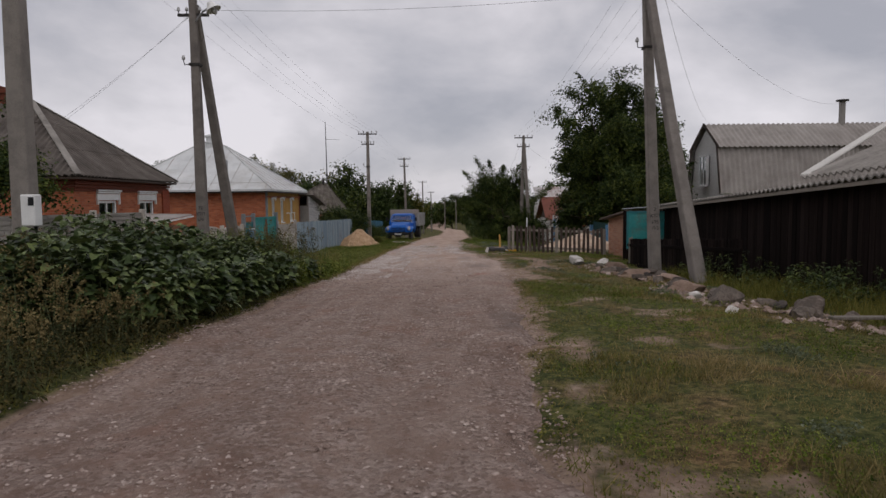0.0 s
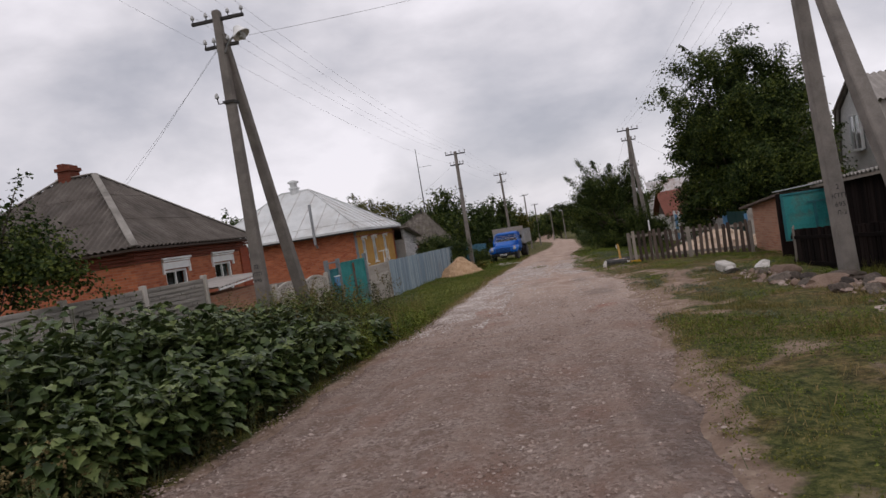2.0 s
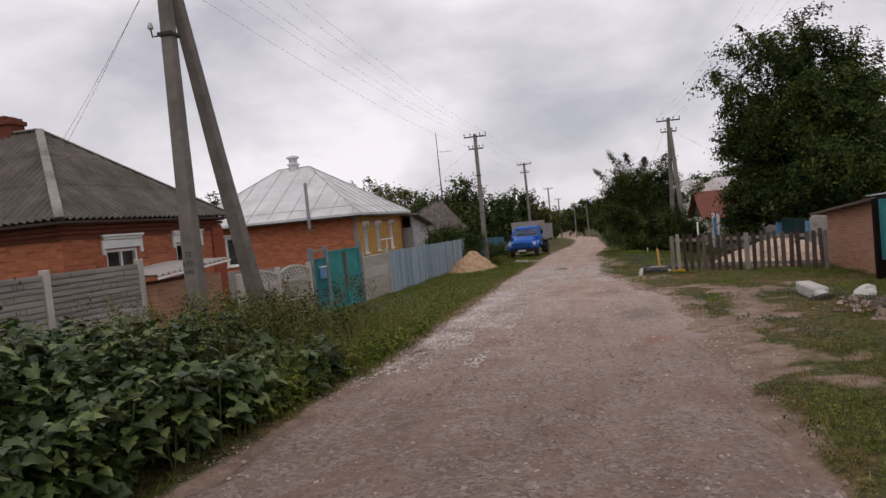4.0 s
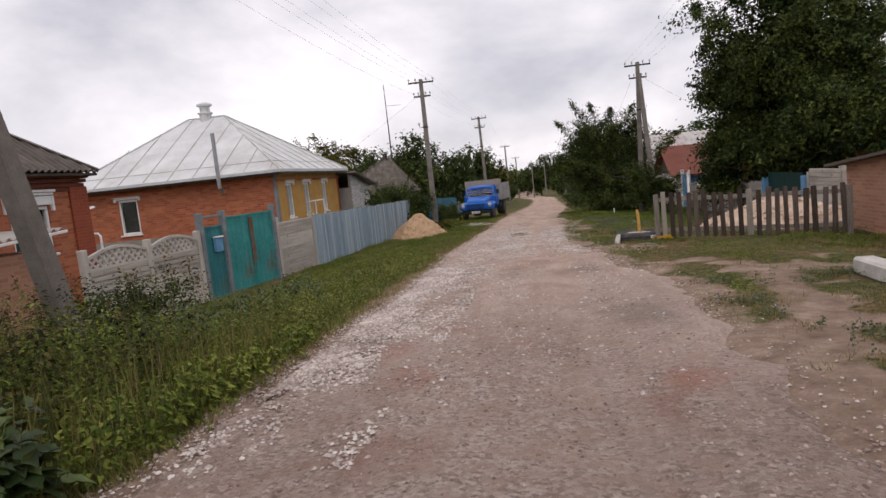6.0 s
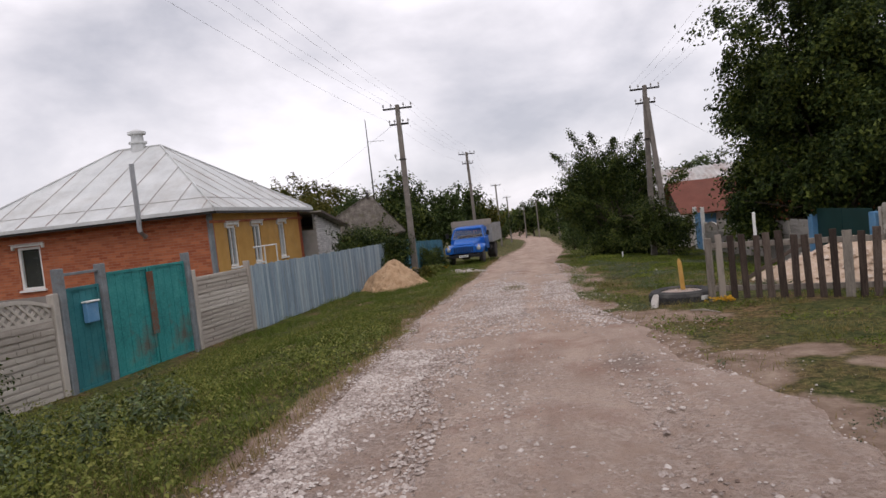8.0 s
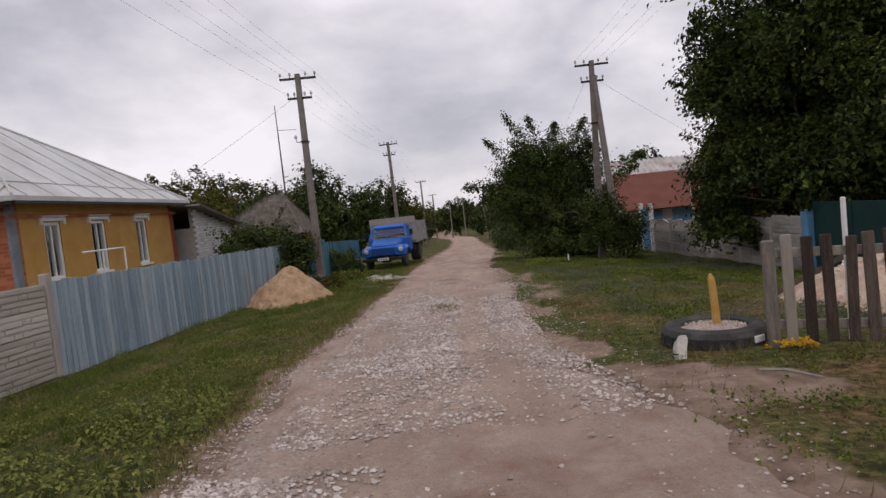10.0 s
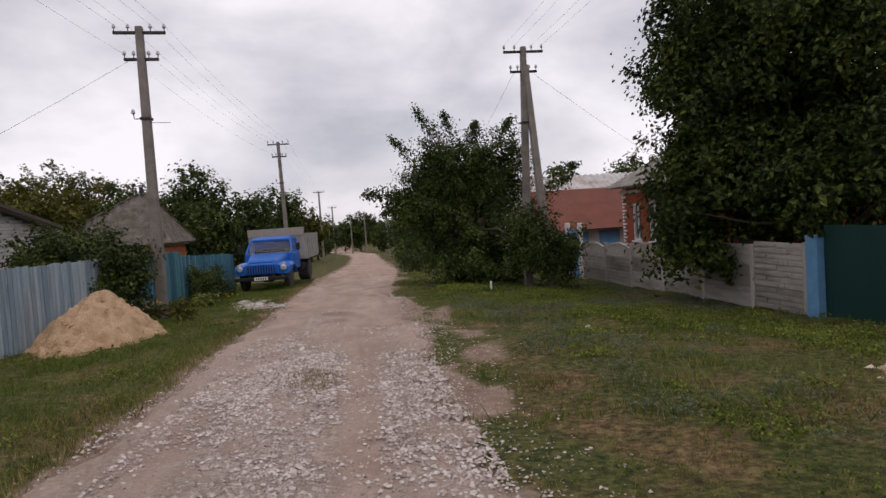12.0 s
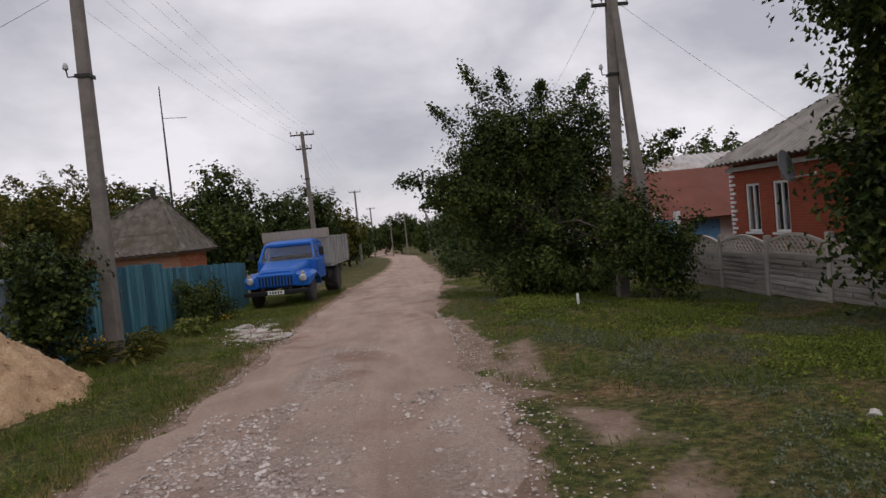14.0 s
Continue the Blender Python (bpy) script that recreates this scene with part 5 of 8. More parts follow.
def gate_leaf(parent, y0, y1, z0, z1, material, name):
    leaf = part(name, bbox(-0.012, 0.012, 0, math.hypot(fx(y1) - fx(y0), y1 - y0), 0, z1 - z0), material, parent)
    ang = -math.atan2(fx(y1) - fx(y0), y1 - y0)
    leaf.matrix_local = Matrix.Translation((fx(y0), y0, z0)) @ Matrix.Rotation(ang, 4, "Z")
    L = math.hypot(fx(y1) - fx(y0), y1 - y0)
    fr = bmesh.new()
    for a, b, c, d in ((0, L, 0, 0.05), (0, L, z1 - z0 - 0.05, z1 - z0), (0, 0.05, 0.05, z1 - z0 - 0.05), (L - 0.05, L, 0.05, z1 - z0 - 0.05)):
        box(fr, 0.012, 0.035, a, b, c, d)
    o = part("leaf_frame", fr, material, leaf)
    rib = bmesh.new()
    for q in range(1, 5):
        box(rib, 0.012, 0.018, L * q / 5 - 0.006, L * q / 5 + 0.006, 0.05, z1 - z0 - 0.05)
    part("rib", rib, material, leaf)
    return leaf


gate_leaf(gt, 25.45, 26.15, -1.0, 0.75, M_TEAL_DK, "wicket")
gate_leaf(gt, 26.36, 27.42, -0.98, 0.92, M_TEAL, "gate_leaf")
gate_leaf(gt, 27.46, 28.5, -0.98, 0.92, M_TEAL, "gate_leaf")
part("rust_strip", bbox(0.036, 0.042, 0.06, 0.24, 0.5, 1.72, Matrix.Translation((fx(27.3), 27.28, -0.9)) @ Matrix.Rotation(-0.134, 4, "Z")), mat("rusty_sheet", [(0.10, 0.045, 0.028), (0.16, 0.075, 0.045), (0.05, 0.2, 0.2)], 3, 0.85, 0.3, 40), gt, "rusted strip where the leaves meet")
part("top_rail", beam((fx(25.35), 25.35, 0.98), (fx(26.25), 26.25, 0.98), 0.05, 0.05), M_GREY_METAL, gt)
mb = thing("mailbox", "small pale blue tin mailbox on the wicket", "mailbox", Matrix.Translation((fx(25.85) + 0.02, 25.72, 0.12)) @ Matrix.Rotation(-0.135, 4, "Z"))
part("body", bbox(0, 0.1, 0, 0.26, 0, 0.34, None, 0.012), M_BLUE_PAINT, mb)
part("lid", bbox(0.0, 0.13, -0.015, 0.275, 0.34, 0.37, None, 0.008), M_WHITE, mb)


def plank_fence(label, pts, hs, material, pw=0.12, gap=0.012, rail=M_WOOD_GREY, thick=0.02, group="", side=1, wob=0.02, lean=0.0):
    """Upright boards along a line of points; hs gives (base, top) at each point."""
    f = thing("fence", label, "fence", group=group)
    me = bpy.data.meshes.new("board")
    b = bbox(-pw / 2, pw / 2, -thick, 0, 0, 1, None, 0.004)
    b.to_mesh(me)
    b.free()
    me.materials.append(material)
    r = random.Random(len(pts) * 7 + int(pw * 1000))
    for (p, h0), (q, h1) in zip(list(zip(pts, hs)), list(zip(pts, hs))[1:]):
        d = math.hypot(q[0] - p[0], q[1] - p[1])
        ang = math.atan2(q[1] - p[1], q[0] - p[0])
        n = int(d / (pw + gap))
        for i in range(n):
            t = (i + 0.5) / n
            o = new("board", me)
            o.parent = f
            z0, z1 = h0[0] + (h1[0] - h0[0]) * t, h0[1] + (h1[1] - h0[1]) * t + r.uniform(-wob, wob)
            o.matrix_local = Matrix.Translation((p[0] + (q[0] - p[0]) * t, p[1] + (q[1] - p[1]) * t, z0)) @ Matrix.Rotation(ang, 4, "Z") @ Matrix.Translation((0, r.uniform(-0.006, 0.006), 0)) @ Matrix.Rotation(r.uniform(-1, 1) * lean, 4, "Y") @ Matrix.Diagonal((r.uniform(0.93, 1.0), 1, z1 - z0, 1))
        for fr in (0.22, 0.8):
            off = Vector((-math.sin(ang), math.cos(ang), 0)) * 0.025 * side
            part("rail", beam(Vector((*p, h0[0] + (h0[1] - h0[0]) * fr)) + off, Vector((*q, h1[0] + (h1[1] - h1[0]) * fr)) + off, 0.04, 0.08), rail, f)
    return f


plank_fence("faded blue-grey upright board fence", [(fx(31.0), 31.0), (fx(36), 36.0), (fx(41.2), 41.2)], [(-1.06, 0.56), (-1.04, 0.5), (-1.1, 0.44)], M_BLUE_PLANK, 0.115)
plank_fence("teal-blue upright board fence", [(fx(41.4), 41.4), (-5.33, 46.4)], [(-1.15, 0.46), (-1.4, 0.34)], M_TEAL_PLANK, 0.12)
plank_fence("dull teal gate boards beside the truck", [(-5.33, 46.36), (-4.95, 53.5)], [(-1.4, 0.2), (-1.7, -0.1)], M_TEAL_PLANK, 0.2)

# picket fence
pk = thing("picket_fence", "weathered dark wooden picket fence with a grey end post", "fence")
PA, PB = Vector((2.72, 26.62, 0)), Vector((6.35, 25.5, 0))
pd = PB - PA
pang = math.atan2(pd.y, pd.x)
pl_ = pd.length
for nm, mt_, ht in (("d", M_WOOD_DARK, 1.0), ("g", M_WOOD_GREY, 1.0)):
    me = bpy.data.meshes.new("picket")
    b = bbox(-0.05, 0.05, -0.026, 0.0, 0, ht, None, 0.006)
    b.to_mesh(me)
    b.free()
    me.materials.append(mt_)
    if nm == "d":
        PK_D = me
    else:
        PK_G = me
rp = random.Random(11)
npk = 21
for i in range(npk):
    s = 0.16 + (pl_ - 0.25) * i / (npk - 1)
    p = PA + pd * (s / pl_)
    g = float(gz(p.x, p.y))
    o = new("picket", PK_G if i in (0, 10) else PK_D)
    o.parent = pk
    big = 1.25 if i == 10 else 1.0
    o.matrix_local = Matrix.Translation((p.x, p.y, g + 0.02)) @ Matrix.Rotation(pang, 4, "Z") @ Matrix.Rotation(rp.uniform(-0.03, 0.03), 4, "Y") @ Matrix.Diagonal((rp.uniform(0.9, 1.1) * big, 1, (1.02 + rp.uniform(-0.05, 0.04)), 1))
for fr in (0.2, 0.9):
    a = Vector((PA.x, PA.y, gz(PA.x, PA.y) + fr)) + Vector((0.01, 0.03, 0))
    c = Vector((PB.x, PB.y, gz(PB.x, PB.y) + fr)) + Vector((0.01, 0.03, 0))
    part("rail", beam(a, c, 0.04, 0.09), M_WOOD_GREY, pk)
for s in (0.0, 1.0):
    p = PA + pd * s
    part("post", bbox(-0.055, 0.055, -0.05, 0.05, -0.3, 1.03, Matrix.Translation((p.x, p.y, gz(p.x, p.y))) @ Matrix.Rotation(pang, 4, "Z"), 0.01), M_WOOD_GREY, pk)

# black low fence behind the rocks
plank_fence("low fence of blackened boards with pale top rail", [(5.85, 20.2), (6.2, 13.4)], [(-0.75, 0.27), (-0.45, 0.64)], M_WOOD_BLACK, 0.14, rail=M_WOOD_BLACK, side=-1)
plank_fence("short grey board return of the low fence", [(5.8, 20.25), (6.3, 21.6)], [(-0.75, 0.27), (-0.75, 0.25)], M_WOOD_GREY, 0.11, rail=M_WOOD_BLACK)

# cast fence and green gate by the big tree
rfp = [(8.62, 48.55), (8.6, 46.45), (8.55, 44.3), (8.5, 42.15), (8.45, 40.0), (8.4, 37.95), (8.35, 36.25)]
# darker slats here carry the trees' shade in their colour
precast_fence("pale cast concrete fence with arched lattice tops", rfp, 3, 0.46, 1.36, lattice=(0, 1, 2, 3), slat=SLAT_OLD_SHADED)
precast_fence("pale cast concrete fence beside the green gate", [(8.3, 32.3), (8.3, 30.2), (8.3, 28.1)], 3, 0.5, 1.5)
gg = thing("gate", "dark green sheet-metal gate between light blue posts", "gate")
part("post", bbox(8.15, 8.38, 35.75, 36.05, -1.7, 0.12, None, 0.01), M_BLUE_PAINT, gg)
part("post", bbox(8.2, 8.42, 32.45, 32.75, -1.6, 0.22, None, 0.01), M_BLUE_PAINT, gg)
for y0, y1 in ((32.8, 34.24), (34.26, 35.72)):
    part("gate_leaf", bbox(8.28, 8.32, y0, y1, -1.35, 0.30, None, 0.004), M_GREEN_GATE, gg)


bw_ = thing("gate", "light blue wooden wicket with white posts", "gate")
for yy in (48.85, 50.25):
    part("post", bbox(8.5, 8.66, yy - 0.08, yy + 0.08, -2.0, 0.3, None, 0.01), M_WHITE, bw_)
for k in range(9):
    part("board", bbox(8.55, 8.575, 48.96 + k * 0.135, 49.085 + k * 0.135, -1.8, 0.05, None, 0.005), M_BLUE_PAINT, bw_)
gas = thing("gas_pipe", "pale painted gas pipe standing between the yards", "pipe")
part("pipe", tube(bmesh.new(), [(-12.56, 28.5, -1.2), (-12.56, 28.5, 0.66), (-12.62, 28.5, 0.74), (-13.6, 28.5, 0.78)], 0.035, 8), M_WHITE, gas)
ys = thing("shed", "small yard shed with pale corrugated roof between the houses", "shed")
part("wall", bbox(-16.5, -13.7, 28.2, 29.6, -1.2, 1.2), M_BRICK_RED, ys)
part("roof", roof_face((-16.8, 27.9, 1.2), (-13.5, 27.9, 1.2), (-16.8, 29.8, 1.55), (-13.5, 29.8, 1.55), 0.2, 0.025), M_ROOF_WHITE, ys)


# ---- poles ----
def pole(label, base, top, r0=0.14, r1=0.09, brace=None, arms=(), clamps=(), lamp=False, group="poles", text=()):
    """A square-section concrete pole with crossarms (height, half width, turn) and clamps with hooks."""
    p = thing("utility_pole", label, "pole", group=group)
    b, t = Vector(base), Vector(top)
    bm = tube(bmesh.new(), [b, b.lerp(t, 0.5), t], [r0 * 1.2, (r0 + r1) * 0.6, r1 * 1.2], 4, True, math.pi / 4)
    bmesh.ops.bevel(bm, geom=bm.edges[:], offset=0.02, segments=1, affect="EDGES", profile=0.5)
    part("shaft", bm, M_CONC, p)
    if brace:
        c, d = Vector(brace), b.lerp(t, 0.93)
        bm = tube(bmesh.new(), [c, c.lerp(d, 0.5), d + Vector((0.05, 0, 0))], [r0 * 1.2, (r0 + r1) * 0.6, r1 * 1.2], 4, True, math.pi / 4)
        bmesh.ops.bevel(bm, geom=bm.edges[:], offset=0.02, segments=1, affect="EDGES", profile=0.5)
        part("brace", bm, M_CONC, p)
    for z, hwid, turn in arms:
        k = (z - b.z) / (t.z - b.z)
        q = b.lerp(t, k)
        ax = Vector((math.cos(radians(turn)), math.sin(radians(turn)), 0))
        arm = part("crossarm", beam(q - ax * hwid, q + ax * hwid, 0.07, 0.07), M_STEEL, p)
        for s in (-1, -0.45, 0.45, 1):
            pin = tube(bmesh.new(), [q + ax * hwid * s * 0.95 + Vector((0, 0, 0.03)), q + ax * hwid * s * 0.95 + Vector((0, 0, 0.13))], 0.012, 5)
            part("pin", pin, M_STEEL, arm)
            spin("insulator", [(0.02, 0), (0.045, 0.02), (0.04, 0.06), (0.025, 0.1), (0.01, 0.11)], Matrix.Translation(q + ax * hwid * s * 0.95 + Vector((0, 0, 0.1))), M_CERAMIC, arm, 8)
    for z in clamps:
        k = (z - b.z) / (t.z - b.z)
        q = b.lerp(t, k)
        w = r0 * 1.05 * (1 - 0.3 * k)
        cl = part("clamp", bbox(q.x - w, q.x + w, q.y - w, q.y + w, z - 0.03, z + 0.03), M_STEEL, p)
        hk = tube(bmesh.new(), [q + Vector((-w, -0.05, 0)), q + Vector((-w - 0.14, -0.05, 0)), q + Vector((-w - 0.16, -0.05, 0.14))], 0.014, 5)
        part("hook", hk, M_STEEL, cl)
        spin("insulator", [(0.02, 0), (0.05, 0.02), (0.045, 0.07), (0.02, 0.12)], Matrix.Translation(q + Vector((-w - 0.16, -0.05, 0.12))), M_CERAMIC, cl, 8)
    if lamp:
        q = b.lerp(t, 0.885)
        la = tube(bmesh.new(), [q + Vector((0.1, -0.1, -0.1)), q + Vector((0.3, -0.18, 0.1)), q + Vector((0.52, -0.26, 0.2))], 0.024, 6)
        arm = part("lamp_arm", la, M_GALV, p)
        dmx = Matrix.Translation(q + Vector((0.62, -0.3, 0.14))) @ Matrix.Rotation(radians(-28), 4, "Y")
        spin("lamp_shade", [(0.03, 0.2), (0.08, 0.18), (0.13, 0.08), (0.2, -0.02), (0.19, -0.03), (0.12, 0.06)], dmx, M_WHITE, arm, 18, "pale enamelled shade", caps=False)
        spin("lamp_bulb", [(0.02, 0.06), (0.07, 0.0), (0.085, -0.07), (0.03, -0.14)], dmx, M_CERAMIC, arm, 12)
    for s, z, size in text:
        k = (z - b.z) / (t.z - b.z)
        q = b.lerp(t, k)
        fc = bpy.data.curves.new("code", "FONT")
        fc.body, fc.size, fc.align_x = s, size, "CENTER"
        fc.materials.append(M_INK)
        o = new("code", fc)
        o.parent = p
        w = (r0 * 1.2 * (1 - k) + r1 * 1.2 * k) * 0.72 + 0.004
        o.matrix_local = Matrix.Translation(q + Vector((0, -w, 0))) @ Matrix.Rotation(radians(90), 4, "X")
    return p


GP = "roadside concrete poles"
pole("weathered concrete pole with a white meter box", (-6.25, 9.75, -0.4), (-6.2, 9.7, 7.4), 0.175, 0.12, arms=((7.1, 0.7, 0),), clamps=(5.9,), group=GP, text=(("КТП", 1.02, 0.11), ("695", 0.9, 0.11)))
meter = thing("meter_box", "white plastic electricity meter box with dark window", "meter box", Matrix.Translation((-6.0, 9.5, 1.2)))
part("body", bbox(-0.1, 0.11, -0.1, 0.08, 0, 0.46, None, 0.015), M_WHITE, meter)
part("display", bbox(0.02, 0.1, -0.108, -0.1, 0.3, 0.42), M_BLACK, meter)
part("conduit", tube(bmesh.new(), [(0.05, 0, 0.0), (0.05, 0.02, -0.25), (-0.15, 0.1, -0.4)], 0.03, 6), M_BLACK, meter)
pole("concrete pole with slanting brace and street lamp", (-6.15, 16.7, -0.5), (-6.4, 17.2, 7.15), 0.16, 0.1, brace=(-5.75, 18.3, -0.5),
     arms=((6.95, 0.62, 0), (6.35, 0.4, 0)), clamps=(5.07,), lamp=True, group=GP, text=(("72", 1.35, 0.12), ("КТП", 1.2, 0.11), ("695", 1.06, 0.11)))
pole("tall concrete pole by the sand heap", (-4.74, 41.98, -1.3), (-4.78, 42.2, 6.0), 0.15, 0.1, arms=((5.85, 0.6, 5), (5.2, 0.4, 5)), clamps=(3.75,), group=GP)
pole("concrete pole behind the truck", (-3.55, 63.5, -2.2), (-3.69, 63.5, 5.75), 0.15, 0.1, arms=((5.6, 0.6, 0), (4.9, 0.4, 0)), clamps=(3.4,), group=GP)
pole("distant concrete pole along the road", (-2.9, 97, -3.5), (-2.95, 97, 4.5), 0.15, 0.1, arms=((4.35, 0.6, 0),), group=GP)
pole("distant concrete pole along the road", (-2.0, 118, -4.3), (-2.1, 118, 3.25), 0.15, 0.1, arms=((3.1, 0.6, 0),), group=GP)
pole("distant concrete pole along the road", (0.5, 140, -5.0), (0.45, 140, 1.95), 0.15, 0.1, group=GP)
pole("distant concrete pole along the road", (2.8, 135, -4.8), (2.75, 135, 2.55), 0.15, 0.1, group=GP)
pole("distant concrete pole with brace", (5.2, 112, -4.0), (4.9, 112, 2.1), 0.15, 0.1, brace=(6.6, 112, -4.0), group=GP)
pole("stencilled concrete pole with slanting brace", (5.3, 16.15, -0.6), (5.02, 16.3, 7.2), 0.16, 0.11, brace=(5.38, 13.4, -0.6), arms=((6.95, 0.6, 0), (6.5, 0.4, 0)), clamps=(5.2,), group=GP,
     text=(("2", 1.2, 0.13), ("КТП", 1.04, 0.12), ("695", 0.89, 0.12), ("Л-2", 0.74, 0.11)))
pole("concrete pole with brace beside the leafy tree", (5.35, 44.9, -1.9), (5.58, 44.75, 5.9), 0.15, 0.1, brace=(6.05, 44.5, -1.9), arms=((5.75, 0.62, 0), (5.15, 0.42, 0)), clamps=(3.6,), group=GP)


# ---- blue truck ----
def loft(sections, close=True):
    """A skin over rings of points with equal counts."""
    bm = bmesh.new()
    rings = [[bm.verts.new(p) for p in s] for s in sections]
    k = len(rings[0])
    for a, b in zip(rings, rings[1:]):
        for i in range(k):
            bm.faces.new((a[i], a[(i + 1) % k], b[(i + 1) % k], b[i]))
    if close:
        bm.faces.new(rings[0])
        bm.faces.new(rings[-1][::-1])
    bmesh.ops.recalc_face_normals(bm, faces=bm.faces[:])
    return bm


def arch_ring(y, hw, z0, z1, r, n=6):
    """A cross-section at y: flat below, rounded shoulders above."""
    pts = [(-hw, y, z0), (hw, y, z0)]
    for i in range(n + 1):
        a = math.pi / 2 * i / n
        pts.append((hw - r + r * math.cos(a), y, z1 - r + r * math.sin(a)))
    for i in range(n + 1):
        a = math.pi / 2 * (1 + i / n)
        pts.append((-hw + r + r * math.cos(a), y, z1 - r + r * math.sin(a)))
    return pts


TRUCK_M = Matrix.Translation((-3.52, 50.85, -1.56)) @ Matrix.Rotation(-0.115, 4, "Z")
truck = thing("truck", "old blue truck with grey slatted cargo bed on the verge", "truck", TRUCK_M)
cab = part("cab", loft([arch_ring(1.5, 0.97, 0.72, 1.40, 0.1), arch_ring(2.95, 0.97, 0.72, 1.40, 0.1)]), M_TRUCK, truck)
part("roof", loft([arch_ring(1.92, 0.74, 1.90, 1.98, 0.06), arch_ring(2.1, 0.80, 1.88, 2.06, 0.12), arch_ring(2.85, 0.82, 1.88, 2.08, 0.14), arch_ring(2.95, 0.78, 1.88, 2.0, 0.1)]), M_TRUCK, cab)
pil = bmesh.new()
for s in (-1, 1):
    for y0, y1, w in ((1.55, 1.98, 0.07), (2.9, 2.9, 0.09), (2.3, 2.35, 0.05)):
        q = beam((s * 0.93, y0, 1.38), (s * 0.80, y1, 1.95), w, w)
        me = bpy.data.meshes.new("t")
        q.to_mesh(me)
        q.free()
        pil.from_mesh(me)
        bpy.data.meshes.remove(me)
box(pil, -0.9, 0.9, 2.86, 2.94, 1.38, 1.95)
part("pillar", pil, M_TRUCK, cab)
ws = flat_poly([(-0.88, 1.57, 1.40), (0.88, 1.57, 1.40), (0.76, 1.97, 1.92), (-0.76, 1.97, 1.92)], 0.01)
g = part("windscreen", ws, M_GLASS, cab)
g.visible_shadow = False
for s in (-1, 1):
    g = part("side_window", flat_poly([(s * 0.92, 1.65, 1.42), (s * 0.92, 2.85, 1.42), (s * 0.82, 2.85, 1.9), (s * 0.82, 2.02, 1.9)], 0.008), M_GLASS, cab)
    g.visible_shadow = False
    dr = bmesh.new()
    box(dr, s * 0.965, s * 0.985, 1.68, 2.75, 0.78, 1.36, None, 0.008)
    door = part("door", dr, M_TRUCK, cab)
    part("handle", bbox(s * 0.985, s * 1.01, 2.5, 2.65, 1.2, 1.23, None, 0.005), M_CHROME, door)
    mi = bmesh.new()
    tube(mi, [(s * 0.95, 1.7, 1.6), (s * 1.18, 1.62, 1.66)], 0.012, 5)
    box(mi, s * 1.1, s * 1.26, 1.58, 1.62, 1.5, 1.78, None, 0.015)
    part("mirror", mi, M_BLACK, cab)
part("seat", bbox(-0.8, 0.8, 2.4, 2.85, 0.9, 1.55, None, 0.05), M_BLACK, cab)
part("hood", loft([arch_ring(0.18, 0.52, 0.72, 1.16, 0.16), arch_ring(0.3, 0.60, 0.70, 1.24, 0.18), arch_ring(0.9, 0.68, 0.70, 1.33, 0.18), arch_ring(1.52, 0.80, 0.70, 1.41, 0.18)]), M_TRUCK, truck)
fen = []
for s in (-1, 1):
    secs = []
    for y, zt, zb, xo in ((0.2, 0.98, 0.66, 1.02), (0.42, 1.06, 0.78, 1.10), (0.95, 1.10, 0.98, 1.12), (1.45, 1.0, 0.80, 1.10), (1.75, 0.74, 0.56, 1.06)):
        secs.append([(s * 0.45, y, zb), (s * xo, y, zb), (s * xo, y, zt - 0.1), (s * (xo - 0.1), y, zt), (s * 0.45, y, zt + 0.06)])
    f = part("fender", loft(secs), M_TRUCK, truck)
    spin("headlight", [(0.02, 0.06), (0.08, 0.055), (0.105, 0.03), (0.12, 0.0), (0.12, -0.06)], Matrix.Translation((s * 0.84, 0.17, 0.90)) @ Matrix.Rotation(radians(90), 4, "X"), M_CHROME, f, 16, "round headlight glass")
    spin("indicator", [(0.02, 0.04), (0.05, 0.03), (0.055, 0)], Matrix.Translation((s * 0.86, 0.2, 1.06)) @ Matrix.Rotation(radians(90), 4, "X"), mat("amber_lens", [(0.5, 0.3, 0.1), (0.6, 0.4, 0.2)], 5, 0.3, 0), f, 10)
gr = part("grille", bbox(-0.64, 0.64, 0.1, 0.24, 0.66, 1.1, None, 0.05), M_TRUCK, truck)
for k in range(11):
    xx = -0.5 + k * 0.1
    part("grille_slot", bbox(xx - 0.026, xx + 0.026, 0.088, 0.099, 0.72, 1.04 - 0.04 * abs(k - 5) / 5), M_BLACK, gr)
bp = part("bumper", bbox(-1.02, 1.02, 0.0, 0.09, 0.44, 0.58, None, 0.02), M_BLACK, truck)
part("number_plate", bbox(-0.26, 0.26, -0.012, -0.002, 0.46, 0.58), M_WHITE, bp)
for k in range(5):
    part("plate_mark", bbox(-0.2 + k * 0.085, -0.15 + k * 0.085, -0.016, -0.012, 0.485, 0.555), M_BLACK, bp)
fr = bmesh.new()
for s in (-1, 1):
    box(fr, s * 0.38, s * 0.5, 0.1, 6.2, 0.5, 0.68)
box(fr, -0.5, 0.5, 0.7, 0.95, 0.38, 0.52)
box(fr, -0.9, 0.9, 4.6, 4.8, 0.4, 0.52)
part("chassis", fr, M_BLACK, truck)
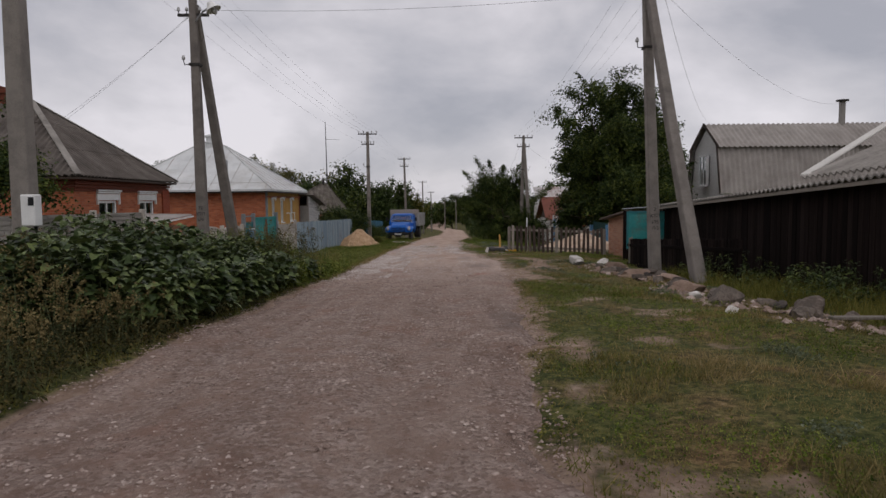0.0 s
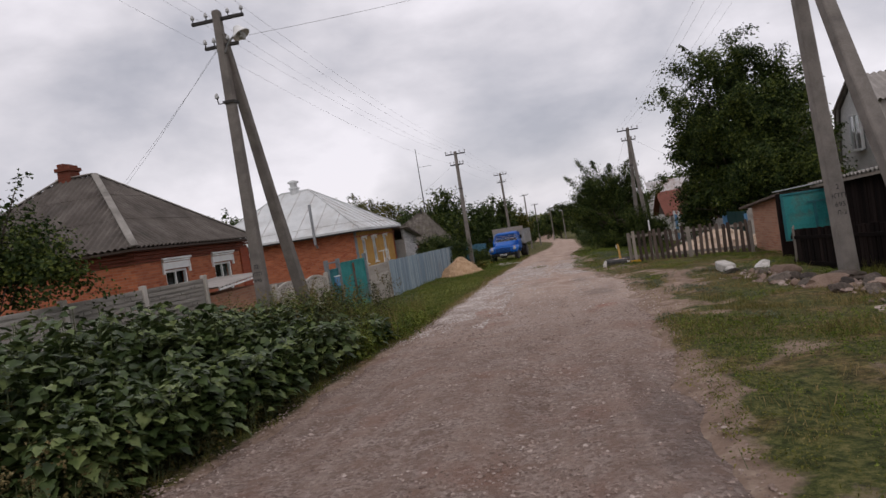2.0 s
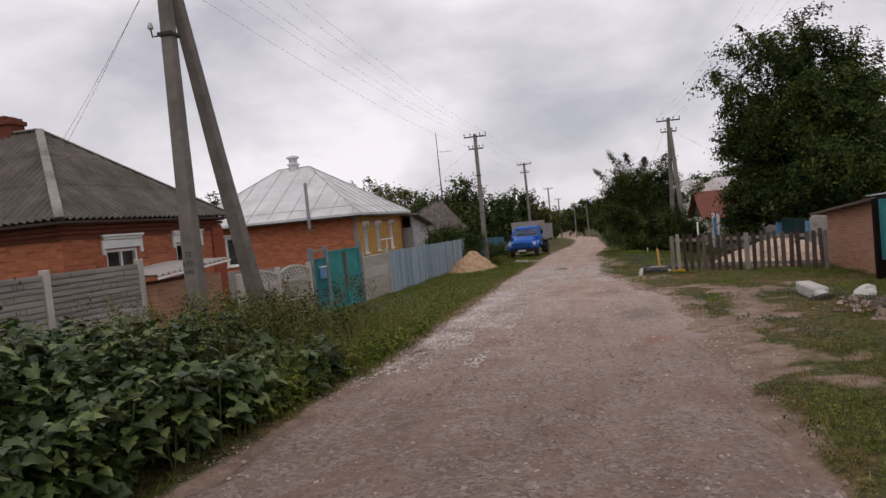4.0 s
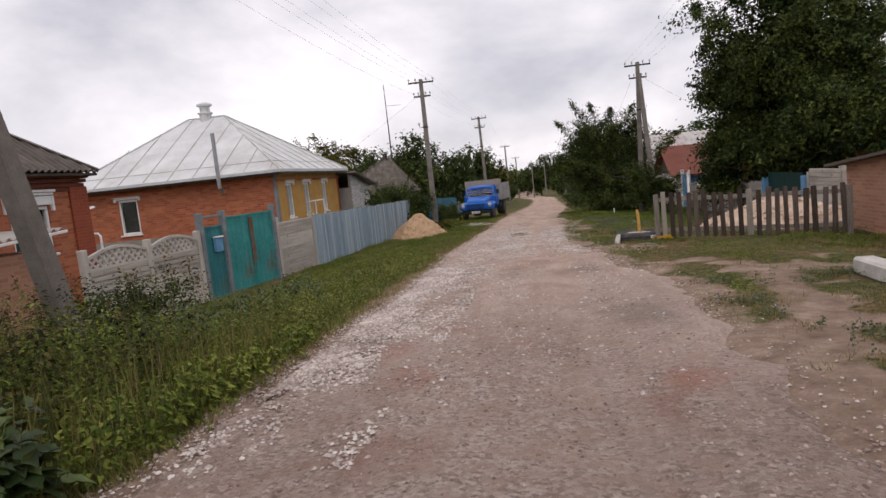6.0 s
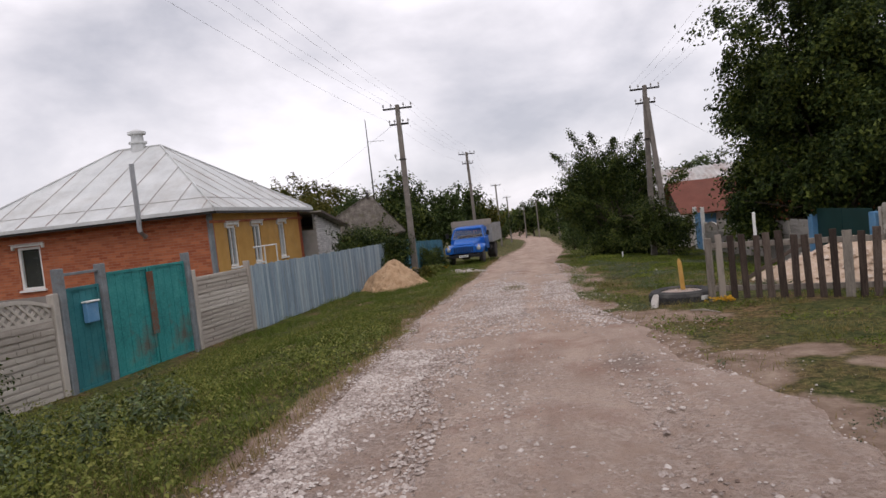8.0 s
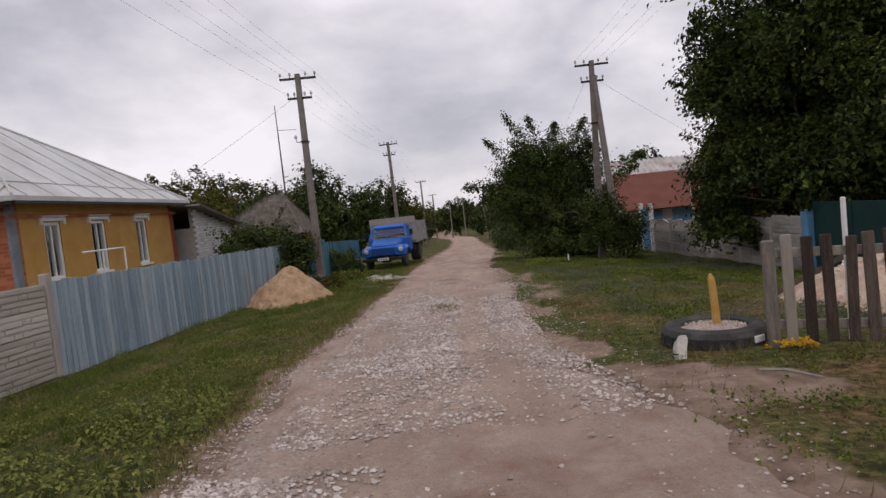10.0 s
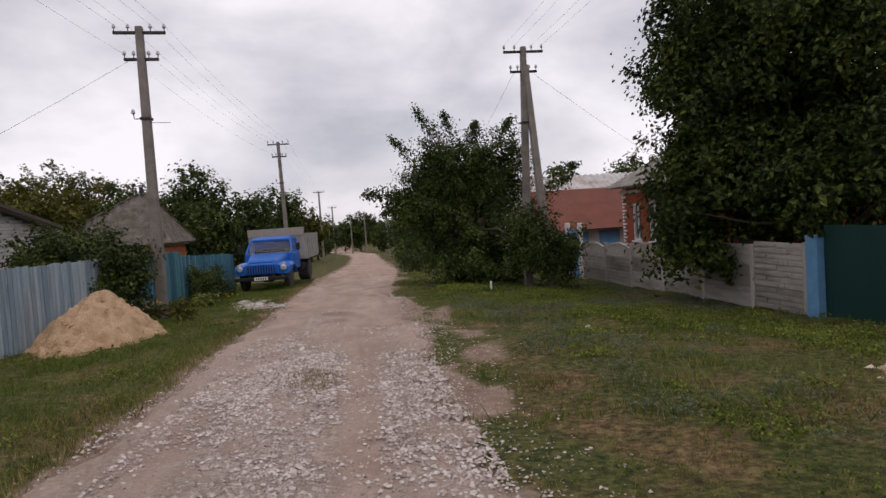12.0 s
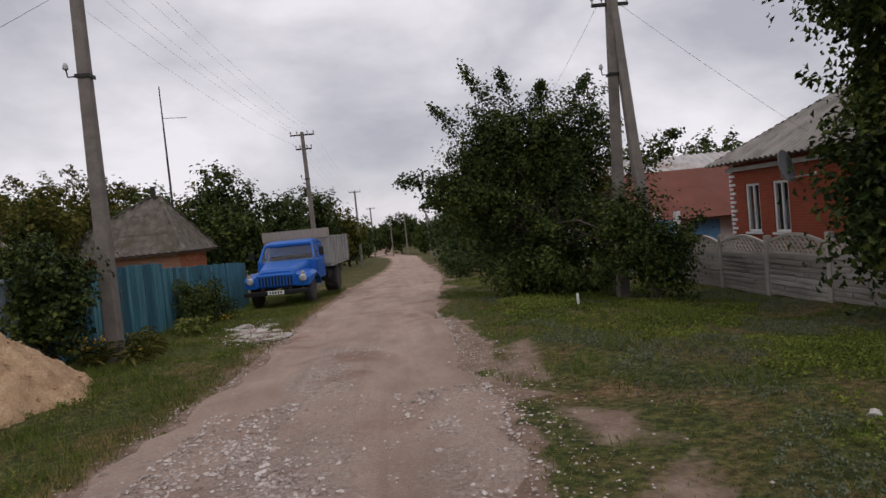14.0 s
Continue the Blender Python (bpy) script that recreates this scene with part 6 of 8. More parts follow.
for x, y, d in ((-0.86, 0.95, 0.24), (0.86, 0.95, 0.24), (-0.84, 4.65, 0.5), (0.84, 4.65, 0.5)):
    wm = Matrix.Translation((x, y, 0.47)) @ Matrix.Rotation(radians(90), 4, "Y")
    wh = spin("wheel", [(0.26, -d / 2), (0.40, -d / 2), (0.455, -d / 2 + 0.03), (0.47, -d / 2 + 0.07), (0.47, d / 2 - 0.07), (0.455, d / 2 - 0.03), (0.40, d / 2), (0.26, d / 2)], wm, M_RUBBER, truck, 24, "black rubber tyre")
    spin("rim", [(0.05, -d / 2 + 0.05), (0.25, -d / 2 + 0.02), (0.262, -d / 2 - 0.002), (0.262, d / 2 + 0.002), (0.25, d / 2 - 0.02), (0.05, d / 2 - 0.05)], wm, M_GREY_METAL, wh, 20)
bed = part("cargo_bed", bbox(-1.18, 1.18, 3.12, 6.5, 1.02, 1.12), M_TRUCK_BED, truck)
for s in (-1, 1):
    sb = part("side_board", bbox(s * 1.15, s * 1.19, 3.12, 6.5, 1.12, 2.08, None, 0.008), M_TRUCK_BED, bed)
    for k in range(7):
        yy = 3.2 + k * 0.53
        part("rib", bbox(s * 1.19, s * 1.225, yy, yy + 0.06, 1.1, 2.1, None, 0.006), M_TRUCK_BED, sb)
    for zz in (1.4, 1.72, 2.04):
        part("rail", bbox(s * 1.19, s * 1.21, 3.12, 6.5, zz, zz + 0.05), M_TRUCK_BED, sb)
hb = part("headboard", bbox(-1.18, 1.18, 3.06, 3.11, 1.12, 2.38, None, 0.008), M_TRUCK_BED, bed)
part("upper_board", bbox(-1.2, 1.2, 3.02, 3.06, 2.06, 2.4, None, 0.006), M_WOOD_GREY, hb, "weathered wooden top board")
part("tailboard", bbox(-1.18, 1.18, 6.5, 6.55, 1.12, 2.08, None, 0.008), M_TRUCK_BED, bed)
part("fuel_tank", tube(bmesh.new(), [(0.78, 3.3, 0.72), (0.78, 4.1, 0.72)], 0.2, 12), M_BLACK, truck)


# ---- heaps ----
def heap(name, label, cx, cy, rx, ry, h, material, seed, lump=0.12, n=64):
    V, F = [], []
    for i in range(n + 1):
        for j in range(n + 1):
            u, v = -1.05 + 2.1 * i / n, -1.05 + 2.1 * j / n
            x, y = cx + u * rx, cy + v * ry
            r = math.hypot(u, v)
            w = fbm(x * 1.4, y * 1.4, seed)
            f = max(0.0, 1 - (r * (0.85 + 0.35 * float(w)))) 
            z = h * min(1.0, 1.16 * f) ** 0.9 + (lump * (float(fbm(x * 4, y * 4, seed + 3)) - 0.5) + 0.5 * lump * (float(fbm(x * 11, y * 11, seed + 7)) - 0.5)) * (1 if f > 0 else 0)
            V.append((x, y, float(gz(x, y)) - 0.06 + z + (0.0 if f > 0 else -0.12)))
    for i in range(n):
        for j in range(n):
            a = i * (n + 1) + j
            F.append((a, a + n + 1, a + n + 2, a + 1))
    return tagged(arrays(name, V, F, material, smooth=True), label, "heap")


sand = heap("sand_mound", "heap of pale yellow sand on the grass", -5.02, 38.75, 1.25, 1.8, 0.95, M_SAND, 61, 0.3)
lime = heap("limestone_mound", "heap of white crushed limestone and sand behind the pickets", 6.4, 29.4, 2.2, 2.2, 0.9, M_LIME, 67, 0.2, 56)
r9 = np.random.RandomState(9)


def scatter_on(cx, cy, rx, ry, h, n, smin, smax, name, label, material, seed):
    a, r = r9.rand(n) * 6.283, np.sqrt(r9.rand(n)) * 0.98
    x, y = cx + rx * r * np.cos(a), cy + ry * r * np.sin(a)
    f = np.clip(1 - r * (0.85 + 0.35 * fbm(x * 1.4, y * 1.4, seed)), 0, 1)
    z = gz(x, y) - 0.06 + h * np.minimum(1, 1.16 * f) ** 0.9
    s = smin + (smax - smin) * r9.rand(n) ** 3
    stones(name, x, y, z, s, material, label, 0.8)


scatter_on(6.4, 29.4, 2.2, 2.2, 0.9, 1500, 0.02, 0.09, "rubble", "white limestone lumps on the heap", M_LIME, 67)
scatter_on(-5.02, 38.75, 1.25, 1.8, 0.95, 700, 0.01, 0.045, "sand_clods", "clods of sand on the heap", M_SAND, 61)


# ---- rocks, slab, planks ----
def rock(name, label, x, y, sx, sy, sz, material, seed, turn=0.0, sink=0.25, category="rock", group="rocks along the verge"):
    bm = bmesh.new()
    bmesh.ops.create_icosphere(bm, subdivisions=3, radius=1)
    for v in bm.verts:
        p = v.co * 1.3 + Vector((seed * 3.1, seed * 1.7, seed))
        d = 1 + 0.45 * noise.noise(p) + 0.3 * abs(noise.noise(p * 1.9)) + 0.14 * noise.noise(p * 4.6)
        c = v.co * d
        for k in range(5):
            n5 = Vector((math.sin(seed * 2.3 + k * 1.9), math.cos(seed * 1.1 + k * 2.7), 0.6 * math.sin(seed + k * 1.3))).normalized()
            over = c.dot(n5) - (0.62 + 0.1 * math.sin(seed * 5 + k))
            if over > 0:
                c = c - n5 * over * 0.85
        v.co = Vector((c.x * sx, c.y * sy, c.z * sz))
    ob = part(name, bm, material)
    ob.matrix_world = Matrix.Translation((x, y, float(gz(x, y)) + sz * (1 - sink) * 0.6)) @ Matrix.Rotation(turn, 4, "Z")
    return tagged(ob, label, category, group)


for i, (x, y, a, b, c, mt_, lb) in enumerate((
        (4.35, 11.5, 0.42, 0.28, 0.17, M_ROCK_RED, "reddish flat field stone in the grass"),
        (4.3, 9.9, 0.36, 0.33, 0.22, M_ROCK, "dark grey field stone by the bank"),
        (4.8, 8.5, 0.27, 0.24, 0.2, M_ROCK, "rounded grey boulder by the bank"),
        (4.6, 12.6, 0.4, 0.2, 0.14, M_ROCK, "flat grey stone of the bank"),
        (4.75, 13.6, 0.38, 0.24, 0.15, M_ROCK_RED, "reddish broken stone of the bank"),
        (4.4, 14.9, 0.46, 0.27, 0.16, M_ROCK_RED, "large reddish stone beside the pole"),
        (4.75, 14.0, 0.4, 0.25, 0.17, M_ROCK, "dark stone beside the pole foot"),
        (4.95, 15.6, 0.45, 0.3, 0.16, M_ROCK, "grey stone slab at the pole foot"),
        (4.25, 16.6, 0.5, 0.26, 0.14, M_ROCK, "low grey stone in the grass"),
        (4.65, 17.6, 0.45, 0.26, 0.16, M_ROCK_RED, "reddish low stone in the grass"),
        (4.75, 19.2, 0.28, 0.22, 0.16, M_ROCK_WHITE, "pale rounded stone on the verge"),
        (5.1, 9.1, 0.25, 0.2, 0.14, M_ROCK, "small grey stone by the bank"),
        (4.1, 10.6, 0.2, 0.16, 0.1, M_ROCK_WHITE, "small pale stone by the bank"),
        (3.9, 8.7, 0.12, 0.1, 0.07, M_ROCK_WHITE, "small pale stone in the grass"))):
    rock("rock", lb, x, y, a * 0.8, b * 0.8, c * 0.85, mt_, i + 1, i * 1.3)
rock("rock", "white painted stone in front of the tyre", 1.8, 26.62, 0.1, 0.09, 0.15, M_ROCK_WHITE, 31, 0.6, 0.2)
rock("rock", "small white stone on the grass", 3.4, 34.6, 0.06, 0.05, 0.04, M_ROCK_WHITE, 33, 0.2)
for i in range(14):
    yy = 42.6 + 0.26 * i
    rock("concrete_piece", "flat broken piece of pale concrete in the grass", -2.8 - 0.3 * (yy - 44.2) + 0.45 * math.sin(i * 2.4), yy, 0.2 + 0.1 * math.sin(i * 1.7) ** 2, 0.13, 0.03, M_PRECAST, 60 + i, i * 0.9, 0.1, "concrete", "broken slabs before the truck")
for i in range(26):
    yy = 7.4 + 0.46 * i
    sc = 0.07 + 0.07 * abs(math.sin(i * 2.1))
    rock("rock", "dark jagged stone of the low bank" if i % 3 else "reddish jagged stone of the low bank", 4.75 + 0.28 * math.sin(i * 1.7) - 0.02 * i, yy, sc * 1.3, sc, sc * 0.75, M_ROCK if i % 3 else M_ROCK_RED, 80 + i, i * 1.1)
slab = thing("concrete_block", "long white concrete block lying on the grass", "block", Matrix.Translation((4.02, 19.55, float(gz(4.02, 19.55)) + 0.0)) @ Matrix.Rotation(radians(-92), 4, "Z"))
part("body", bbox(-0.5, 0.5, -0.13, 0.13, 0, 0.22, None, 0.03), M_ROCK_WHITE, slab)
part("broken_end", bbox(0.45, 0.6, -0.11, 0.09, 0.0, 0.18, None, 0.05), M_ROCK_WHITE, slab)
pln = thing("plank", "grey board lying on the bank", "plank")
part("board", beam((4.5, 7.45, float(gz(4.5, 7.4)) + 0.1), (5.9, 7.75, float(gz(5.9, 7.7)) + 0.16), 0.12, 0.035), M_WOOD_GREY, pln)
br = thing("branch", "bleached stick on the ground", "stick")
part("stick", tube(bmesh.new(), [(2.15, 25.75, float(gz(2.15, 25.75)) + 0.03), (2.3, 25.6, float(gz(2.3, 25.6)) + 0.05), (2.48, 25.35, float(gz(2.48, 25.35)) + 0.03)], [0.012, 0.015, 0.008], 6), M_WOOD_GREY, br)
bd = thing("board", "dark board leaning on the rubble heap", "board")
part("plank", beam((4.3, 30.1, -0.82), (5.15, 28.95, 0.0), 0.03, 0.07), M_WOOD_DARK, bd)
wp = thing("marker_post", "small white post in the grass", "post")
part("shaft", bbox(-0.024, 0.024, -0.024, 0.024, -0.2, 0.27, Matrix.Translation((3.75, 43.0, float(gz(3.75, 43.0)))), 0.01), M_WHITE, wp)
ws = thing("marker_post", "white painted stake standing behind the pickets", "post")
part("shaft", bbox(-0.023, 0.023, -0.02, 0.02, -0.3, 1.42, Matrix.Translation((3.44, 26.56, -0.64)), 0.012), M_WHITE, ws)

# ---- tyre bed with the yellow stake ----
TX, TY = 2.37, 27.2
tz = float(gz(TX, TY))
tyre = thing("tyre", "old truck tyre lying flat, filled with pale gravel", "tyre", Matrix.Translation((TX, TY, tz - 0.08)))
spin("casing", [(0.33, 0.02), (0.42, 0.0), (0.50, 0.03), (0.535, 0.08), (0.535, 0.2), (0.50, 0.25), (0.42, 0.275), (0.345, 0.25), (0.33, 0.2), (0.33, 0.1)], Matrix.Identity(4), M_RUBBER, tyre, 40, caps=False)
tread_me = bpy.data.meshes.new("tread_block")
b = bbox(-0.008, 0.006, -0.02, 0.02, -0.06, 0.06, None, 0.003)
b.to_mesh(tread_me)
b.free()
tread_me.materials.append(M_RUBBER)
for k in range(44):
    a = 2 * math.pi * k / 44
    o = new("tread_block", tread_me)
    o.parent = tyre
    o.matrix_local = Matrix.Rotation(a, 4, "Z") @ Matrix.Translation((0.537, 0, 0.14)) @ Matrix.Rotation(0.35 if k % 2 else -0.35, 4, "X")
for a, q in ((-1.0, 0.035), (-1.12, 0.05)):
    part("paint_splash", bbox(0.535, 0.552, -q, q, 0.13, 0.2, Matrix.Rotation(a, 4, "Z"), 0.006), M_WHITE, tyre, "white paint splash")
fill = spin("gravel_fill", [(0.345, 0.2), (0.3, 0.225), (0.2, 0.25), (0.1, 0.26), (0.02, 0.262)], Matrix.Identity(4), M_GRAVEL, tyre, 24, "pale gravel filling")
a, r = r9.rand(260) * 6.283, np.sqrt(r9.rand(260)) * 0.33
stones("gravel", TX + r * np.cos(a), TY + r * np.sin(a), tz + 0.175 - 0.1 * r, 0.01 + 0.02 * r9.rand(260), M_GRAVEL_PALE, "pale stones filling the tyre", 0.7)
stk = thing("stake", "yellow painted wooden stake with split pointed top", "stake")
sb = loft([[(x * w + dx, y * w, z) for x, y in ((-1, -0.8), (1, -0.8), (1, 0.8), (-1, 0.8))] for z, w, dx in ((0, 0.034, 0.0), (0.5, 0.032, -0.02), (0.56, 0.03, -0.028), (0.62, 0.012, -0.035))])
o = part("shaft", sb, M_YELLOW, stk)
o.location = (TX + 0.03, TY - 0.02, tz + 0.1)


# ---- wires ----
def wires(label, runs, sag=0.35, r=0.0028):
    w = thing("power_line", label, "wires")
    for a, b in runs:
        a, b = Vector(a), Vector(b)
        L = (b - a).length
        pts = []
        for i in range(17):
            t = i / 16
            p = a.lerp(b, t)
            p.z -= sag * (L / 25) ** 2 * 4 * t * (1 - t)
            pts.append(p)
        bm = tube(bmesh.new(), pts, r, 4, False)
        part("wire", bm, M_WIRE, w)
    return w


left_arm = [((-6.2, 9.7, 7.3), 0.65), ((-6.4, 17.2, 7.15), 0.6), ((-4.78, 42.2, 6.05), 0.57), ((-3.69, 63.5, 5.8), 0.57), ((-2.95, 97, 4.55), 0.57), ((-2.1, 118, 3.3), 0.55)]
runs = []
for (p, w0), (q, w1) in zip(left_arm, left_arm[1:]):
    for s in (-1, -0.45, 0.45, 1):
        runs.append(((p[0] + w0 * s, p[1], p[2]), (q[0] + w1 * s, q[1], q[2])))
    runs.append(((p[0] - 0.4, p[1], p[2] - 0.7), (q[0] - 0.4, q[1], q[2] - 0.7)))
wires("aluminium wires along the roadside poles", runs)
right_arm = [((5.3, -20, 7.6), 0.55), ((5.3, 16.3, 7.1), 0.57), ((5.58, 44.75, 5.95), 0.6), ((4.9, 80, 3.9), 0.5)]
runs = []
for (p, w0), (q, w1) in zip(right_arm[:3], right_arm[1:3]):
    for s in (-1, -0.45, 0.45, 1):
        runs.append(((p[0] + w0 * s, p[1], p[2]), (q[0] + w1 * s, q[1], q[2])))
wires("aluminium wires between the opposite poles", runs)
wires("drooping service wires to the houses", [((-6.4, 17.2, 6.4), (-12.5, 21.2, 4.1)), ((-6.45, 17.2, 6.4), (-12.4, 21.3, 4.1)), ((-4.95, 42.2, 5.25), (-9.2, 40.5, 2.35)),
                                              ((5.5, 16.3, 6.4), (15.0, 36.5, 5.6)), ((5.5, 16.3, 6.5), (23.2, 37.1, 6.9)), ((5.4, 16.3, 6.6), (-6.3, 17.2, 6.5)),
                                              ((5.7, 44.75, 5.2), (10.9, 46.0, 2.0)), ((5.3, 44.75, 5.2), (4.2, 75.0, 1.0))], 0.9, 0.004)


# ---- plants ----
def leaf_quads(P, Nrm, size, rng, aspect=0.5, fold=0.18):
    """One folded leaf of two quads at each place P: (n,6,3) corners."""
    n = len(P)
    up = rng.normal(size=(n, 3))
    Nrm = Nrm / (np.linalg.norm(Nrm, axis=1, keepdims=True) + 1e-9)
    d = up - (up * Nrm).sum(1, keepdims=True) * Nrm
    d /= np.linalg.norm(d, axis=1, keepdims=True) + 1e-9
    s = np.cross(Nrm, d)
    L = size[:, None]
    base, mid, tip = P - d * L * 0.5, P + d * L * 0.05, P + d * L * 0.5 - Nrm * L * 0.12
    wid = s * L * aspect
    lift = Nrm * L * fold
    return np.stack([base, mid + wid * 0.9 + lift, tip, mid - wid * 0.9 + lift], 1)


def leaf_mesh(name, quads, material, parent=None, label=""):
    n = len(quads)
    return cloud(name, quads.reshape(-1, 3), np.arange(n * 4).reshape(n, 4), material, parent, label)


def tree(name, label, base, lobes, material, seed, clump_area=0.55, leaves=120, leaf=0.12, trunk_r=0.2, clump_r=0.45, limbs=14, hang=0.15, category="tree", bark=M_BARK, aspect=0.42, shoots=0, sprays=()):
    """Trunk and limbs with a crown of leaf clumps spread through the lobes (centre, radii)."""
    rng = np.random.RandomState(seed)
    t = thing(name, label, category)
    base = np.array(base, float)
    C, NR = [], []
    for c, r in lobes:
        c, r = np.array(c, float), np.array(r, float)
        area = 4 * np.pi * ((r[0] * r[1]) ** 1.6 / 3 + (r[0] * r[2]) ** 1.6 / 3 + (r[1] * r[2]) ** 1.6 / 3) ** (1 / 1.6)
        k = max(6, int(area / clump_area))
        d = rng.normal(size=(k, 3))
        d /= np.linalg.norm(d, axis=1, keepdims=True)
        lump = np.array([0.86 + 0.3 * noise.noise(Vector(v * 2.1 + seed)) for v in d])
        rad = lump * np.where(rng.rand(k) < 0.62, 0.8 + 0.28 * rng.rand(k), 0.3 + 0.48 * rng.rand(k))
        C.append(c + d * r * rad[:, None])
        NR.append(d)
    C, NR = np.concatenate(C), np.concatenate(NR)
    # long shoots that break the outline
    if shoots:
        j = rng.randint(0, len(C), shoots)
        ext = NR[j] * np.array([1, 1, 0.5]) + np.array([0, 0, 0.45]) + rng.normal(size=(shoots, 3)) * 0.3
        ext /= np.linalg.norm(ext, axis=1, keepdims=True)
        C = np.concatenate([C, C[j] + ext * (0.35 + 0.5 * rng.rand(shoots, 1))])
        NR = np.concatenate([NR, ext])
    zmin = base[2] + 0.15
    ok = C[:, 2] > zmin
    C, NR = C[ok], NR[ok]
    k = len(C)
    cr = clump_r * (0.6 + 0.8 * rng.rand(k))
    thin = np.arange(k) >= k - shoots
    m = rng.poisson(np.where(thin, leaves * 0.45, leaves))
    idx = np.repeat(np.arange(k), m)
    off = rng.normal(size=(len(idx), 3)) * 0.5
    # each clump stretches along its own twig
    tw = NR + 0.6 * rng.normal(size=NR.shape)
    tw /= np.linalg.norm(tw, axis=1, keepdims=True)
    al = rng.rand(len(idx)) * 2 - 1
    P = C[idx] + off * (cr[idx] * np.where(thin[idx], 0.35, 0.75))[:, None] + tw[idx] * (al * cr[idx] * 1.2)[:, None]
    P[:, 2] -= hang * (np.abs(al) ** 2) * cr[idx]
    P[:, 2] = np.maximum(P[:, 2], zmin - 0.1)
    Nn = NR[idx] * 0.45 + np.array([0, 0, 0.6]) + rng.normal(size=P.shape) * 0.5 + (P - C[idx]) / cr[idx][:, None] * 0.6
    # leafy branches that reach out of the crown
    for p0, p1 in sprays:
        p0, p1 = np.array(p0, float), np.array(p1, float)
        q = int(leaves * 3.2)
        f = 0.1 + 0.95 * rng.rand(q) ** 0.8
        knot = np.floor(f * 6) / 6 + 0.08
        f = np.where(rng.rand(q) < 0.7, knot + rng.normal(size=q) * 0.035, f)
        sp = p0 + (p1 - p0) * f[:, None] + rng.normal(size=(q, 3)) * (0.06 + 0.16 * (1.05 - f))[:, None]
        sp[:, 2] += 0.12 * np.sin(np.pi * f)
        P = np.concatenate([P, sp])
        Nn = np.concatenate([Nn, np.array([0, 0, 0.5]) + rng.normal(size=(q, 3)) * 0.7])
    leaf_mesh("crown", leaf_quads(P, Nn, leaf * (0.6 + 0.8 * rng.rand(len(P))), rng, aspect), material, t)
    bm = bmesh.new()
    top = np.mean([np.array(c) for c, r in lobes], 0)
    mids = [base + (np.array([top[0], top[1], max(top[2], base[2] + 1)]) - base) * f + rng.normal(size=3) * 0.08 * np.array([1, 1, 0]) * (0 if f == 0 else 1) for f in (0, 0.3, 0.6, 0.95)]
    mids[0][2] -= 0.2
    tube(bm, mids, [trunk_r * 1.25, trunk_r, trunk_r * 0.75, trunk_r * 0.4], 9)
    trunk = part("trunk", bm, bark, t)
    pick = rng.permutation(k)[:limbs * 3]
    for q, j in enumerate(pick):
        f = 0.25 + 0.65 * rng.rand()
        s = mids[0] + (mids[3] - mids[0]) * f
        e = C[j]
        mp = (s + e) / 2 + np.array([0, 0, 0.15 * np.linalg.norm(e - s)]) * (0.5 - rng.rand()) + rng.normal(size=3) * 0.1
        r0 = trunk_r * (0.42 if q < limbs else 0.2)
        part("limb" if q < limbs else "twig", tube(bmesh.new(), [s, mp, e], [r0, r0 * 0.6, r0 * 0.18], 5), bark, trunk)
    for p0, p1 in sprays:
        p0, p1 = Vector(p0), Vector(p1)
        part("limb", tube(bmesh.new(), [mids[2], p0, p0.lerp(p1, 0.5) + Vector((0, 0, 0.12)), p1], [trunk_r * 0.3, trunk_r * 0.2, trunk_r * 0.12, 0.008], 5), bark, trunk)
    return t


def g_(x, y):
    return float(gz(x, y))


tree("walnut_tree", "large dark green walnut tree overhanging the fence", (10.6, 38.0, g_(9, 38)),
     [((9.7, 38.1, 5.2), (3.25, 3.3, 3.8)), ((11.2, 36.6, 3.9), (1.9, 3.2, 3.3)), ((10.8, 34.0, 1.9), (1.8, 2.5, 2.1)), ((7.9, 39.3, 0.5), (1.1, 1.3, 1.5)), ((8.4, 38.7, 2.6), (1.6, 1.9, 2.3)), ((9.2, 40.6, 3.4), (1.8, 1.4, 2.6)), ((9.5, 36.0, 1.5), (1.6, 2.0, 1.6)), ((9.9, 39.0, 1.0), (1.3, 2.2, 1.5)), ((8.0, 40.4, 0.2), (0.6, 0.6, 0.9))],
     M_LEAF_DK, 5, 0.72, 175, 0.14, 0.3, 0.5, 16, aspect=0.34, shoots=110)
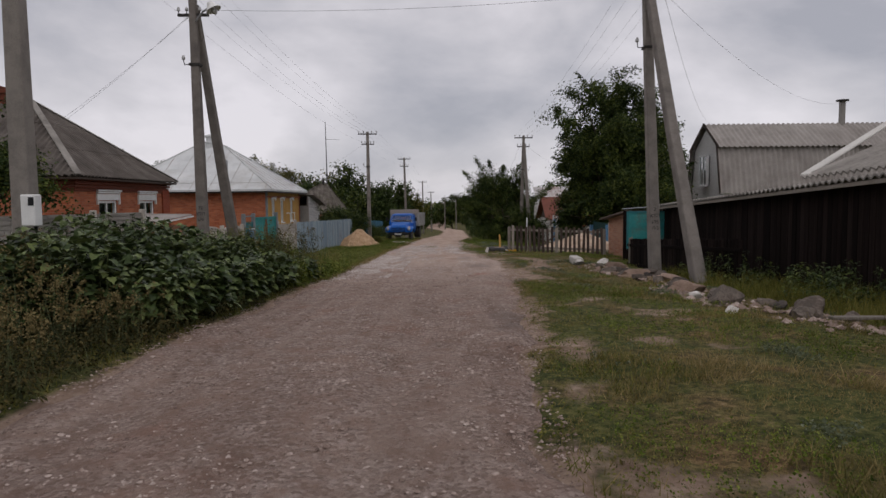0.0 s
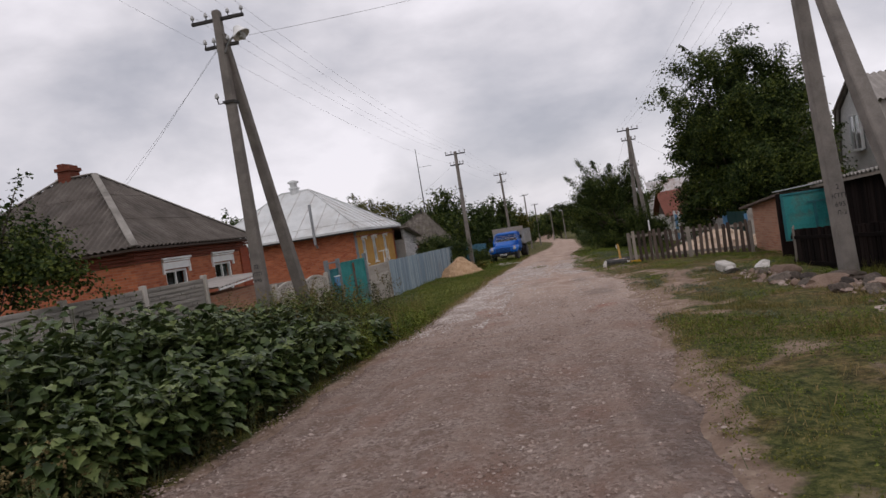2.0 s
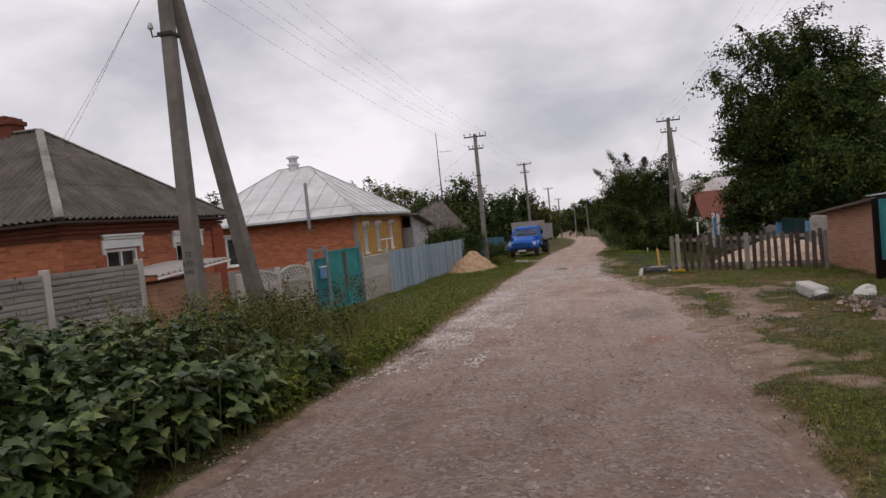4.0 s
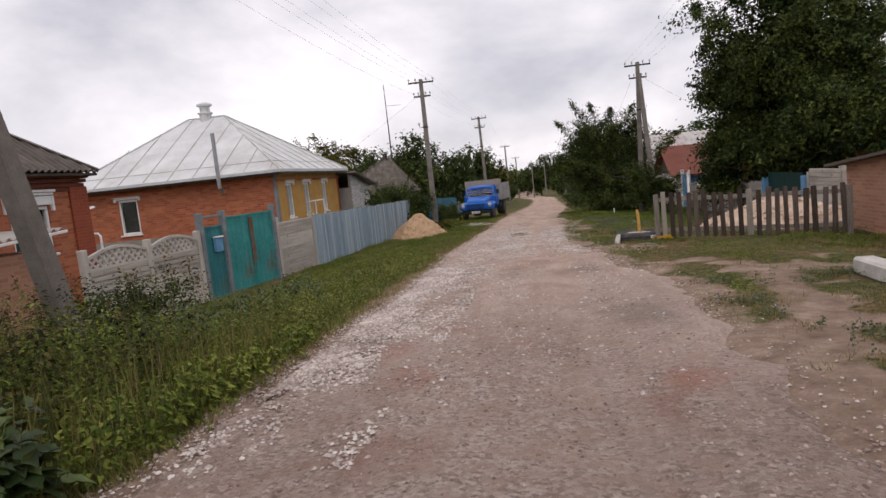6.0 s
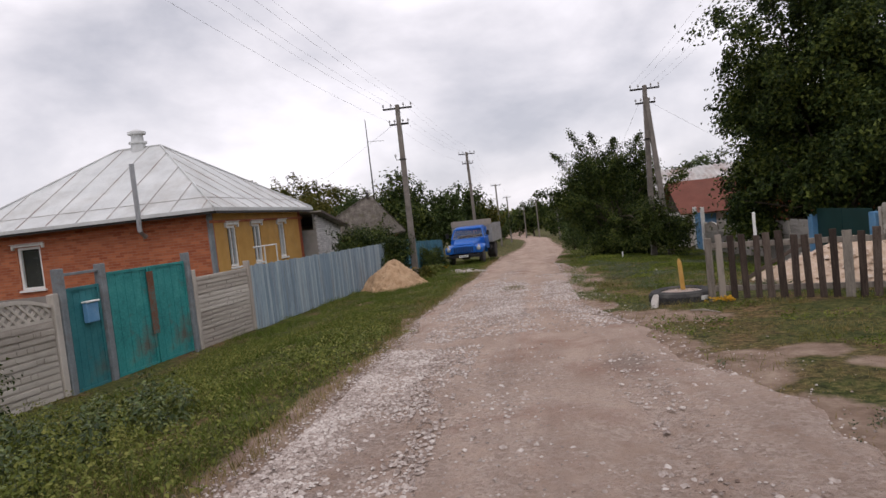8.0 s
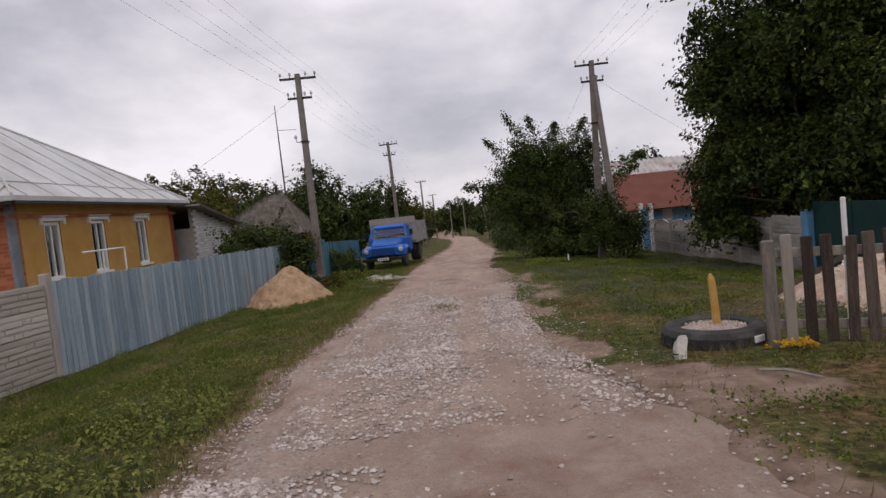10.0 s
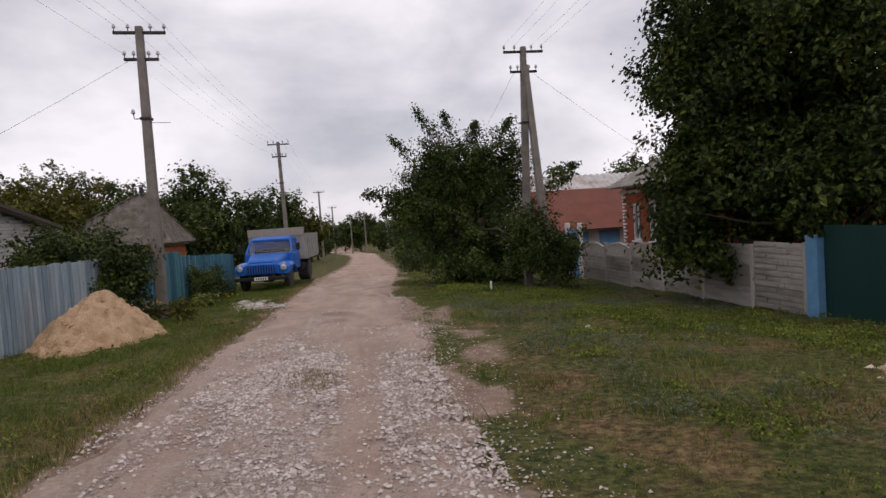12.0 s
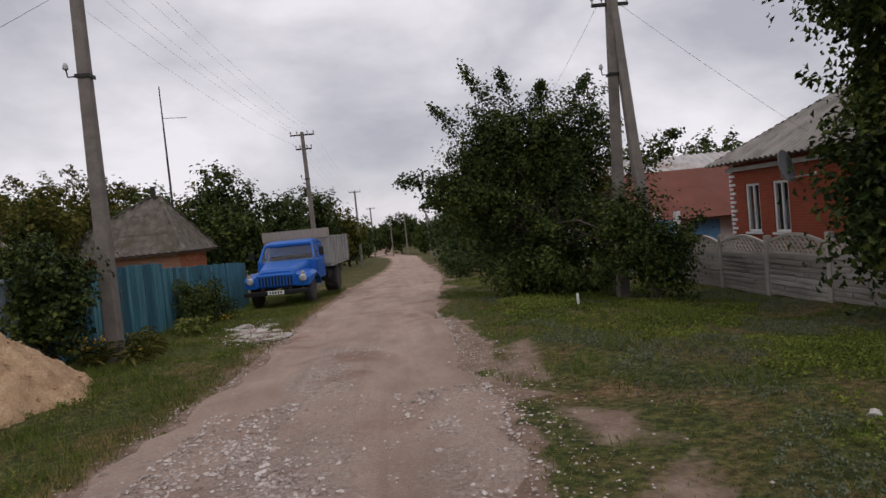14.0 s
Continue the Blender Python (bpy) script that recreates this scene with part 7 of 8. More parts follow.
tree("fruit_tree", "bushy dark green fruit tree beside the pole", (4.3, 47.3, g_(4.3, 47.3)),
     [((4.3, 46.4, -0.75), (1.75, 1.2, 0.75)), ((4.3, 47.3, 0.6), (2.3, 2.0, 2.2)), ((2.9, 47.2, 2.4), (0.8, 0.8, 1.6)), ((4.9, 47.3, 2.4), (1.5, 1.2, 1.4)), ((3.9, 47.3, 2.2), (1.4, 1.2, 1.3)), ((6.0, 44.1, -0.5), (0.8, 0.6, 1.25)), ((5.2, 44.0, 0.0), (0.7, 0.5, 1.2)), ((6.6, 45.6, -0.6), (0.7, 0.7, 1.0)), ((2.4, 47.1, 1.2), (0.9, 1.0, 1.3)), ((1.5, 47.2, 1.6), (0.5, 0.3, 0.25))],
     M_LEAF_DK, 8, 0.3, 150, 0.082, 0.12, 0.36, 12, shoots=60,
     sprays=(((3.4, 47, 2.5), (2.45, 47, 4.45)), ((2.7, 47, 2.0), (1.6, 47, 3.5)), ((1.8, 47.1, 1.5), (0.55, 47, 1.75)), ((3.7, 47.2, 2.9), (3.35, 47, 4.3)), ((6.4, 46.4, 1.5), (7.7, 46.6, 2.35)), ((6.3, 46.2, 1.2), (7.3, 46.2, 1.9)), ((2.2, 47, 1.0), (1.15, 46.8, 1.1)), ((4.4, 47.2, 3.0), (4.4, 47.0, 3.95)), ((5.1, 47.2, 2.9), (5.6, 47.0, 4.0))))
tree("yard_tree", "leafy fruit tree behind the grey fence", (-10.9, 14.2, g_(-11, 14)),
     [((-10.9, 14.2, 2.5), (1.5, 1.4, 1.2)), ((-11.9, 14.0, 3.2), (1.3, 1.2, 1.0)), ((-9.7, 14.2, 2.2), (0.8, 0.8, 0.6)), ((-8.9, 14.4, 1.75), (0.45, 0.5, 0.4))], M_LEAF_DK, 12, 0.3, 130, 0.085, 0.1, 0.36, 10, shoots=20)
tree("yard_tree", "lighter green tree beyond the attic house", (14.5, 44.5, -1.5), [((14.5, 44.5, 4.2), (1.8, 1.8, 3.0))], M_LEAF_MID, 14, 0.5, 90, 0.14, 0.14, 0.45, 6)
tree("shrub", "dark green shrub against the board fence", (-6.0, 41.3, -1.1), [((-5.75, 41.3, -0.2), (0.9, 0.7, 0.8)), ((-6.45, 40.9, 0.05), (0.8, 0.7, 0.85)), ((-5.5, 41.5, 0.3), (0.6, 0.5, 0.6)), ((-6.4, 42.7, 0.25), (0.8, 1.0, 0.85)), ((-7.0, 41.5, 0.3), (0.9, 0.9, 0.9))], M_LEAF_DK, 17, 0.14, 120, 0.085, 0.05, 0.3, 8, shoots=20, category="shrub")
tree("shrub", "low green shrub beside the truck", (-4.75, 47.6, -1.4), [((-4.75, 47.5, -0.9), (0.7, 0.7, 0.65)), ((-4.9, 46.9, -0.75), (0.5, 0.5, 0.5))], M_LEAF_DK, 18, 0.14, 80, 0.07, 0.04, 0.24, 6, category="shrub")
tree("shrub", "dark rose bush before the lattice fence", (-7.1, 22.0, -0.85), [((-7.1, 22.1, -0.45), (0.65, 0.9, 0.5)), ((-7.3, 21.0, -0.35), (0.6, 0.8, 0.5))], M_LEAF_DK, 19, 0.12, 55, 0.055, 0.03, 0.22, 8, category="shrub")
tree("shrub", "pale flowering shrub at the road's edge", (2.9, 57.5, g_(2.9, 57.5)), [((2.9, 57.5, -1.2), (0.8, 0.8, 0.7))], M_LEAF_MID, 20, 0.16, 50, 0.08, 0.04, 0.26, 6, category="shrub")
far_trees = ((-11.8, 78, 6.3, 2.2, M_LEAF_DK), (-8.4, 80, 4.4, 2.4, M_LEAF_MID), (-6.0, 85, 4.9, 1.9, M_LEAF_DK), (-14.5, 84, 5.6, 2.6, M_LEAF_YEL), (-19, 82, 6.3, 2.7, M_LEAF_YEL), (-23, 83, 7.2, 2.9, M_LEAF_YEL),
             (-28, 84, 8.0, 3.1, M_LEAF_YEL), (-33, 86, 8.0, 3.0, M_LEAF_MID), (-17, 63, 4.5, 2.1, M_LEAF_YEL), (-20.5, 60, 5.2, 2.3, M_LEAF_YEL), (-26, 58, 5.8, 2.8, M_LEAF_MID), (-23.4, 66, 6.0, 2.6, M_LEAF_YEL), (-15.2, 73, 4.9, 2.2, M_LEAF_MID), (-31, 62, 6.6, 3.0, M_LEAF_MID), (-9.6, 72, 3.0, 1.8, M_LEAF_DK), (-4.8, 92, 2.9, 2.0, M_LEAF_YEL), (-4.4, 102, 2.2, 2.2, M_LEAF_MID), (-4.2, 112, 1.8, 2.4, M_LEAF_DK),
             (4.6, 62, 1.6, 1.6, M_LEAF_MID), (6.0, 68, 2.6, 2.2, M_LEAF_DK), (6.5, 78, 2.2, 2.4, M_LEAF_MID), (7.2, 90, 2.4, 2.6, M_LEAF_DK), (8.2, 104, 2.4, 3.0, M_LEAF_MID), (13, 66, 4.0, 2.4, M_LEAF_MID),
             (2.2, 152, 3.0, 3.6, M_LEAF_DK), (-4, 150, 0.6, 4.0, M_LEAF_DK), (8.5, 140, 1.6, 4.0, M_LEAF_DK), (-10, 140, 1.5, 4.2, M_LEAF_MID), (-9, 120, 2.2, 3.6, M_LEAF_MID), (-12, 100, 3.2, 3.4, M_LEAF_DK), (14, 120, 3.0, 4.2, M_LEAF_DK), (16, 90, 4.6, 3.6, M_LEAF_MID), (24, 76, 5.5, 3.6, M_LEAF_DK), (24, 100, 5, 4.2, M_LEAF_MID))
for i, (x, y, top, r, mt_) in enumerate(far_trees):
    gb = g_(x, y)
    hgt = top - gb
    rr = random.Random(i)
    lobes = [((x, y, gb + hgt * 0.55), (r, r, hgt * 0.42)), ((x - r * 0.5, y, gb + hgt * 0.42), (r * 0.8, r * 0.8, hgt * 0.36)), ((x + r * 0.5, y + 0.3, gb + hgt * (0.5 + 0.1 * rr.random())), (r * 0.7, r * 0.7, hgt * 0.36))]
    tree("garden_tree", "leafy garden tree in the distance" if mt_ is not M_LEAF_YEL else "yellow-green garden tree in the distance", (x, y, gb), lobes, mt_, 40 + i, 0.8, 29 if y < 90 else 18, 0.262 if y < 90 else 0.33, 0.15, 0.5, 6, category="tree")

# far belt of woods and hedges that closes the view
rng = np.random.RandomState(77)
nb = 26000
ang = rng.rand(nb) * 6.283
dist = 175 + 60 * rng.rand(nb)
bx, by = dist * np.sin(ang), 30 + dist * np.cos(ang)
bh = 5.0 + 4.5 * fbm(bx * 0.06, by * 0.06, 5)
P = np.stack([bx, by, gz(bx, by) + bh * rng.rand(nb) ** 0.8], 1)
tagged(leaf_mesh("woods", leaf_quads(P, rng.normal(size=P.shape) + np.array([0, 0, 0.5]), 1.1 + 0.9 * rng.rand(nb), rng, 0.6), M_LEAF_DK), "belt of dark trees far off", "woods", kind="stuff")


def blades(name, x, y, h, w, material, label, seed, lean=1.1, z=None):
    """Grass blades, one narrow triangle each."""
    rng = np.random.RandomState(seed)
    n = len(x)
    a = rng.rand(n) * 6.283
    zz = ground_z(x, y) - 0.01 if z is None else z
    b = np.stack([x, y, zz], 1)
    side = np.stack([np.cos(a), np.sin(a), 0 * a], 1) * (w * 0.5)[:, None]
    la = rng.rand(n) * 6.283
    tip = b + np.stack([np.cos(la) * h * lean * rng.rand(n), np.sin(la) * h * lean * rng.rand(n), h], 1)
    V = np.stack([b - side, b + side, tip], 1)
    return tagged(cloud(name, V.reshape(-1, 3), np.arange(n * 3).reshape(n, 3), material), label, "grass", kind="stuff")


def verge_points(n, x0, x1, y0, y1, rng, power=1.0, tuft=7, spread=0.05):
    k = n // tuft
    cx, cy = x0 + (x1 - x0) * rng.rand(k), y0 + (y1 - y0) * rng.rand(k) ** power
    l, r = np.interp(cy, EY, EL), np.interp(cy, EY, ER)
    inside = (cx > l + 0.03) & (cx < r - 0.03)
    ok = ~inside & (rng.rand(k) > bare(cx, cy) * 1.02)
    cx, cy = cx[ok], cy[ok]
    return np.repeat(cx, tuft) + rng.normal(size=len(cx) * tuft) * spread, np.repeat(cy, tuft) + rng.normal(size=len(cx) * tuft) * spread


rng = np.random.RandomState(21)
x, y = verge_points(240000, -6.9, -1.9, 14.5, 58, rng, 1.25)
h = 0.03 + (0.03 + 0.16 * ss(0.45, 0.68, fbm(x * 1.3, y * 1.3, 71))) * rng.rand(len(x)) ** 1.3 + 0.16 * ss(20, 15, y) * rng.rand(len(x))
dry = rng.rand(len(x)) < 0.04 + 0.16 * ss(0.9, 0.1, np.interp(y, EY, EL) - x) + 0.22 * ss(0.54, 0.7, fbm(x * 0.6, y * 0.6, 83))
wd = 0.006 + 0.005 * rng.rand(len(x))
blades("grass", x[~dry], y[~dry], h[~dry], wd[~dry], M_GRASS_LUSH, "lush green grass along the fences", 1)
blades("dry_grass", x[dry], y[dry], h[dry], wd[dry], M_GRASS_DRY, "yellowing grass along the road edge", 9)
x, y = verge_points(480000, 0.3, 8.3, 1.5, 56, rng, 1.6)
dry = rng.rand(len(x)) < 0.16 + 0.4 * ss(23, 18, y) - 0.1 * ss(28, 31, y) + 0.5 * ss(28, 31, y) * ss(0.52, 0.66, fbm(x * 0.55, y * 0.55, 87)) + 0.7 * ss(0.38, 0.54, fbm(x * 0.7, y * 0.7, 81)) * ss(36, 26, y)
k = rng.rand(len(x)) < 0.12 + 0.88 * ss(0.36, 0.58, fbm(x * 1.1 + 3, y * 1.1, 85))
x, y, dry = x[k], y[k], dry[k]
h = 0.02 + (0.018 + 0.11 * ss(0.45, 0.68, fbm(x * 1.5, y * 1.5, 73))) * rng.rand(len(x)) ** 1.3
wd = 0.006 + 0.005 * rng.rand(len(x))
near = ~dry & (y < 28.5)
lawn = ~dry & (y >= 28.5)
blades("grass", x[near], y[near], h[near], wd[near], M_GRASS, "short green grass on the verge", 2)
blades("grass", x[lawn], y[lawn], h[lawn] * 1.25, wd[lawn] * 1.2, M_GRASS_LUSH, "fresh green grass before the panel fence", 12)
blades("dry_grass", x[dry], y[dry], h[dry], wd[dry], M_GRASS_DRY, "short dry yellow grass on the verge", 3)
x, y = verge_points(16000, -6.2, -2.3, 1.5, 16, rng, 1.0)
blades("grass", x, y, 0.04 + 0.1 * rng.rand(len(x)), 0.008 + 0 * x, M_GRASS, "long grass under the weeds", 4)
x, y = verge_points(12000, 5.2, 7.6, 6, 16, rng, 1.0)
blades("grass", x, y, 0.1 + 0.3 * rng.rand(len(x)) ** 1.5, 0.012 + 0 * x, M_GRASS, "rank grass along the dark shed", 5, 0.7)
# a sparse tuft growing out of the crushed stone
tx, ty = -0.62 + 0.16 * rng.normal(size=420), 32.5 + 0.3 * rng.normal(size=420)
blades("grass", tx, ty, 0.02 + 0.06 * rng.rand(420), 0.008 + 0 * tx, M_GRASS, "sparse grass tuft in the middle of the road", 13, 1.0, road_z(tx, ty) - 0.005)
tx, ty = TX + 0.13 * rng.normal(size=120), TY + 0.13 * rng.normal(size=120)
blades("grass", tx, ty, 0.03 + 0.06 * rng.rand(120), 0.007 + 0 * tx, M_GRASS_DRY, "dry weeds growing in the tyre", 14, 0.9, tz + 0.15 + 0 * tx)
# ragged dry fringe along both road edges
ny = 12000
fy = 14 + 40 * rng.rand(ny)
left = rng.rand(ny) < 0.93
fxp = np.where(left, np.interp(fy, EY, EL) - np.abs(rng.normal(size=ny)) * 0.22 - 0.03, np.interp(fy, EY, ER) + np.abs(rng.normal(size=ny)) * 0.25 + 0.05)
blades("dry_grass", fxp, fy, 0.03 + np.where(left, 0.09, 0.035) * rng.rand(ny) ** 1.5, 0.009 + 0 * fy, M_GRASS_DRY, "dry straw-coloured fringe along the road", 6, 0.8)


def herbs(name, x, y, size, lift, material, label, seed, per=6):
    """Low broad-leaved herbs: a rosette of small leaves at each place."""
    rng = np.random.RandomState(seed)
    n = len(x) * per
    X, Y = np.repeat(x, per) + rng.normal(size=n) * np.repeat(size, per) * 0.8, np.repeat(y, per) + rng.normal(size=n) * np.repeat(size, per) * 0.8
    P = np.stack([X, Y, ground_z(X, Y) + np.repeat(lift, per) * rng.rand(n) + 0.015], 1)
    q = leaf_quads(P, rng.normal(size=P.shape) * 0.8 + np.array([0, 0, 0.8]), np.repeat(size, per) * (0.6 + 0.7 * rng.rand(n)), rng, 0.55)
    return tagged(leaf_mesh(name, q, material), label, "herbs", kind="stuff")


x, y = verge_points(80000, 1.0, 8.2, 1.5, 50, rng, 1.3, 1)
k = fbm(x * 0.9, y * 0.9, 91) + 0.15 * ss(26, 32, y) * ss(1.6, 2.6, x) + 0.14 * rng.rand(len(x)) > 0.655 + 0.2 * ss(28, 30, y) * ss(2.5, 1.9, x)
x, y = x[k], y[k]
grey = fbm(x * 0.5 + 4, y * 0.5, 117) > 0.6
herbs("clover", x[~grey], y[~grey], (0.012 + 0.016 * rng.rand((~grey).sum())) * (0.65 + 0.35 * ss(6, 20, y[~grey]) + 0.5 * ss(27, 32, y[~grey])), 0.04 + 0.06 * fbm(x[~grey], y[~grey], 95), M_CLOVER, "mats of small-leaved knotweed and clover in the grass", 7, 6)
herbs("wormwood", x[grey], y[grey], 0.014 + 0.012 * rng.rand(grey.sum()), 0.07 + 0 * x[grey], M_GRASS_GREY, "grey-green patches of low wormwood in the grass", 17, 7)
x, y = verge_points(25000, -6.9, -2.0, 14.2, 50, rng, 1.5, 1)
m = fbm(x * 0.7, y * 0.7, 93)
k = m + 0.16 * rng.rand(len(x)) > 0.54 + 0.13 * ss(21, 26, y)
x, y, m = x[k], y[k], m[k]
herbs("low_weeds", x, y, 0.014 + 0.022 * rng.rand(len(x)) ** 1.5, (0.06 + 0.42 * ss(0.42, 0.7, m) * ss(34, 18, y)) * (0.6 + 0.6 * rng.rand(len(x))) * ss(0.0, 0.7, np.interp(y, EY, EL) - x), M_VERGE, "leafy yellow-green weeds covering the verge", 8, 8)


def weed_field(name, label, pts, hts, leaf, material, seed, per=34, droop=0.5, stem_r=0.008, aspect=0.42, spread=0.22, low=0.12, lobed=False):
    """Tall weeds: a stem each with drooping heart-shaped leaves all the way up."""
    rng = np.random.RandomState(seed)
    n = len(pts)
    X, Y = np.repeat(pts[:, 0], per), np.repeat(pts[:, 1], per)
    H = np.repeat(hts, per)
    f = low + (1 - low) * rng.rand(n * per) ** 0.8
    a = rng.rand(n * per) * 6.283
    rad = spread * (0.35 + 0.65 * (1 - f)) * (0.5 + 0.7 * rng.rand(n * per))
    out = np.stack([np.cos(a), np.sin(a), 0 * a], 1)
    lx, ly = np.repeat(rng.normal(size=n) * 0.1, per), np.repeat(rng.normal(size=n) * 0.1, per)
    P = np.stack([X + lx * f, Y + ly * f, gz(X, Y) + H * f], 1) + out * rad[:, None]
    Nn = out * (droop * (0.1 + 1.0 * rng.rand(n * per)) * (1.2 - f))[:, None] + np.array([0, 0, 1.0]) + rng.normal(size=P.shape) * 0.32
    Nn /= np.linalg.norm(Nn, axis=1, keepdims=True)
    d = out - (out * Nn).sum(1, keepdims=True) * Nn
    d /= np.linalg.norm(d, axis=1, keepdims=True)
    s = np.cross(Nn, d)
    L = (leaf * (0.45 + 0.8 * rng.rand(n * per)) * (1.0 - 0.35 * f))[:, None]
    b, t = P - d * L * 0.32, P + d * L * 0.72 - Nn * L * 0.22
    m1, m2 = P - d * L * 0.24, P + d * L * 0.26 - Nn * L * 0.04
    w1, w2 = s * L * aspect * 0.92, s * L * aspect * 0.78
    up = Nn * L * 0.1
    ring = [b, m1 + w1 + up, m2 + w2 + up, t, m2 - w2 + up, m1 - w1 + up]
    if lobed:
        def edge(along, wide, sign):
            return P + d * L * along + s * L * aspect * wide * sign + up * (1 if wide > 0.5 else 0.4) - Nn * L * 0.2 * max(0.0, along)
        ring = [b] + [edge(a_, w_, 1) for a_, w_ in ((-0.34, 0.6), (-0.12, 1.05), (0.1, 0.72), (0.26, 0.86), (0.42, 0.42))] + [t] + [edge(a_, w_, -1) for a_, w_ in ((0.42, 0.42), (0.26, 0.86), (0.1, 0.72), (-0.12, 1.05), (-0.34, 0.6))]
    k = len(ring)
    V = np.stack(ring + [P], 1)
    F = np.array([(i, (i + 1) % k, k) for i in range(k)])
    FF = (F[None] + (np.arange(n * per) * (k + 1))[:, None, None]).reshape(-1, 3)
    ob = tagged(cloud(name, V.reshape(-1, 3), FF, material, smooth=True), label, "weeds", kind="stuff")
    # stems
    sv, sf = [], []
    for i in range(n):
        x0, y0, z0 = pts[i, 0], pts[i, 1], float(gz(pts[i, 0], pts[i, 1])) - 0.02
        x1, y1 = x0 + lx[i * per], y0 + ly[i * per]
        o = len(sv)
        for (cx, cy, cz, r) in ((x0, y0, z0, stem_r), (x1, y1, z0 + hts[i], stem_r * 0.4)):
            sv += [(cx + r, cy, cz), (cx - r * 0.5, cy + r * 0.87, cz), (cx - r * 0.5, cy - r * 0.87, cz)]
        sf += [(o, o + 1, o + 4, o + 3), (o + 1, o + 2, o + 5, o + 4), (o + 2, o, o + 3, o + 5)]
    tagged(arrays("weed_stems", sv, sf, M_STEM), "stems of the tall weeds", "weeds", kind="stuff")
    return ob


def seed_heads(pts, hts, seed):
    """Feathery pale panicles at the tops of seeding weeds."""
    rng = np.random.RandomState(seed)
    per, heads = 16, 3
    n = len(pts) * heads
    a, r = rng.rand(n) * 6.283, 0.16 * rng.rand(n)
    hx, hy = np.repeat(pts[:, 0], heads) + r * np.cos(a), np.repeat(pts[:, 1], heads) + r * np.sin(a)
    hz = gz(hx, hy) + np.repeat(hts, heads) * (0.72 + 0.36 * rng.rand(n))
    t = rng.rand(n, per)
    P = np.stack([hx[:, None] + (np.cos(a) * 0.10)[:, None] * t + rng.normal(size=(n, per)) * 0.018, hy[:, None] + (np.sin(a) * 0.10)[:, None] * t + rng.normal(size=(n, per)) * 0.018, hz[:, None] + 0.16 * t], -1).reshape(-1, 3)
    q = leaf_quads(P, rng.normal(size=P.shape) + np.array([0, 0, 0.3]), 0.018 + 0.018 * rng.rand(len(P)), rng, 0.45)
    return tagged(leaf_mesh("seed_heads", q, M_SEED), "pale seed heads of the tall weeds", "weeds", kind="stuff")


def weed_pts(n, y0, y1, rng, inner=0.35, outer=3.6):
    y = y0 + (y1 - y0) * rng.rand(n)
    e = np.interp(y, EY, EL) - inner
    return np.stack([e - outer * rng.rand(n) ** 1.25, y], 1)


rng = np.random.RandomState(31)
p = weed_pts(640, 7.2, 14.2, rng, 0.24)
front = np.interp(p[:, 1], EY, EL) - 0.5 - p[:, 0]
hh = (0.72 + 0.56 * ss(0, 1.1, front)) * (0.85 + 0.28 * rng.rand(len(p))) * (1 - 0.25 * ss(11.0, 14.0, p[:, 1]))
weed_field("tall_weeds", "tall dark green broad-leaved weeds along the road", p, hh * (0.78 + 0.36 * fbm(p[:, 0] * 1.2, p[:, 1] * 1.2, 15)) * (1 - 0.22 * ss(1.6, 3.4, front)), 0.165, M_WEED, 1, 46, 0.35, 0.008, 0.46, 0.24, 0.2, True)
p = weed_pts(430, 1.0, 8.2, rng, 0.3)
front = np.interp(p[:, 1], EY, EL) - 0.5 - p[:, 0]
hh = (0.4 + 0.62 * ss(0, 1.3, front)) * (0.7 + 0.42 * rng.rand(len(p)))
weed_field("seedy_weeds", "tall seedy brownish green weeds", p, hh, 0.056, M_WEED_DRY, 2, 40, 0.6, 0.006, 0.26, 0.2, 0.05)
k = fbm(p[:, 0] * 1.1, p[:, 1] * 1.1, 23) > 0.5
seed_heads(p[k], hh[k], 51)
p = weed_pts(420, 12.4, 18.2, rng, 0.18, 3.4)
front = np.interp(p[:, 1], EY, EL) - 0.35 - p[:, 0]
hh = (0.4 + 0.6 * ss(0, 1.2, front)) * (0.7 + 0.5 * rng.rand(len(p))) * (1 - 0.5 * ss(15, 18.2, p[:, 1]))
weed_field("mixed_weeds", "mixed nettles and grassy weeds thinning out", p, hh * 1.05, 0.075, M_CLOVER, 3, 62, 0.5, 0.005, 0.26, 0.17, 0.05)
p = weed_pts(130, 12.0, 17.0, rng, 0.5, 2.8)
sh = 0.75 + 0.45 * rng.rand(len(p))
seed_heads(p[::3], sh[::3], 52)
gp_ = weed_pts(2000, 12.2, 18.0, rng, 0.2, 3.0)
blades("tall_grass", gp_[:, 0], gp_[:, 1], 0.35 + 0.5 * rng.rand(2000) * ss(18.5, 15, gp_[:, 1]), 0.009 + 0.004 * rng.rand(2000), M_VERGE, "tall olive grass standing among the weeds", 61, 0.45)
gp_ = weed_pts(1500, 12.4, 17.5, rng, 0.25, 2.8)
blades("dry_grass", gp_[:, 0], gp_[:, 1], 0.4 + 0.45 * rng.rand(1500), 0.007 + 0.004 * rng.rand(1500), M_GRASS_DRY, "dry brown stalks among the weeds", 62, 0.4)
weed_field("seedy_weeds", "brownish seeding weeds among the nettles", p, sh, 0.06, M_WEED_DRY, 4, 70, 0.5, 0.005, 0.3, 0.12, 0.2)
p = weed_pts(420, 15.5, 27, rng, 0.3, 3.4)
k = fbm(p[:, 0] * 0.9, p[:, 1] * 0.9, 19) > 0.42
p = p[k]
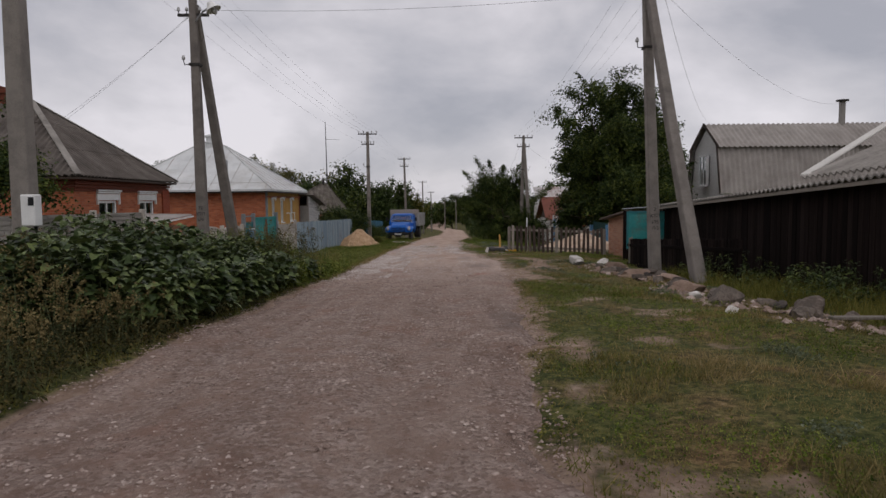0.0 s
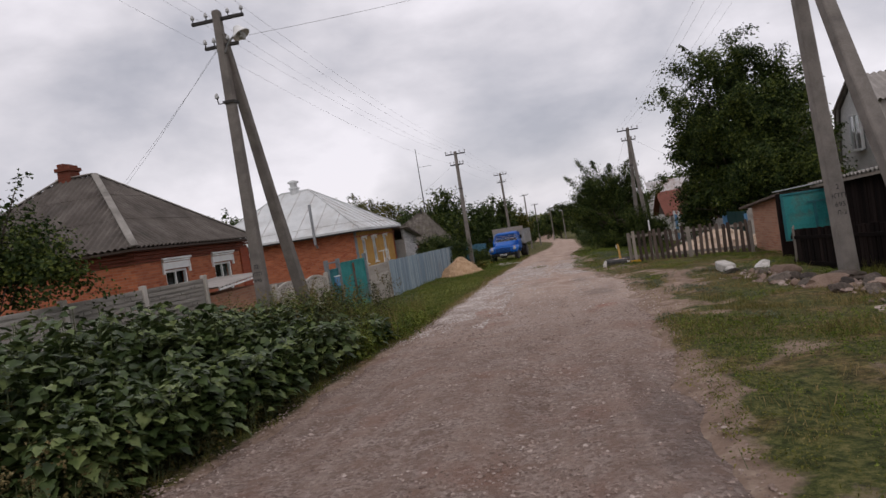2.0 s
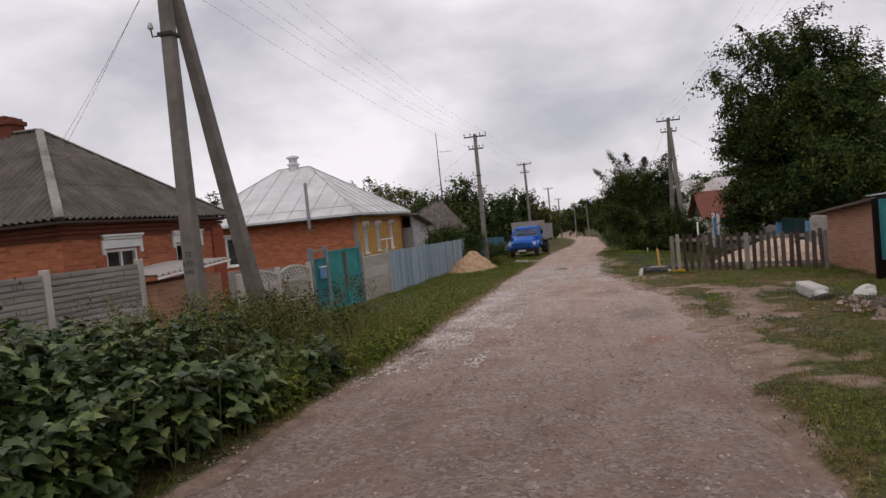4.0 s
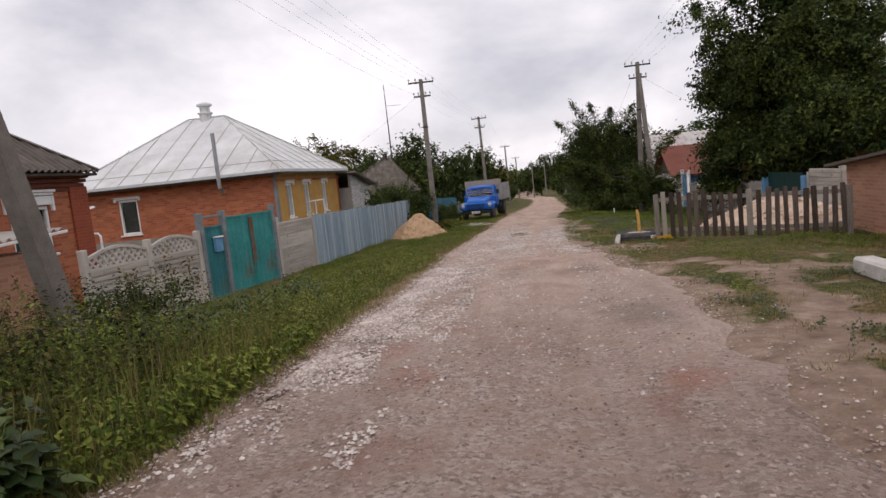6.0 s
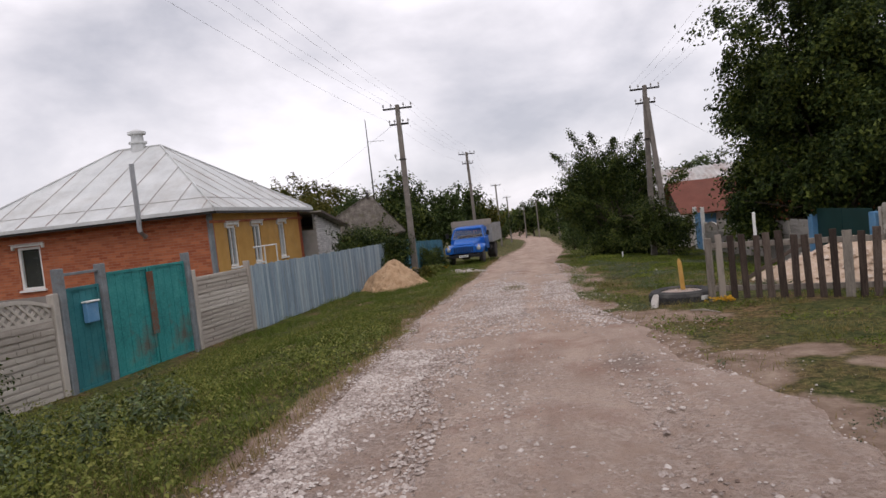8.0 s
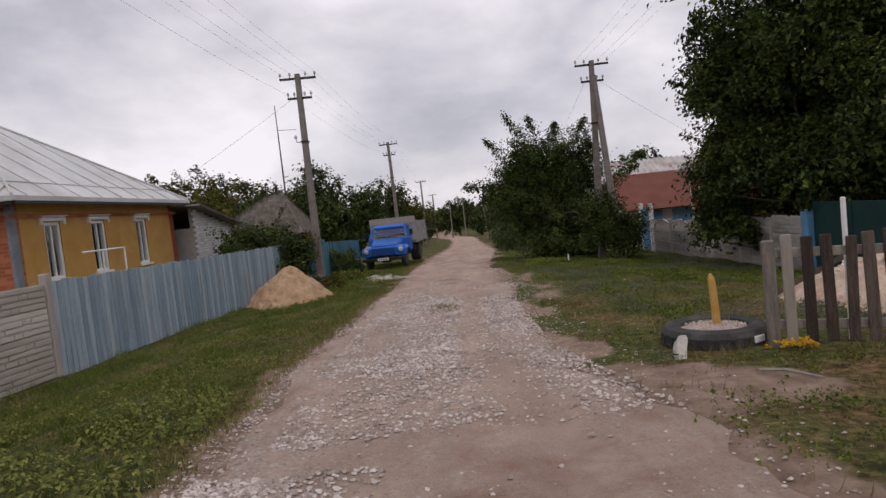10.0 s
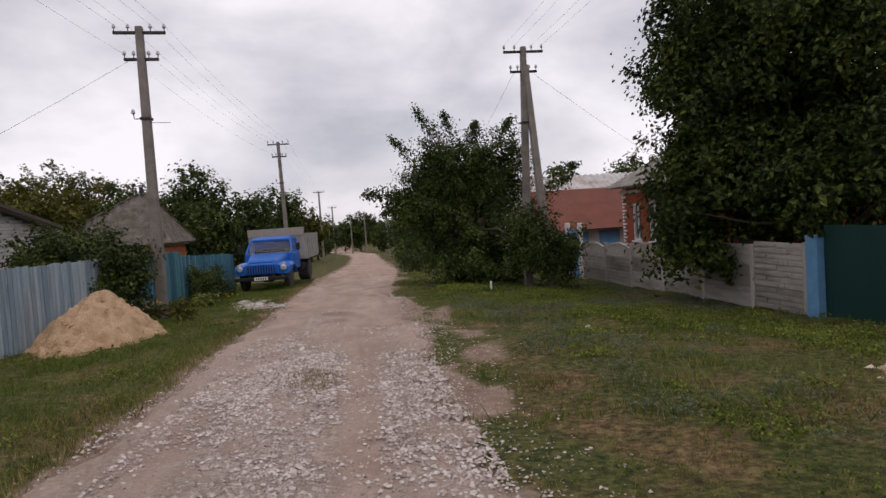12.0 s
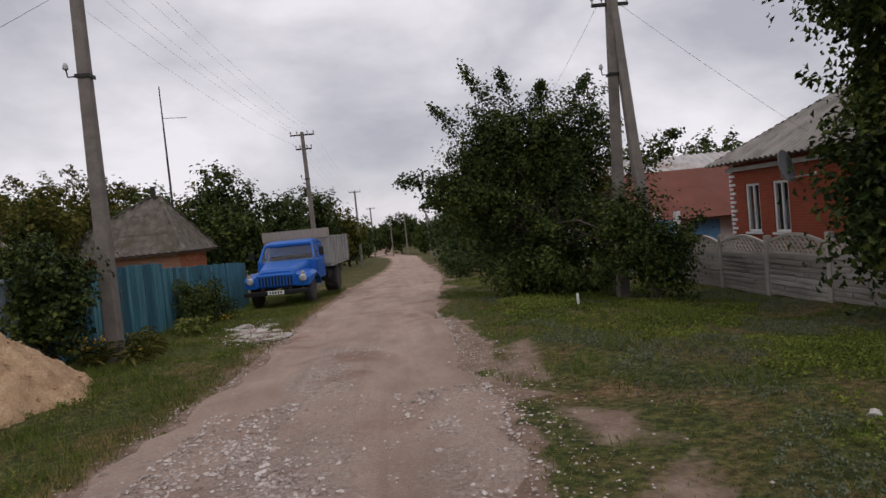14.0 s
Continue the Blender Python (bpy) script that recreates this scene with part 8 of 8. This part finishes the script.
weed_field("low_weeds", "ankle-high leafy weeds in the verge grass", p, 0.1 + 0.24 * rng.rand(len(p)) * ss(27, 19, p[:, 1]) + 0.05, 0.055, M_VERGE, 8, 34, 0.6, 0.004, 0.34, 0.17, 0.02)
p = weed_pts(160, 16.5, 22.5, rng, 1.4, 2.4)
weed_field("mixed_weeds", "knee-high green weeds by the fence", p, 0.25 + 0.3 * rng.rand(len(p)), 0.075, M_WEED, 5, 46, 0.7, 0.005, 0.3, 0.16, 0.05)
p = np.stack([5.6 + 1.8 * rng.rand(90), 7.5 + 8 * rng.rand(90)], 1)
# dark tree-leaf colour puts the shade at the shed's foot into these weeds
weed_field("shed_weeds", "green weeds along the blackened shed, coloured dark for shade", p, 0.3 + 0.45 * rng.rand(90), 0.09, M_LEAF_DK, 6, 40, 0.7, 0.005, 0.3, 0.16, 0.05)
p = np.stack([-5.0 + 1.0 * rng.rand(26), 41.2 + 1.6 * rng.rand(26)], 1)
weed_field("garden_flowers", "yellow-green lily leaves round the pole foot", p, 0.25 + 0.25 * rng.rand(26), 0.22, M_LEAF_YEL, 7, 22, 0.3, 0.004, 0.14, 0.14, 0.1)
p = np.stack([-4.75 + 0.7 * rng.rand(16), 44.6 + 1.1 * rng.rand(16)], 1)
weed_field("garden_flowers", "pale green broad leaves beside the board fence", p, 0.2 + 0.2 * rng.rand(16), 0.2, M_VERGE, 27, 20, 0.4, 0.004, 0.22, 0.16, 0.1)
ey = 2 + 11 * rng.rand(150)
p = np.stack([np.interp(ey, EY, ER) + 0.05 + 0.6 * rng.rand(150) ** 1.5, ey], 1)
weed_field("edge_weeds", "low dark weeds along the road edge", p, 0.04 + 0.07 * rng.rand(150), 0.026, M_GRASS, 9, 30, 0.6, 0.003, 0.34, 0.13, 0.02)
p = weed_pts(230, 1.5, 9.5, rng, 0.12, 0.9)
weed_field("edge_weeds", "dark knee-high weeds at the foot of the tall growth", p, 0.12 + 0.26 * rng.rand(230), 0.05, M_WEED_DRY, 15, 44, 0.7, 0.004, 0.3, 0.15, 0.02)
# yellow flowers by the picket post and the pole
for nm, cx, cy, sp, nfl, zz in (("flower_patch", 2.8, 26.38, 0.11, 45, 0.09), ("flower_patch", -5.2, 41.3, 0.4, 60, 0.55), ("flower_patch", -4.5, 47.2, 0.4, 30, 0.3)):
    fx_, fy_ = cx + rng.normal(size=nfl) * sp, cy + rng.normal(size=nfl) * sp * 0.5
    P = np.stack([fx_, fy_, gz(fx_, fy_) + zz * (0.4 + 0.6 * rng.rand(nfl))], 1)
    P = np.repeat(P, 4, 0) + rng.normal(size=(nfl * 4, 3)) * 0.012
    tagged(leaf_mesh(nm, leaf_quads(P, rng.normal(size=P.shape) * 0.5 + np.array([0, -0.3, 0.8]), 0.028 + 0.014 * rng.rand(len(P)), rng, 0.5), M_FLOWER), "small yellow flowers in a patch", "flowers", kind="stuff")
